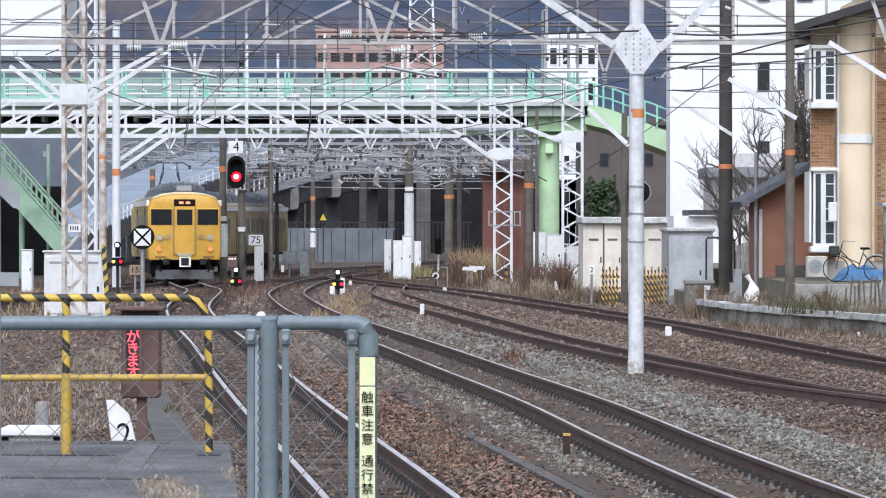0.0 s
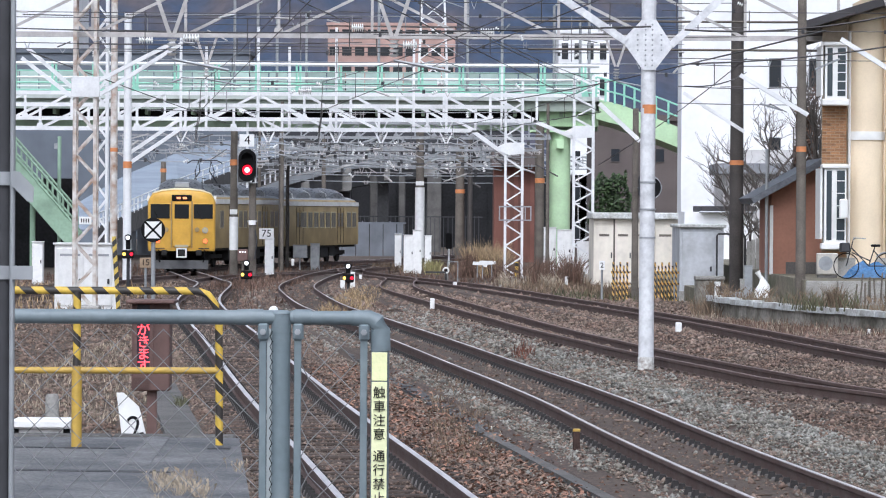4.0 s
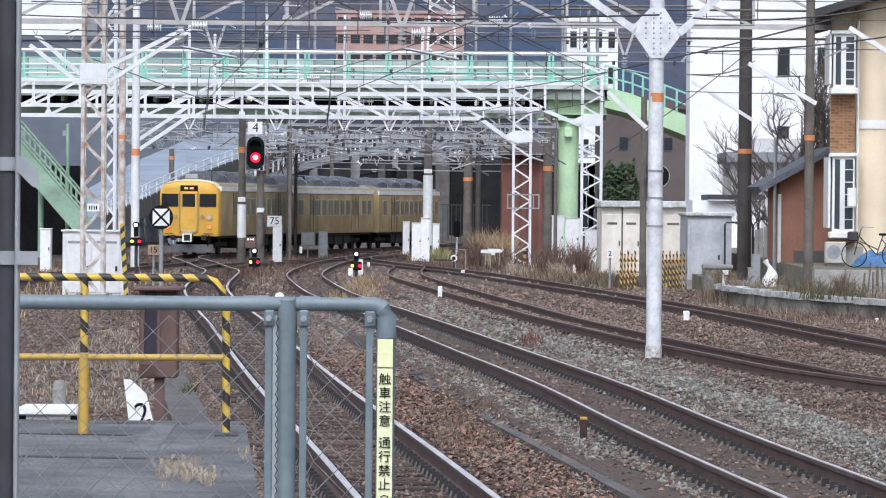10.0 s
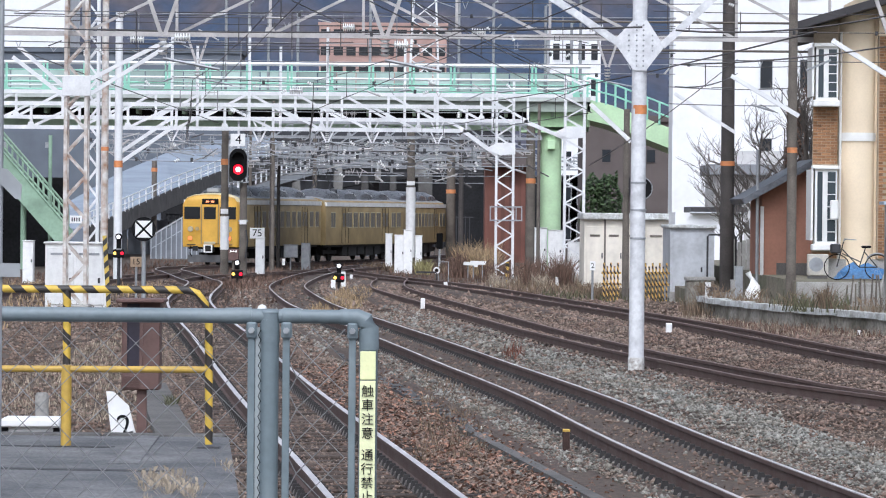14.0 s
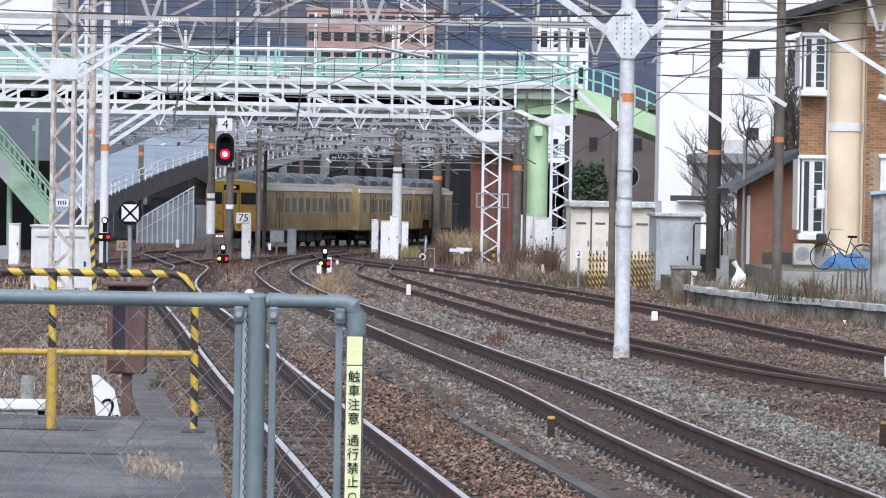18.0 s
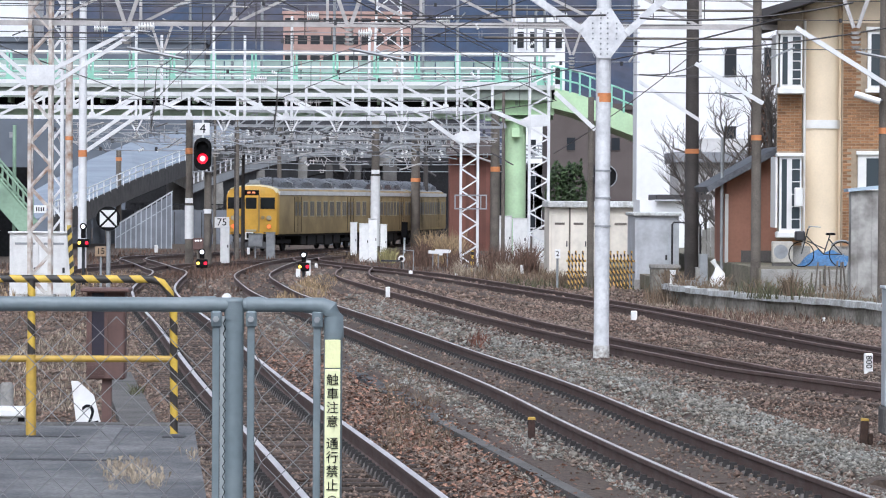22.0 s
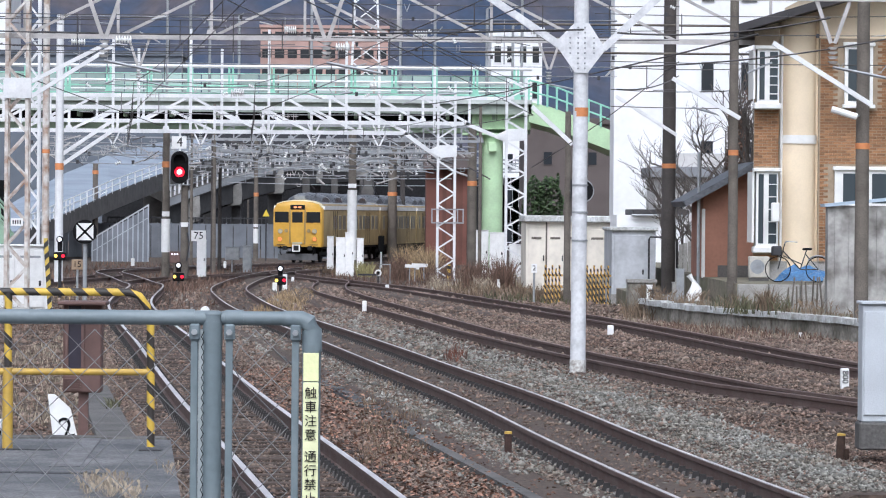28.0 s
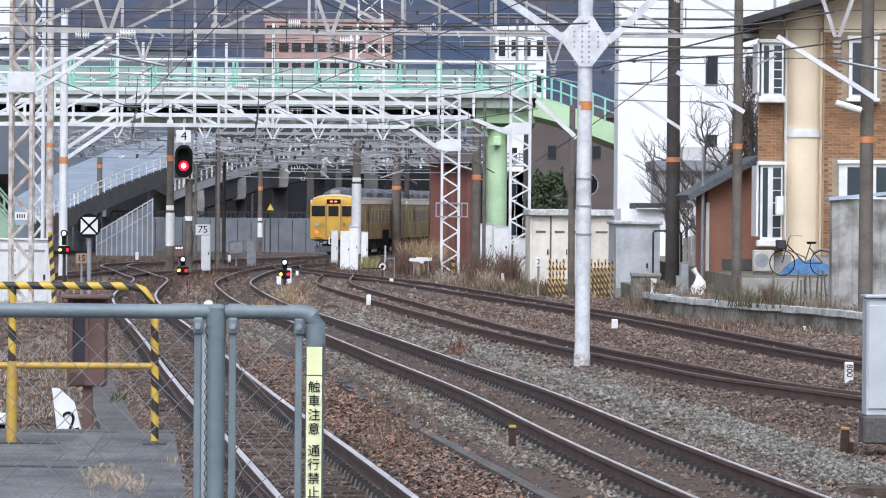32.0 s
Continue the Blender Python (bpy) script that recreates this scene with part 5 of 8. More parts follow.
M_BRICK = material("orange_brown_brick", (0.36, 0.19, 0.09), 0.85, vary=0.4, scale=2.5, fine=30, bump=0.25, second=(0.28, 0.155, 0.085), per_object=0.3, per_island=0.3)
M_MORTAR = material("pale_mortar", (0.36, 0.29, 0.21), 0.9, vary=0.3, scale=6)
M_ROOF_DARK = material("dark_slate_roof", (0.045, 0.042, 0.045), 0.7, vary=0.35, scale=2)
M_PANE = glassy("house_window_glass", (0.06, 0.075, 0.085), 0.06)
hx = lambda p: (p - 784) * HD / 6900
hz = lambda p: 2.41 + (384 - p) * HD / 6900
house = thing("brick_house", "two-storey house with brick tile and cream render", "house")
part("plinth", Geo().slab([(hx(1436), HD + 0.1), (hx(1900), HD + 0.1), (hx(1900) * 1.1, HD + 9), (hx(1438) * 1.1, HD + 9)], 0.2, hz(462)), M_CONCRETE, house, "grey concrete plinth")
part("brick_wall", Geo().slab([(hx(1434), HD), (hx(1478), HD), (hx(1478) * 1.1, HD + 9), (hx(1436) * 1.1, HD + 9)], hz(462), hz(50)), M_MORTAR, house, "brick corner wall")
part("cream_wall", Geo().tube([(hx(1514), HD + 0.55, hz(488)), (hx(1514), HD + 0.55, hz(30))], hx(1550) - hx(1514), 24), M_CREAM, house, "rounded cream stair tower", smooth=40)
part("cream_flat", Geo().slab([(hx(1478), HD + 0.3), (hx(1550), HD + 0.3), (hx(1550) * 1.1, HD + 9), (hx(1478) * 1.1, HD + 9)], hz(488), hz(36)), M_CREAM, house)
part("cream_band", Geo().tube([(hx(1514), HD + 0.55, hz(253)), (hx(1514), HD + 0.55, hz(238))], hx(1550) - hx(1514) + 0.03, 24), M_TRIM_W, house, "cream string course", smooth=40)
part("brick_wall", Geo().box(hx(1550), hx(1900), HD + 0.05, HD + 9, hz(462), hz(66)), M_MORTAR, house, "wide brick wall")
part("upper_wall", Geo().box(hx(1550), hx(1900), HD + 0.06, HD + 9, hz(66), hz(-20)), M_CREAM, house)
part("downpipe", Geo().tube([(hx(1484), HD + 0.2, hz(488)), (hx(1484), HD + 0.2, hz(60))], 0.04, 8), M_TRIM_W, house, "white downpipe")


def bay(z0, z1, grid):
    t = part("bay_window", Geo().box(hx(1437), hx(1476), HD - 0.35, HD + 0.05, z0, z1), M_TRIM_W, house, "white bay window with a barred pane")
    part("sill", Geo().cbox(hx(1432), hx(1480), HD - 0.42, HD + 0.02, z0 - 0.16, z0 - 0.0, 0.02), M_TRIM_W, t)
    part("head", Geo().cbox(hx(1432), hx(1480), HD - 0.42, HD + 0.02, z1, z1 + 0.10, 0.02), M_TRIM_W, t)
    part("pane", Geo().box(hx(1441), hx(1450), HD - 0.365, HD - 0.34, z0 + 0.08, z1 - 0.06), M_PANE, t)
    part("pane", Geo().box(hx(1459), hx(1473), HD - 0.365, HD - 0.34, z0 + 0.08, z1 - 0.06), M_PANE, t)
    for k in range(1, 6):
        z = z0 + (z1 - z0) * k / 6
        part("glazing_bar", Geo().box(hx(1459), hx(1473), HD - 0.385, HD - 0.366, z - 0.012, z + 0.012), M_TRIM_W, t)
    part("side_frame", Geo().box(hx(1430), hx(1434), HD - 0.3, HD + 1.0, z0 + 0.1, z1), M_TRIM_W, t)


bay(hz(182), hz(88), True)
bay(hz(436), hz(304), True)
for x0, x1, za, zb in ((1594, 1644, 183, 80), (1578, 1700, 364, 300)):
    w = part("window", Geo().box(hx(x0), hx(x1), HD - 0.08, HD + 0.06, hz(za), hz(zb)), M_TRIM_W, house, "white sash window")
    part("sill", Geo().cbox(hx(x0) - 0.06, hx(x1) + 0.06, HD - 0.16, HD, hz(za) - 0.10, hz(za), 0.015), M_TRIM_W, w)
    part("head", Geo().cbox(hx(x0) - 0.05, hx(x1) + 0.05, HD - 0.14, HD, hz(zb), hz(zb) + 0.10, 0.015), M_TRIM_W, w)
    for a, b in ((0.12, 0.46), (0.54, 0.88)):
        part("pane", Geo().box(hx(x0 + (x1 - x0) * a), hx(x0 + (x1 - x0) * b), HD - 0.095, HD - 0.07, hz(za) + 0.09, hz(zb) - 0.08), M_PANE, w)
# eaves and roof
g = Geo().add([(hx(1398), HD - 0.9, hz(46)), (hx(1900), HD - 0.9, hz(-108)), (hx(1900) * 1.1, HD + 9, hz(-108)), (hx(1400) * 1.1, HD + 9, hz(46)), (hx(1398), HD - 0.9, hz(60)), (hx(1900), HD - 0.9, hz(-92)), (hx(1900) * 1.1, HD + 9, hz(-92)), (hx(1400) * 1.1, HD + 9, hz(60))], [(0, 1, 2, 3), (7, 6, 5, 4), (0, 4, 5, 1), (1, 5, 6, 2), (2, 6, 7, 3), (3, 7, 4, 0)])
part("roof", g, M_ROOF_DARK, house, "dark sloping roof with deep eaves")
part("gable", Geo().prism([(hx(1436), hz(52)), (hx(1900), hz(-20)), (hx(1900), hz(-80)), (hx(1480), hz(36))], HD + 0.3, HD + 8), M_CREAM, house)

# the red-brown shed beside the house
shed = thing("garden_shed", "red brown boarded shed with a dark tiled lean-to roof", "shed")
GD = 104.0
gx = lambda p: (p - 784) * GD / 6900
gz = lambda p: 2.41 + (384 - p) * GD / 6900
part("wall", Geo().prism([(gx(1346), gz(492)), (gx(1434), gz(492)), (gx(1434), gz(300)), (gx(1346), gz(350))], GD, GD + 4), material("red_brown_boarding", (0.33, 0.165, 0.115), 0.85, vary=0.3, scale=0.9, fine=12), shed, "red brown boarding")
part("base", Geo().box(gx(1372), gx(1434), GD - 0.04, GD, gz(492), gz(470)), M_CONCRETE_DARK, shed)
part("roof", Geo().beam((gx(1310), GD + 1.8, gz(362)), (gx(1438), GD + 1.8, gz(290)), 4.6, 0.16), material("grey_roof_tiles", (0.13, 0.14, 0.16), 0.6, vary=0.4, scale=3, fine=12, bump=0.3), shed, "grey tiled lean-to roof")
part("post", Geo().tube([(gx(1336), GD - 0.3, 0.3), (gx(1336), GD - 0.3, gz(270))], 0.045, 8), M_GREY_STEEL, shed)
part("door_frame", Geo().box(gx(1343), gx(1349), GD - 0.05, GD, gz(492), gz(370)), M_TRIM_W, shed)

# sheds behind the warning boards
M_BEIGE = material("beige_sheet_wall", (0.74, 0.69, 0.60), 0.75, vary=0.22, scale=0.7, fine=6, stains=0.8)
ss = thing("storage_shed", "long beige storage shed with a flat roof", "shed", m=Matrix.Translation((5.068, 141, -0.26)))
SH = 0.26 + 2.165
part("wall", Geo().box(0, 3.106, 0, 5, -0.2, SH), M_BEIGE, ss)
part("roof", Geo().cbox(-0.08, 3.964, -0.2, 5.2, SH, SH + 0.24, 0.03), M_COPING, ss, "pale flat roof slab")
for k, (a, b) in enumerate(((4, 36), (38, 70), (72, 104), (112, 148))):
    d = part("door", Geo().cbox(0.02 * a, 0.02 * b, -0.03, 0.0, 0.1, SH - 0.25, 0.01), M_BEIGE, ss, "beige sheet door")
    part("handle", Geo().box(0.02 * (b - 5), 0.02 * (b - 3), -0.07, -0.03, SH * 0.42, SH * 0.42 + 0.2), M_DARK_STEEL, d)
    part("vent", Geo().box(0.02 * (a + 6), 0.02 * (b - 8), -0.045, -0.03, SH - 0.62, SH - 0.54), M_POLE, d)
for x in (37, 71, 107):
    part("pillar", Geo().box(0.02 * x - 0.03, 0.02 * x + 0.03, -0.05, 0, 0, SH), M_POLE, ss)
gs = thing("grey_shed", "grey sheet metal shed with a padlocked door", "shed", m=Matrix.Translation((6.841, 118, -0.26)))
M_GSHED = material("grey_sheet_metal", (0.52, 0.54, 0.57), 0.55, 0.1, vary=0.28, scale=1.0, fine=8, stains=0.7)
part("wall", Geo().box(0, 1.334, 0, 4, -0.1, 0.26 + 1.965), M_GSHED, gs)
part("door", Geo().cbox(0.08, 1.026, -0.03, 0, 0.35, 0.26 + 1.829, 0.01), M_GSHED, gs, "grey sheet door")
part("padlock", Geo().cbox(0.923, 0.975, -0.07, -0.03, 0.9, 1.05, 0.008), M_DARK_STEEL, gs)
part("roof", Geo().cbox(-0.06, 1.402, -0.12, 4.1, 0.26 + 1.965, 0.26 + 2.068, 0.02), M_COPING, gs)
part("base", Geo().box(-0.03, 1.368, -0.06, 0, 0, 0.3), M_CONCRETE, gs)


# the tall white building
TD = 172.0
tb = block("tall_white_building", "tall white rendered building with small dark windows", 10.021, 21.338, TD, 3, 15.971, M_PALE_WALL, 1, 1, M_PALE_WALL, (0.01, 0.01))
for px, w in ((1351, 22), (1424, 28)):
    for py, h in ((118, 52), (250, 36), (-40, 52)):
        x, z = (px - 784) * TD / 6900 - 10.021, 2.41 + (384 - py) * TD / 6900 + 0.26
        o = part("window", Geo().box(x - w * TD / 13800, x + w * TD / 13800, -0.06, 0.02, z - h * TD / 13800, z + h * TD / 13800), M_GREY_STEEL, tb)
        part("pane", Geo().box(x - w * TD / 15200, x + w * TD / 15200, -0.075, -0.05, z - h * TD / 14600, z + h * TD / 14600), M_DARK_GLASS, o)



# low houses between the tall building and the garden
fh = thing("flat_roofed_house", "grey flat-roofed house behind bare garden trees", "house", m=Matrix.Translation((10.35, 150, -0.4)))
M_HOUSE_GREY = material("weathered_grey_wall", (0.60, 0.59, 0.58), 0.85, vary=0.3, scale=0.7, fine=6, stains=0.6)
part("wall", Geo().box(0, 4.2, 0, 5, 0, 4.3), M_HOUSE_GREY, fh, "weathered grey wall")
part("roof_slab", Geo().cbox(-0.2, 4.4, -0.6, 5.2, 4.3, 4.72, 0.03), material("grey_roof_edge", (0.26, 0.27, 0.29), 0.8, vary=0.25, scale=1.0), fh, "thick grey roof edge")
part("upper_wall", Geo().box(0.9, 4.2, 0.3, 5, 4.72, 5.25), M_HOUSE_GREY, fh)
for x, w in ((0.6, 0.5), (2.0, 0.8)):
    o = part("window", Geo().box(x, x + w, -0.05, 0.02, 2.6, 3.5), M_GREY_STEEL, fh)
    part("pane", Geo().box(x + 0.05, x + w - 0.05, -0.06, -0.04, 2.66, 3.44), M_DARK_GLASS, o)
wh = thing("white_garden_house", "low white outbuilding with a thin dark roof", "house", m=Matrix.Translation((8.05, 136, -0.4)))
part("wall", Geo().box(0, 2.4, 0, 4, 0, 2.85), M_PALE_WALL, wh, "white rendered wall")
part("roof", Geo().cbox(0.55, 2.5, -0.25, 4.2, 2.85, 3.05, 0.02), M_ROOF_DARK, wh, "thin dark roof")
part("gutter", Geo().tube([(0.5, -0.27, 2.84), (2.5, -0.27, 2.84)], 0.04, 6), M_GREY_STEEL, wh)
gf = thing("board_fence", "grey weathered board fence in a garden", "fence", m=Matrix.Translation((8.2, 112.5, 0.2)))
for k in range(11):
    part("board", Geo().box(k * 0.13, k * 0.13 + 0.115, 0.0, 0.02, 0, 1.45 + 0.05 * math.sin(k * 2.1)), M_CONCRETE, gf)
part("rail", Geo().box(0, 1.43, 0.02, 0.06, 1.0, 1.08), M_CONCRETE, gf)


# ---- the chain-link fence at the platform's end ----
FD = 10.3
fx = lambda p: (p - 784) * FD / 6900
fz = lambda p: 2.41 + (384 - p) * FD / 6900
M_FENCE = material("blue_grey_fence_paint", (0.155, 0.195, 0.215), 0.45, vary=0.25, scale=9, fine=45, bump=0.08, second=(0.205, 0.245, 0.265))
M_MESH_WIRE = material("dull_mesh_wire", (0.27, 0.27, 0.27), 0.6, 0.3, vary=0.3, scale=9)
M_SIGN = material("cream_sign_board", (0.80, 0.82, 0.50), 0.5, vary=0.1, scale=12)
M_SIGN_TOP = material("yellow_sign_patch", (0.80, 0.82, 0.46), 0.5, vary=0.1, scale=12)
M_STRIP = material("pale_galvanised_strip", (0.36, 0.40, 0.41), 0.5, 0.2, vary=0.2, scale=9)
fence = thing("chain_link_fence", "blue-grey pipe fence with wire mesh on a platform", "fence")
part("post", Geo().tube([(fx(475.7), FD, 0.77), (fx(475.7), FD, fz(566))], fx(492.4) - fx(475.7), 24), M_FENCE, fence, "thick fence post", smooth=40)
part("post_cap", Geo().tube([(fx(475.7), FD, fz(566)), (fx(475.7), FD, fz(562)), (fx(475.7), FD, fz(559))], [0.0265, 0.025, 0.017], 24), M_FENCE, fence, smooth=60)
for y in (588, 608):
    part("collar", Geo().tube([(fx(475.7), FD, fz(y + 12)), (fx(475.7), FD, fz(y - 10))], 0.0262, 24), M_FENCE, fence, smooth=40)
part("top_rail", Geo().tube([(fx(-260), FD, fz(572)), (fx(466), FD, fz(572))], 0.0195, 16), M_FENCE, fence, "round top rail", smooth=40)
part("top_rail", Geo().tube([(fx(492), FD, fz(572)), (fx(628), FD, fz(572))], 0.0185, 16), M_FENCE, fence, "round top rail", smooth=40)
part("rail_sleeve", Geo().tube([(fx(398), FD, fz(572)), (fx(444), FD, fz(571))], 0.0215, 16), M_FENCE, fence, smooth=40)
part("rail_sleeve", Geo().tube([(fx(490), FD, fz(571)), (fx(500), FD, fz(571)), (fx(530), FD, fz(571))], [0.012, 0.0205, 0.0205], 16), M_FENCE, fence, smooth=40)
el = [(fx(600), fz(572)), (fx(632), fz(573)), (fx(645), fz(579)), (fx(651), fz(592)), (fx(652), fz(630))]
part("elbow", Geo().tube([(x, FD, z) for x, z in el], [0.021, 0.0225, 0.025, 0.0265, 0.0265], 18), M_FENCE, fence, "pipe elbow", smooth=50)
part("end_post", Geo().tube([(fx(651), FD, 0.77), (fx(651), FD, fz(620))], 0.0245, 20), M_FENCE, fence, "end post", smooth=40)
part("fence_strip", Geo().box(fx(451), fx(460), FD - 0.006, FD + 0.004, 0.8, fz(592)), M_STRIP, fence, "pale galvanised edge strip")
part("tie_wire", Geo().tube([(fx(459 + 2.2 * (-1) ** k), FD - 0.026, fz(596 + k * 9)) for k in range(42)], 0.0013, 5), M_BLACK, fence, "wavy dark tie wire")
for px in (444.0, 505.5, 622.5):
    part("tension_bar", Geo().cbox(fx(px - 6.5), fx(px + 6.5), FD - 0.012, FD - 0.002, 0.8, fz(592), 0.002), M_FENCE, fence, "flat tension bar")
    lug = part("lug", Geo().cbox(fx(px - 9), fx(px + 10), FD - 0.02, FD + 0.01, fz(612), fz(582), 0.005), M_FENCE, fence)
    part("bolt", Geo().disc(fx(px), FD - 0.032, fz(597), 0.0085, 0.014, 6), M_GREY_STEEL, lug)
part("post_bolt", Geo().tube([(fx(461), FD + 0.01, fz(560)), (fx(461), FD + 0.05, fz(560))], 0.012, 12), M_WHITE, fence, "pale bolt head")


def mesh_wires(x0, x1):
    half = 0.0425
    n = int((x1 - x0) / half)
    for i in range(n + 1):
        x = x0 + i * half
        pts, z, s = [], fz(594), (1 if i % 2 else -1)
        while z > 1.35:
            xx = min(max(x + s * half * 0.5, x0), x1)
            pts.append((xx, FD + 0.004 * s, z))
            z -= half
            s = -s
        part("mesh_wire", Geo().tube(pts, 0.0018, 4), M_MESH_WIRE, fence, "zigzag mesh wire")


mesh_wires(fx(-60), fx(442))
mesh_wires(fx(510), fx(620))
board = thing("warning_sign", "narrow cream warning board with black vertical lettering on a fence post", "sign", m=Matrix.Translation((fx(650.5), FD - 0.028, 0)))
part("board", Geo().cbox(-0.0205, 0.0205, -0.002, 0.002, fz(924), fz(684), 0.001), M_SIGN, board)
part("patch", Geo().cbox(-0.0205, 0.0205, -0.002, 0.002, fz(682), fz(632), 0.001), M_SIGN_TOP, board, "plain yellow patch")
for k, ch in enumerate("触車注意通行禁止"):
    zc = fz(704 + k * 24.6 + (14 if k > 3 else 0))
    words(ch, 0.0335, M_BLACK, board, Matrix.Translation((0, -0.004, zc)), name="character", extrude=0.0006)
part("bracket_mark", Geo().tube([(-0.011, -0.003, fz(918)), (-0.008, -0.003, fz(910)), (0.0, -0.003, fz(908)), (0.009, -0.003, fz(910)), (0.010, -0.003, fz(917))], 0.0014, 5), M_BLACK, board)

# the dark post with clamps at the platform's edge
ND = 7.0
nx = lambda p: (p - 784) * ND / 6900
nz = lambda p: 2.41 + (384 - p) * ND / 6900
np_ = thing("clamped_post", "dark grey post with perforated clamp straps", "post")
part("shaft", Geo().tube([(nx(-20), ND, 0.77), (nx(-20), ND, 3.6)], 0.021, 18), M_DARK_STEEL, np_, smooth=40)
part("conduit", Geo().tube([(nx(-1), ND - 0.02, 0.77), (nx(-1), ND - 0.02, 3.6)], 0.005, 10), M_GREY_STEEL, np_, "thin pale conduit", smooth=40)
for z in (328, 494):
    c = part("clamp", Geo().tube([(nx(-20), ND, nz(z + 12)), (nx(-20), ND, nz(z - 12))], 0.0255, 18), M_GREY_STEEL, np_, "steel clamp band", smooth=40)
    part("strap", Geo().prism([(nx(0), nz(z - 14)), (nx(12), nz(z - 12)), (nx(38), nz(z + 16)), (nx(36), nz(z + 42)), (nx(26), nz(z + 40)), (nx(0), nz(z + 14))] if z < 400 else [(nx(0), nz(z - 12)), (nx(36), nz(z - 12)), (nx(36), nz(z + 12)), (nx(0), nz(z + 12))], ND - 0.03, ND - 0.026), M_GREY_STEEL, c, "perforated strap")

# ---- the striped barrier at the end of the platform ----
RD = 26.8
rx = lambda p: (p - 784) * RD / 6900
rz = lambda p: 2.41 + (384 - p) * RD / 6900
M_HAZARD = striped("hazard_stripes", (0.62, 0.42, 0.06), (0.035, 0.03, 0.028), 0.165, slant=1.0)
M_BARRIER_YELLOW = material("yellow_barrier_paint", (0.52, 0.34, 0.06), 0.5, vary=0.3, scale=8, fine=30, second=(0.42, 0.28, 0.07))
bar = thing("platform_barrier", "yellow pipe barrier with black hazard stripes", "barrier")
part("top_rail", Geo().tube([(rx(-300), RD, rz(528)), (rx(330), RD, rz(527)), (rx(348), RD, rz(533)), (rx(362), RD, rz(552)), (rx(368), RD, rz(579)), (rx(370), RD, rz(800))], 0.027, 14), M_HAZARD, bar, "striped bent top rail", smooth=50)
part("middle_rail", Geo().tube([(rx(-300), RD, rz(670)), (rx(370), RD, rz(668))], 0.023, 12), M_BARRIER_YELLOW, bar, "yellow middle rail", smooth=40)
part("post", Geo().tube([(rx(117), RD, rz(660)), (rx(117), RD, rz(528))], 0.027, 14), M_HAZARD, bar, "striped post", smooth=40)
part("post", Geo().tube([(rx(117), RD, rz(806)), (rx(117), RD, rz(662))], 0.036, 14), M_BARRIER_YELLOW, bar, "yellow post foot", smooth=40)
for px in (117, 370):
    part("foot_plate", Geo().cbox(rx(px - 20), rx(px + 20), RD - 0.08, RD + 0.08, rz(808), rz(804), 0.004), M_DARK_STEEL, bar)

# ---- the train-approach display ----
DD = 35.0
dx = lambda p: (p - 784) * DD / 6900
dz = lambda p: 2.41 + (384 - p) * DD / 6900
M_BROWN_BOX = material("brown_painted_box", (0.13, 0.075, 0.065), 0.6, vary=0.25, scale=6, fine=25)
M_LED = glowing("red_led", (1.0, 0.06, 0.07), 3.0)
M_LED_PANEL = material("dark_display_panel", (0.03, 0.026, 0.04), 0.35, vary=0.2, scale=9)
disp = thing("approach_display", "brown trackside box with a vertical red text display", "display", m=Matrix.Translation((dx(248), DD, 0)))
W = dx(282) - dx(248)
part("box", Geo().cbox(-W, W, 0.0, 0.28, dz(705), dz(548), 0.012), M_BROWN_BOX, disp)
part("hood", Geo().cbox(-W - 0.04, W + 0.05, -0.16, 0.30, dz(550), dz(543), 0.01), M_BROWN_BOX, disp, "projecting hood")
part("panel", Geo().box(dx(224) - dx(248), dx(246) - dx(248), -0.004, 0.0, dz(668), dz(552)), M_LED_PANEL, disp, "dark display panel")
for s in (dx(221), dx(249)):
    part("panel_frame", Geo().box(s - dx(248) - 0.014, s - dx(248) + 0.014, -0.02, 0.0, dz(670), dz(550)), M_BROWN_BOX, disp)
for k in range(5):
    part("louvre", Geo().box(dx(216) - dx(248), dx(246) - dx(248), -0.012, 0.0, dz(682 + k * 4.4), dz(680 + k * 4.4)), M_BROWN_BOX, disp)
part("post", Geo().box(dx(241) - dx(248), dx(258) - dx(248), 0.06, 0.15, -0.3, dz(704)), M_BROWN_BOX, disp)

# worn patches and joints on the platform
M_PATCH = material("dark_asphalt_patch", (0.055, 0.057, 0.062), 0.9, vary=0.5, scale=4, fine=60, bump=0.4)
M_PATCH_PALE = material("pale_worn_asphalt", (0.17, 0.17, 0.175), 0.92, vary=0.5, scale=5, fine=60, bump=0.4)
for k, (pts, mat, label) in enumerate((
        ([(-4.2, 24.6), (-1.75, 24.3), (-1.7, 24.42), (-4.2, 24.75)], M_PATCH, "dark joint across a platform"),
        ([(-4.2, 26.9), (-2.3, 26.7), (-2.25, 26.78), (-4.2, 27.0)], M_PATCH, "dark joint across a platform"),
        ([(-2.15, 25.0), (-1.95, 25.0), (-2.05, 28.4), (-2.2, 28.4)], M_PATCH_PALE, "pale worn strip on a platform"))):
    solid("asphalt_patch", Geo().slab(pts, 0.765, 0.774 + 0.001 * k), mat, label, "patch", kind="structure")
part_edge = thing("platform_edge", "pale concrete edge stones along a platform end", "kerb")
for k in range(12):
    x = -1.56 - 0.9 - k * 0.9
    part("edge_stone", Geo().cbox(x, x + 0.88, 28.1, 28.36, 0.5, 0.782, 0.012), M_CONCRETE_DARK, part_edge)

g = Geo()
led_text = new("led_text", None)
led_text.parent = disp
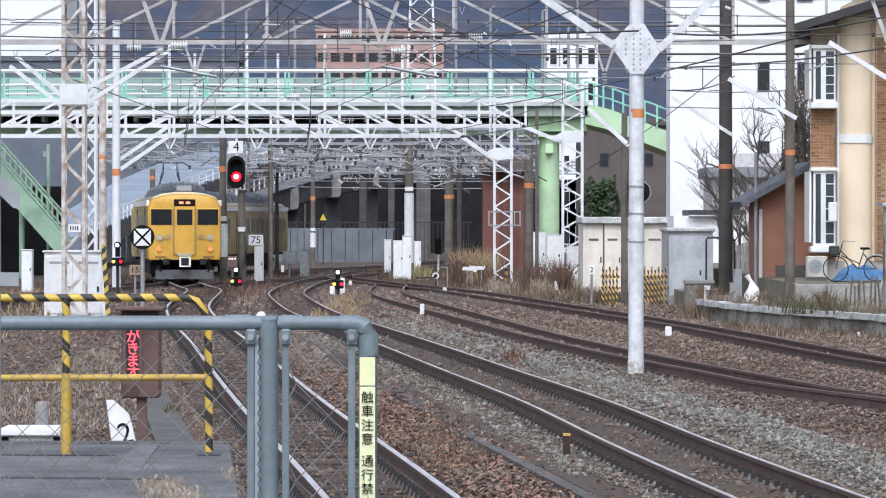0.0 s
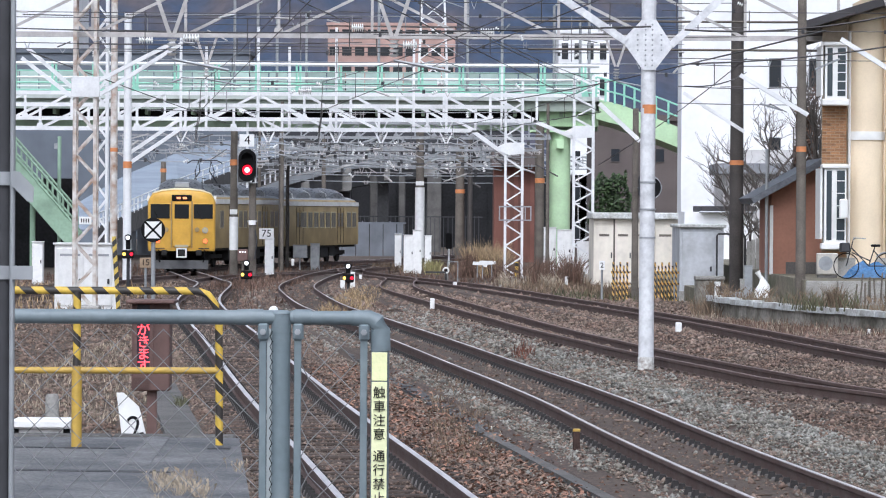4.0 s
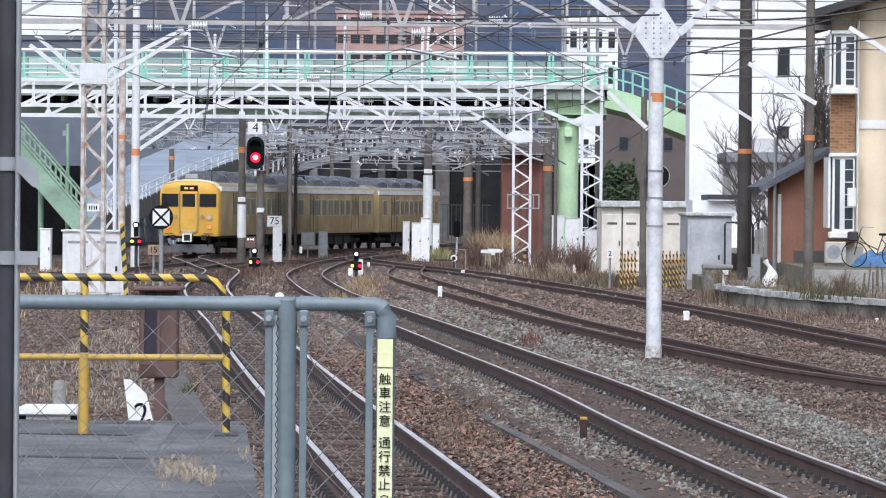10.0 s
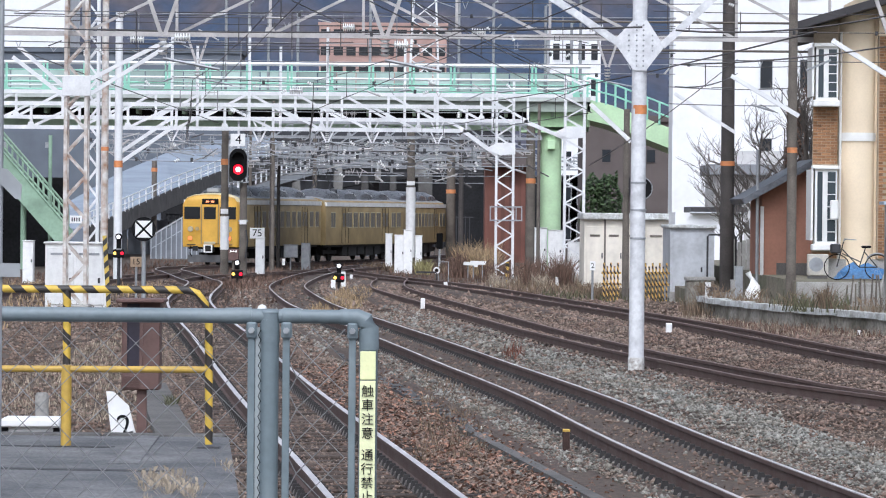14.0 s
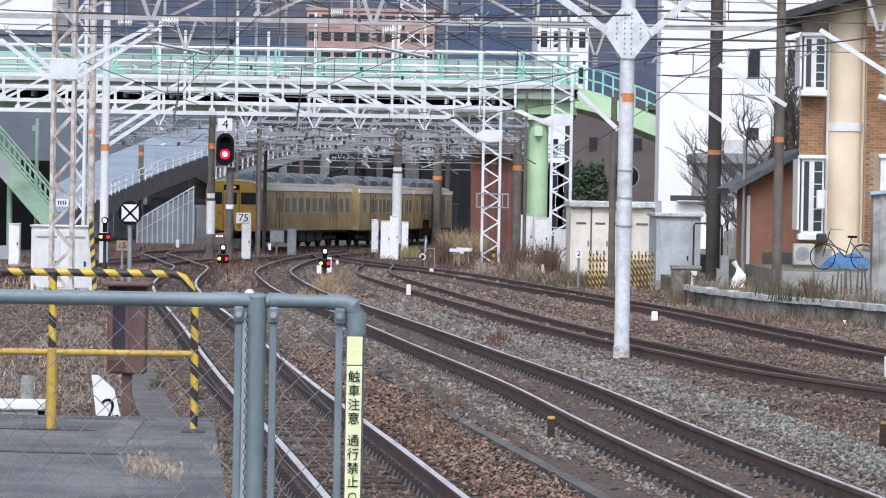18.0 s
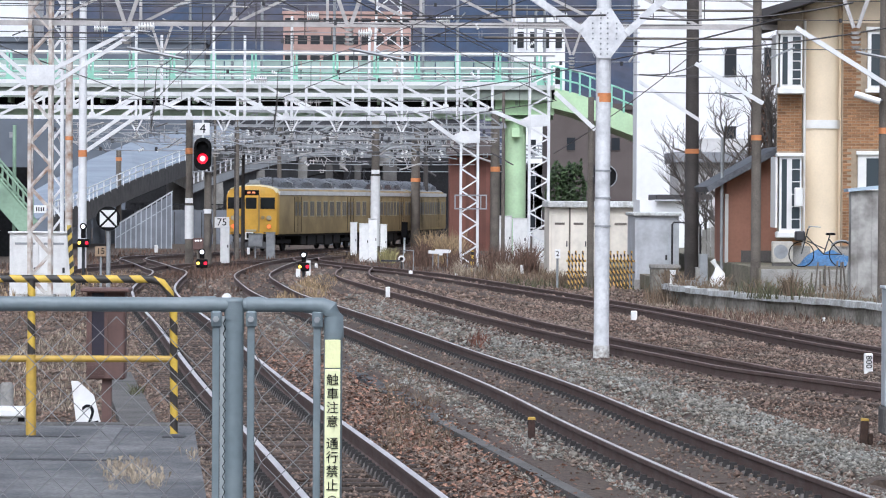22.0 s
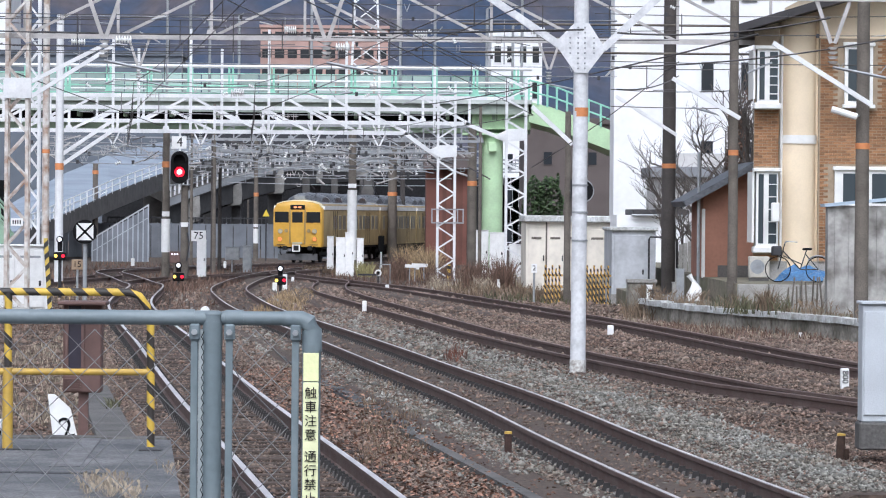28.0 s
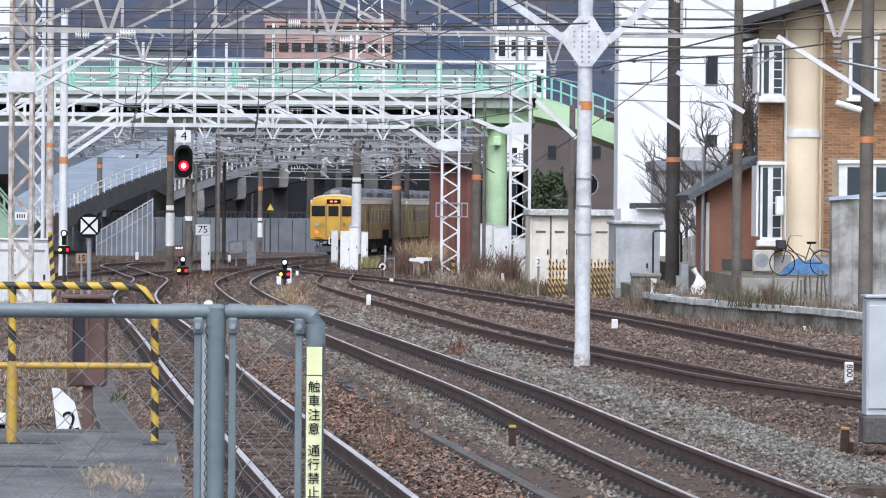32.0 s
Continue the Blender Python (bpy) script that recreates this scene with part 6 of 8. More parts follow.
for k, ch in enumerate("がきます"):
    w = words(ch, 0.125, M_LED, led_text, Matrix.Translation((dx(235.5) - dx(248), -0.008, dz(597 + k * 21.5))), name="led_character", extrude=0.001)
LED_ROWS = [(0.0, False), (1.2, False), (1.4, True), (1.9, True), (2.0, False), (3.5, False), (5.0, False), (5.3, True), (32.0, True)]



# a round drain in the retaining wall, timber props and a step in the garden
dp = thing("drain_pipe", "short rusty drain pipe in a garden retaining wall", "pipe", m=Matrix.Translation((8.95, 88.9, -0.02)))
part("pipe", Geo().tube([(0, -0.12, 0), (0, 0.7, 0)], 0.17, 18), M_POLE, dp, "rusty pipe wall", smooth=40)
# Black disc on the capped end stands for the unlit inside.
part("mouth", Geo().disc(0, -0.125, 0, 0.14, 0.004), M_BLACK, dp, "black disc for the unlit pipe mouth")
for k, (x, y, lean, h) in enumerate(((10.35, 93.4, 0.25, 0.9), (10.7, 93.3, -0.1, 1.0), (11.0, 93.3, 0.05, 0.95), (11.3, 93.2, 0.3, 0.85))):
    solid("timber_prop", Geo().tube([(x, y, 0.2), (x + lean, y + 0.1, 0.2 + h)], 0.035, 7), M_CONCRETE, "weathered timber prop in a garden", "timber", "timber props")

# ---- signals and boards along the tracks ----
def at(d):
    """Scale of the site plan at distance d: metres for each step of bearing and of height."""
    return d / 6900.0


def BX(p, d):
    return (p - 784) * at(d)


def BZ(p, d):
    return 2.41 + (384 - p) * at(d)


def GY(p, z=-0.24):
    return 6900 * (2.41 - z) / (p - 384)


sd = 157.0
sig = thing("colour_light_signal", "two-lamp railway signal showing red, plate 4 above", "signal", m=Matrix.Translation((BX(428, sd), sd, -0.26)))
part("post", Geo().tube([(0, 0, -0.2), (0, 0, 0.26 + BZ(335, sd))], [0.17, 0.14], 14), M_POLE, sig, "concrete signal post", smooth=40)
hx0, hz0 = BX(419, sd) - BX(428, sd), 0.26
def oval(x, z0, z1, r, n=10):
    pts = [(x + r * math.cos(a), z1 - r + r * math.sin(a)) for a in [math.pi * k / n for k in range(n + 1)]]
    return pts + [(x + r * math.cos(a), z0 + r + r * math.sin(a)) for a in [math.pi + math.pi * k / n for k in range(n + 1)]]
head = part("backboard", Geo().prism(oval(hx0, hz0 + BZ(334, sd), hz0 + BZ(276, sd), 15.5 * at(sd)), -0.35, -0.28), M_BLACK, sig, "black oval backboard")
for py, mat in ((313, M_RED_GLOW), (293, M_BLACK)):
    z = hz0 + BZ(py, sd)
    lens = part("lens", Geo().disc(hx0, -0.37, z, (9.0 if py == 313 else 7.5) * at(sd), 0.02), mat, head, "red lens" if py == 313 else "dark lens")
    if py == 313:
        part("lamp_core", Geo().disc(hx0, -0.385, z, 4.8 * at(sd), 0.01), M_HOT_RED, sig, "bright lamp core")
    g = Geo()
    ring = [[(hx0 + r * math.cos(a), y, z + r * math.sin(a)) for a in [math.radians(-10 + 200 * k / 12) for k in range(13)]] for r, y in ((11.6 * at(sd), -0.36), (11.6 * at(sd), -0.62), (11 * at(sd), -0.62), (11 * at(sd), -0.36))]
    part("hood", Geo().loft(ring, closed=False), M_BLACK, head)
plate = part("number_board", Geo().cbox(BX(405, sd) - BX(428, sd), BX(431, sd) - BX(428, sd), -0.33, -0.30, hz0 + BZ(272, sd), hz0 + BZ(250, sd), 0.005), M_WHITE, sig, "white board with a black 4")
words("4", 0.52, M_BLACK, plate, Matrix.Translation((hx0, -0.335, hz0 + BZ(261, sd))), name="digit")
part("bracket", Geo().box(hx0 - 0.04, hx0 + 0.04, -0.3, 0.0, hz0 + BZ(345, sd), hz0 + BZ(228, sd)), M_WHITE_STEEL, sig)
for a, b in (((402, 336), (435, 336)), ((402, 336), (402, 268)), ((435, 336), (435, 250)), ((402, 345), (402, 336))):
    part("cage_bar", Geo().tube([(BX(a[0], sd) - BX(428, sd), -0.25, hz0 + BZ(a[1], sd)), (BX(b[0], sd) - BX(428, sd), -0.25, hz0 + BZ(b[1], sd))], 0.022, 5), M_GREY_STEEL, sig, "thin steel cage bar")
part("strap", Geo().box(-0.19, 0.19, -0.19, 0.19, hz0 + BZ(405, sd), hz0 + BZ(402, sd)), M_GREY_STEEL, sig)
part("plate", Geo().box(-0.14, 0.14, -0.2, -0.18, hz0 + BZ(410, sd), hz0 + BZ(402, sd)), M_WHITE, sig, "small white plate")
part("cable", Geo().tube([(0.12, -0.2, hz0 + BZ(420, sd)), (0.2, -0.25, hz0 + BZ(440, sd)), (0.1, -0.2, hz0 + BZ(470, sd))], 0.03, 6), M_DARK_STEEL, sig)

xd = 98.0
xs_ = thing("stop_marker", "round black marker board with a white crossed square", "marker board", m=Matrix.Translation((BX(252.5, xd), xd, -0.26)))
part("post", Geo().tube([(0, 0, 0), (0, 0, 0.26 + BZ(440, xd))], 0.055, 12), M_GREY_STEEL, xs_, "grey pipe post", smooth=40)
zc = 0.26 + BZ(420, xd)
part("disc", Geo().disc(0, -0.09, zc, 21.5 * at(xd), 0.02, 32), M_BLACK, xs_, "black disc")
q = 15 * at(xd)
part("square", Geo().box(-q, q, -0.1, -0.092, zc - q, zc + q), M_WHITE, xs_, "white square")
for s in (-1, 1):
    part("cross_bar", Geo().beam((-q, -0.105, zc - s * q), (q, -0.105, zc + s * q), 0.006, 0.05), M_BLACK, xs_)


def dwarf_signal(px, y_lamp, y_top, d, label):
    t = thing("dwarf_signal", label, "signal", "low shunting signals", Matrix.Translation((BX(px, d), d, -0.26)))
    z, zt, k = 0.26 + BZ(y_lamp, d), 0.26 + BZ(y_top, d), at(d)
    part("post", Geo().tube([(0, 0.05, -0.15), (0, 0.05, z)], 0.05, 8), M_DARK_STEEL, t)
    c = part("case", Geo().cbox(-10 * k, 10 * k, -0.12, 0.15, z - 8 * k, z + 7 * k, 0.03), M_BLACK, t, "black lamp case")
    part("neck", Geo().box(-4 * k, 4 * k, -0.02, 0.1, z + 8 * k, zt), M_BLACK, t)
    part("top_ring", Geo().disc(0, -0.08, zt, 6 * k, 0.1), M_BLACK, t)
    for dx_, zz, mat, r in ((-6.5 * k, z, M_YELLOW_GLOW, 2.8), (6.5 * k, z, M_RED_GLOW, 3.0), (0, zt, M_WHITE_GLOW, 3.4)):
        part("lamp", Geo().disc(dx_, -0.14, zz, r * k, 0.02, 16), mat, c, "glowing round lamp")
    return t


dwarf_signal(208, 463, 434, 118, "low black shunting signal with yellow, red and white lamps")
dwarf_signal(418, 498, 478, GY(516), "low black shunting signal between two tracks")
dwarf_signal(598, 503, 482, GY(520), "low black shunting signal beside a curved track")
for px, y0, y1, d in ((588, 507, 519, 133), (606, 492, 506, 136)):
    solid("white_stake", Geo().cbox(BX(px - 4, d), BX(px + 4, d), d, d + 0.08, -0.4, BZ(y0, d), 0.01), M_WHITE, "short white stake beside a shunting signal", "stake", "white stakes")


def text_board(name, text, label, x0, x1, y0, y1, d, mat=M_WHITE, ink=M_BLACK, size=0.7, foot=-0.42):
    t = thing(name, label, "sign", m=Matrix.Translation((BX((x0 + x1) / 2, d), d, 0)))
    w, z0, z1 = (x1 - x0) / 2 * at(d), BZ(y1, d), BZ(y0, d)
    part("board", Geo().cbox(-w, w, -0.03, 0.0, z0, z1, 0.006), mat, t)
    part("post", Geo().tube([(0, 0.04, foot), (0, 0.04, z1)], 0.035, 8), M_GREY_STEEL, t)
    if text:
        words(text, (z1 - z0) * size, ink, t, Matrix.Translation((0, -0.034, (z0 + z1) / 2)), name="lettering")
    return t


text_board("speed_board", "75", "white speed board with black figures 75", 440, 466, 416, 435, 160, size=0.95)
text_board("speed_board", "15", "faded brown speed board with figures 15", 229, 249, 469, 487, 112, mat=material("faded_tan_board", (0.32, 0.23, 0.15), 0.7, vary=0.3, scale=8), size=0.85)
text_board("small_sign", "2", "small white sign with a figure 2 beside hazard boards", 1042, 1052, 470, 486, 118, size=0.8)


def cabinet(label, x0, x1, y0, y1, d, mat=M_WHITE, depth=0.5, plinth=0.0, z0=None, handle=True):
    zb = BZ(y1, d) if z0 is None else z0 + dip(d) * (z0 == -0.26)
    t = thing("equipment_cabinet", label, "cabinet", "trackside cabinets", Matrix.Translation((BX((x0 + x1) / 2, d), d, zb)))
    w, h = (x1 - x0) / 2 * at(d), BZ(y0, d) - zb
    part("body", Geo().cbox(-w, w, 0, depth, plinth, h, 0.015), mat, t)
    part("door", Geo().cbox(-w * 0.9, w * 0.9, -0.02, 0.0, plinth + h * 0.05, h * 0.95, 0.006), mat, t, "flush door")
    part("roof", Geo().cbox(-w - 0.02, w + 0.02, -0.04, depth + 0.02, h, h + 0.03, 0.006), mat, t)
    if handle:
        part("handle", Geo().cbox(w * 0.55, w * 0.75, -0.05, -0.018, h * 0.5, h * 0.5 + 0.12, 0.006), M_DARK_STEEL, t)
    if plinth:
        part("plinth", Geo().cbox(-w - 0.03, w + 0.06, -0.04, depth, 0, plinth, 0.02), M_CONCRETE_DARK, t, "dark concrete plinth")
    return t


cabinet("white cabinet below a speed board", 450, 466, 434, 492, 160, z0=-0.26)
cabinet("white cabinet at the foot of a pole", 680, 692, 425, 466, 192, z0=-0.26)
cabinet("white cabinet at the foot of a pole", 696, 714, 427, 472, 186, z0=-0.26)
cabinet("white cabinet fixed to a pole", 712, 728, 418, 444, 183, z0=-0.26)
cabinet("white cabinet among yellow weeds", 733, 745, 428, 473, 186, z0=-0.26)
cabinet("pale cabinet at the foot of a lattice mast", 1003, 1027, 437, 500, GY(500) - 1.0, z0=-0.26)
cabinet("white cabinet in front of a green pillar", 944, 966, 412, 440, 187.5, z0=-0.26)
cabinet("white cabinet in front of a green pillar", 968, 994, 416, 444, 186.5, z0=-0.26)
cabinet("tall white cabinet beside a fence", 38, 57, 443, 513, GY(513), z0=-0.26)
M_PALE_CABINET = material("pale_blue_grey_cabinet", (0.52, 0.555, 0.59), 0.5, vary=0.15, scale=2)
cabinet("large white cabinet with a lock on a dark plinth", 1630, 1694, 537, 796, 42.0, M_PALE_CABINET, depth=0.4, plinth=0.30, z0=BZ(796, 42.0))
cabinet("small grey box sign on a post", 500, 525, 446, 468, 196, M_GREY_STEEL, z0=BZ(468, 196), handle=False)
cabinet("small grey box on a post", 531, 547, 443, 470, 196, M_GREY_STEEL, z0=-0.26, handle=False)
solid("box_leg", Geo().tube([(BX(512, 196), 196.2, -0.6), (BX(512, 196), 196.2, BZ(467, 196))], 0.04, 6), M_GREY_STEEL, "thin leg under a grey box", "leg")

# the relay hut behind the lattice mast
hd = LD + 2.2
hut = thing("relay_hut", "white steel relay hut with two doors", "hut", m=Matrix.Translation((BX(78, hd), hd, -0.26)))
hw, hh = 108 * at(hd), BZ(447, hd) + 0.26
part("body", Geo().prism([(0, 0), (hw + 0.05, 0), (hw - 0.12, hh), (0, hh)], 0, 1.2), M_WHITE, hut, "white sheet steel body")
part("roof", Geo().cbox(-0.04, hw - 0.06, -0.06, 1.26, hh, hh + 0.05, 0.01), M_WHITE, hut)
for a, b in ((0.04, 0.47), (0.51, 0.94)):
    dr = part("door", Geo().cbox(hw * a, hw * b, -0.025, 0, 0.12, hh - 0.1, 0.008), M_WHITE, hut, "white door")
    part("handle", Geo().cbox(hw * b - 0.12, hw * b - 0.06, -0.05, -0.02, hh * 0.4, hh * 0.4 + 0.14, 0.008), M_DARK_STEEL, dr)
    part("vent", Geo().box(hw * a + 0.08, hw * b - 0.08, -0.035, -0.02, hh - 0.3, hh - 0.24), M_GREY_STEEL, dr)
hz_board = thing("hazard_post", "leaning black and yellow striped guard post", "post", m=Matrix.Translation((BX(192, 98), 98, -0.26)))
part("board", Geo().beam((0, 0, 0), (-0.13, 0, 0.26 + BZ(432, 98)), 0.11, 0.05), striped("guard_stripes", (0.55, 0.40, 0.08), (0.03, 0.03, 0.03), 0.3, slant=-1.0), hz_board)
plate = thing("mast_plate", "small white number plate strapped to a lattice mast", "plate", m=Matrix.Translation((BX(134, LD), LD - 0.34, BZ(404, LD))))
part("plate", Geo().cbox(-0.16, 0.16, -0.01, 0.01, -0.10, 0.10, 0.004), M_WHITE, plate)
for k in range(4):
    part("bar", Geo().box(-0.11 + k * 0.06, -0.08 + k * 0.06, -0.014, -0.009, -0.05, 0.05), M_BLACK, plate)

# ---- markers near the platform ----
md = 32.0
mk = thing("car_stop_marker", "white pointed car-stop board with a black figure 2", "marker board", m=Matrix.Translation((BX(214, md), md, 0)))
part("board", Geo().prism([(BX(x, md) - BX(214, md), BZ(y, md)) for x, y in ((188, 708), (200, 708), (228, 733), (245, 800), (243, 860), (205, 860), (197, 780))], -0.015, 0.015), M_WHITE, mk)
part("post", Geo().box(-0.03, 0.03, 0.015, 0.06, -0.3, BZ(745, md)), M_GREY_STEEL, mk)
words("2", 0.25, M_BLACK, mk, Matrix.Translation((BX(222, md) - BX(214, md), -0.018, BZ(769, md))) @ pose(0, 0, 0, 0, -14, 0), name="digit", extrude=0.002)
wb = thing("white_trough_box", "low white box with black corners beyond the platform", "box", m=Matrix.Translation((BX(54, 31), 31, -0.3)))
part("body", Geo().cbox(BX(6, 31) - BX(54, 31), BX(104, 31) - BX(54, 31), 0, 0.35, 0, 0.3 + BZ(772, 31), 0.015), M_WHITE, wb)
part("lid", Geo().cbox(BX(2, 31) - BX(54, 31), BX(107, 31) - BX(54, 31), -0.06, 0.4, 0.3 + BZ(772, 31), 0.3 + BZ(757, 31), 0.012), M_WHITE, wb, "white lid")
for p in (9, 100):
    part("corner", Geo().box(BX(p - 6, 31) - BX(54, 31), BX(p + 6, 31) - BX(54, 31), -0.01, 0.0, 0, 0.3 + BZ(773, 31)), M_BLACK, wb, "black corner")


def stake(px, foot, top, w, mat, label, cap=None, z=-0.24, lean=0.0):
    d = GY(foot, z)
    t = thing("marker_stake", label, "stake", "small stakes between tracks", Matrix.Translation((BX(px, d), d, z - 0.05)) @ Matrix.Rotation(lean, 4, "Y"))
    h, r = BZ(top, d) - z + 0.05, w * at(d) / 2
    part("shaft", Geo().cbox(-r, r, -r, r, 0, h, r * 0.25), mat, t)
    if cap:
        part("cap", Geo().cbox(-r * 1.02, r * 1.02, -r * 1.02, r * 1.02, h - 0.03, h + 0.005, r * 0.2), cap, t, "painted top")
    return t


M_RUST = material("rusty_stub", (0.06, 0.035, 0.025), 0.85, vary=0.5, scale=14)
WS = "short white concrete stake between the tracks"
for px, foot, top, w in ((747, 567, 538, 8), (1183, 608, 578, 11), (787, 523, 509, 7), (985, 511, 498, 7), (762, 574, 567, 5), (813, 527, 521, 5), (715, 558, 551, 5), (1091, 577, 567, 6), (1520, 598, 588, 6), (868, 518, 513, 4), (620, 505, 497, 5), (500, 480, 470, 5), (337, 478, 466, 6), (1256, 510, 494, 8)):
    stake(px, foot, top, w, M_WHITE, WS)
stake(1003, 806, 768, 13, material("dark_rust", (0.055, 0.03, 0.024), 0.9, vary=0.4, scale=12, bump=0.3), "rusty rail stub with a yellow top", M_BARRIER_YELLOW, z=-0.16)
stake(1591, 814, 767, 14, M_RUST, "rusty rail stub with a yellow top", M_BARRIER_YELLOW, lean=0.05)
stake(1604, 814, 793, 8, M_RUST, "small rusty stub beside a taller one")
t8 = stake(1599, 690, 651, 15, M_WHITE, "white distance stake with the figures 800", z=-0.17)
words("800", 0.13, M_BLACK, t8, Matrix.Translation((0, -0.068, 0.25)) @ pose(0, 0, 0, 0, 90, 0), name="digits")

# hazard boards in front of the sheds
M_CHECK = striped("hazard_checks", (0.58, 0.36, 0.09), (0.04, 0.03, 0.03), 0.19, slant=1.7)
hb_ = thing("hazard_screen", "row of black and yellow hazard stakes with cross bars", "barrier")
for px0, n in ((1067, 5), (1141, 7)):
    for k in range(n):
        px = px0 + k * 6.2
        part("hazard_stake", Geo().box(BX(px - 1.6, 118), BX(px + 1.6, 118), 118, 118.05, -0.34, BZ(472 + (k % 2) * 6, 118)), M_CHECK, hb_, "striped stake")
    for y in (488, 508):
        part("cross_bar", Geo().box(BX(px0 - 4, 118), BX(px0 + n * 6.2, 118), 118.05, 118.1, BZ(y + 4, 118), BZ(y, 118)), M_CHECK, hb_, "striped cross bar")

# ---- the cable trough and its slabs ----
tr = thing("cable_trough", "pale concrete cable trough with dark cover slabs", "cable trough")
line = [(2.35, 26), (1.72, 32.4), (0.55, 44), (-0.45, 54), (-1.3, 63), (-2.2, 74)]
row = smooth_path(line, 0.5)
M_SLAB = material("dark_cover_slab", (0.085, 0.085, 0.088), 0.9, vary=0.4, scale=3, fine=20, bump=0.3, per_object=0.25)
for i, (p, q) in enumerate(zip(row, row[1:])):
    d = (q - p).normalized()
    s = Vector((d.y, -d.x, 0))
    if random.random() < 0.8:
        zt = -0.215 + random.uniform(-0.012, 0.012)
        part("cover_slab", Geo().slab([(v.x, v.y) for v in (p + s * 0.08, p + s * 0.46, q + s * 0.46 - d * 0.015, q + s * 0.08 - d * 0.015)], -0.3, zt), M_SLAB, tr)
    if i % 2 == 0 and i + 2 < len(row) and p.y < 46:
        r = row[i + 2]
        part("kerb", Geo().slab([(v.x, v.y) for v in (p - s * 0.07, p + s * 0.06, r + s * 0.06 - d * 0.012, r - s * 0.07 - d * 0.012)], -0.3, -0.175), M_CONCRETE_DARK, tr, "pale concrete kerb")
wk = thing("walkway", "old concrete walkway slabs beside the platform track", "walkway")
row = smooth_path([(-2.4, 37), (-3.1, 45), (-4.35, 58)], 1.0)
for p, q in zip(row, row[1:]):
    d = (q - p).normalized()
    s = Vector((d.y, -d.x, 0))
    part("slab", Geo().slab([(v.x, v.y) for v in (p - s * 0.22, p + s * 0.22, q + s * 0.22 - d * 0.02, q - s * 0.22 - d * 0.02)], -0.3, -0.17), M_CONCRETE_DARK, wk)

# ---- garden things ----
bd = 96.0
bike = thing("bicycle", "old dark bicycle leaning beside a blue tarpaulin", "bicycle", m=Matrix.Translation((BX(1515, bd), bd, 0.80)))
def hoop(x, z, R, r, n=20):
    return Geo().tube([(x + R * math.cos(k * math.tau / n), 0, z + R * math.sin(k * math.tau / n)) for k in range(n + 1)], r, 5, caps=False)
for s in (-0.50, 0.50):
    w = part("wheel", hoop(s, 0.33, 0.31, 0.014), M_BLACK, bike, "black tyre")
    g = Geo()
    for k in range(12):
        g.tube([(s, 0, 0.33), (s + 0.3 * math.cos(k * math.tau / 12), 0, 0.33 + 0.3 * math.sin(k * math.tau / 12))], 0.003, 3)
    part("spokes", g, M_GREY_STEEL, w)
fr = Geo()
for a, b in (((-0.5, 0.33), (-0.34, 0.95)), ((-0.38, 0.78), (0.05, 0.33)), ((0.05, 0.33), (0.20, 0.80)), ((0.05, 0.33), (0.5, 0.33)), ((0.5, 0.33), (0.18, 0.70)), ((-0.37, 0.66), (0.1, 0.45))):
    fr.tube([(a[0], 0, a[1]), (b[0], 0, b[1])], 0.016, 6)
part("frame", fr, M_DARK_STEEL, bike, "dark frame")
part("saddle", Geo().cbox(0.10, 0.34, -0.08, 0.08, 0.80, 0.86, 0.025), M_BLACK, bike)
part("handlebar", Geo().tube([(-0.05, -0.25, 1.0), (-0.3, -0.2, 1.02), (-0.34, 0, 0.96), (-0.3, 0.2, 1.02), (-0.05, 0.25, 1.0)], 0.013, 6), M_GREY_STEEL, bike)
part("basket", Geo().cbox(-0.66, -0.42, -0.16, 0.16, 0.66, 0.90, 0.03), M_DARK_STEEL, bike, "wire basket")
part("mudguard", Geo().tube([(0.5 + 0.34 * math.cos(a), 0, 0.33 + 0.34 * math.sin(a)) for a in [math.radians(20 + 12 * k) for k in range(11)]], 0.02, 4), M_GREY_STEEL, bike)
g = Geo()
nn = 12
for j in range(nn + 1):
    for i in range(nn + 1):
        u, v = i / nn, j / nn
        e = math.sin(math.pi * u) * math.sin(math.pi * v)
        g.v.append((-0.75 + 1.5 * u, -0.4 + 0.8 * v, 0.04 + 0.42 * e ** 0.6 * (0.8 + 0.5 * noise.noise((u * 5, v * 5, 3)))))
g.f = [(j * (nn + 1) + i, j * (nn + 1) + i + 1, (j + 1) * (nn + 1) + i + 1, (j + 1) * (nn + 1) + i) for j in range(nn) for i in range(nn)]
solid("tarpaulin", g, material("blue_tarpaulin", (0.05, 0.16, 0.34), 0.5, vary=0.4, scale=6, fine=18, bump=0.4), "crumpled blue tarpaulin over garden things", "tarpaulin").matrix_basis = Matrix.Translation((BX(1527, 97), 97, 0.79))
M_PALE_CASE = material("weathered_pale_case", (0.52, 0.49, 0.43), 0.6, vary=0.35, scale=4, fine=20, stains=0.6)
ac = thing("air_conditioner", "pale outdoor air conditioner unit by the house wall", "air conditioner", m=Matrix.Translation((BX(1446, 98), 98, 0.80)))
part("case", Geo().cbox(-0.26, 0.26, 0, 0.3, 0.08, 0.62, 0.02), M_PALE_CASE, ac, "pale weathered case")
part("stand", Geo().box(-0.24, 0.24, 0.02, 0.28, 0, 0.08), M_CONCRETE_DARK, ac)
part("fan_grille", Geo().disc(-0.05, -0.012, 0.36, 0.18, 0.012), M_GREY_STEEL, ac)
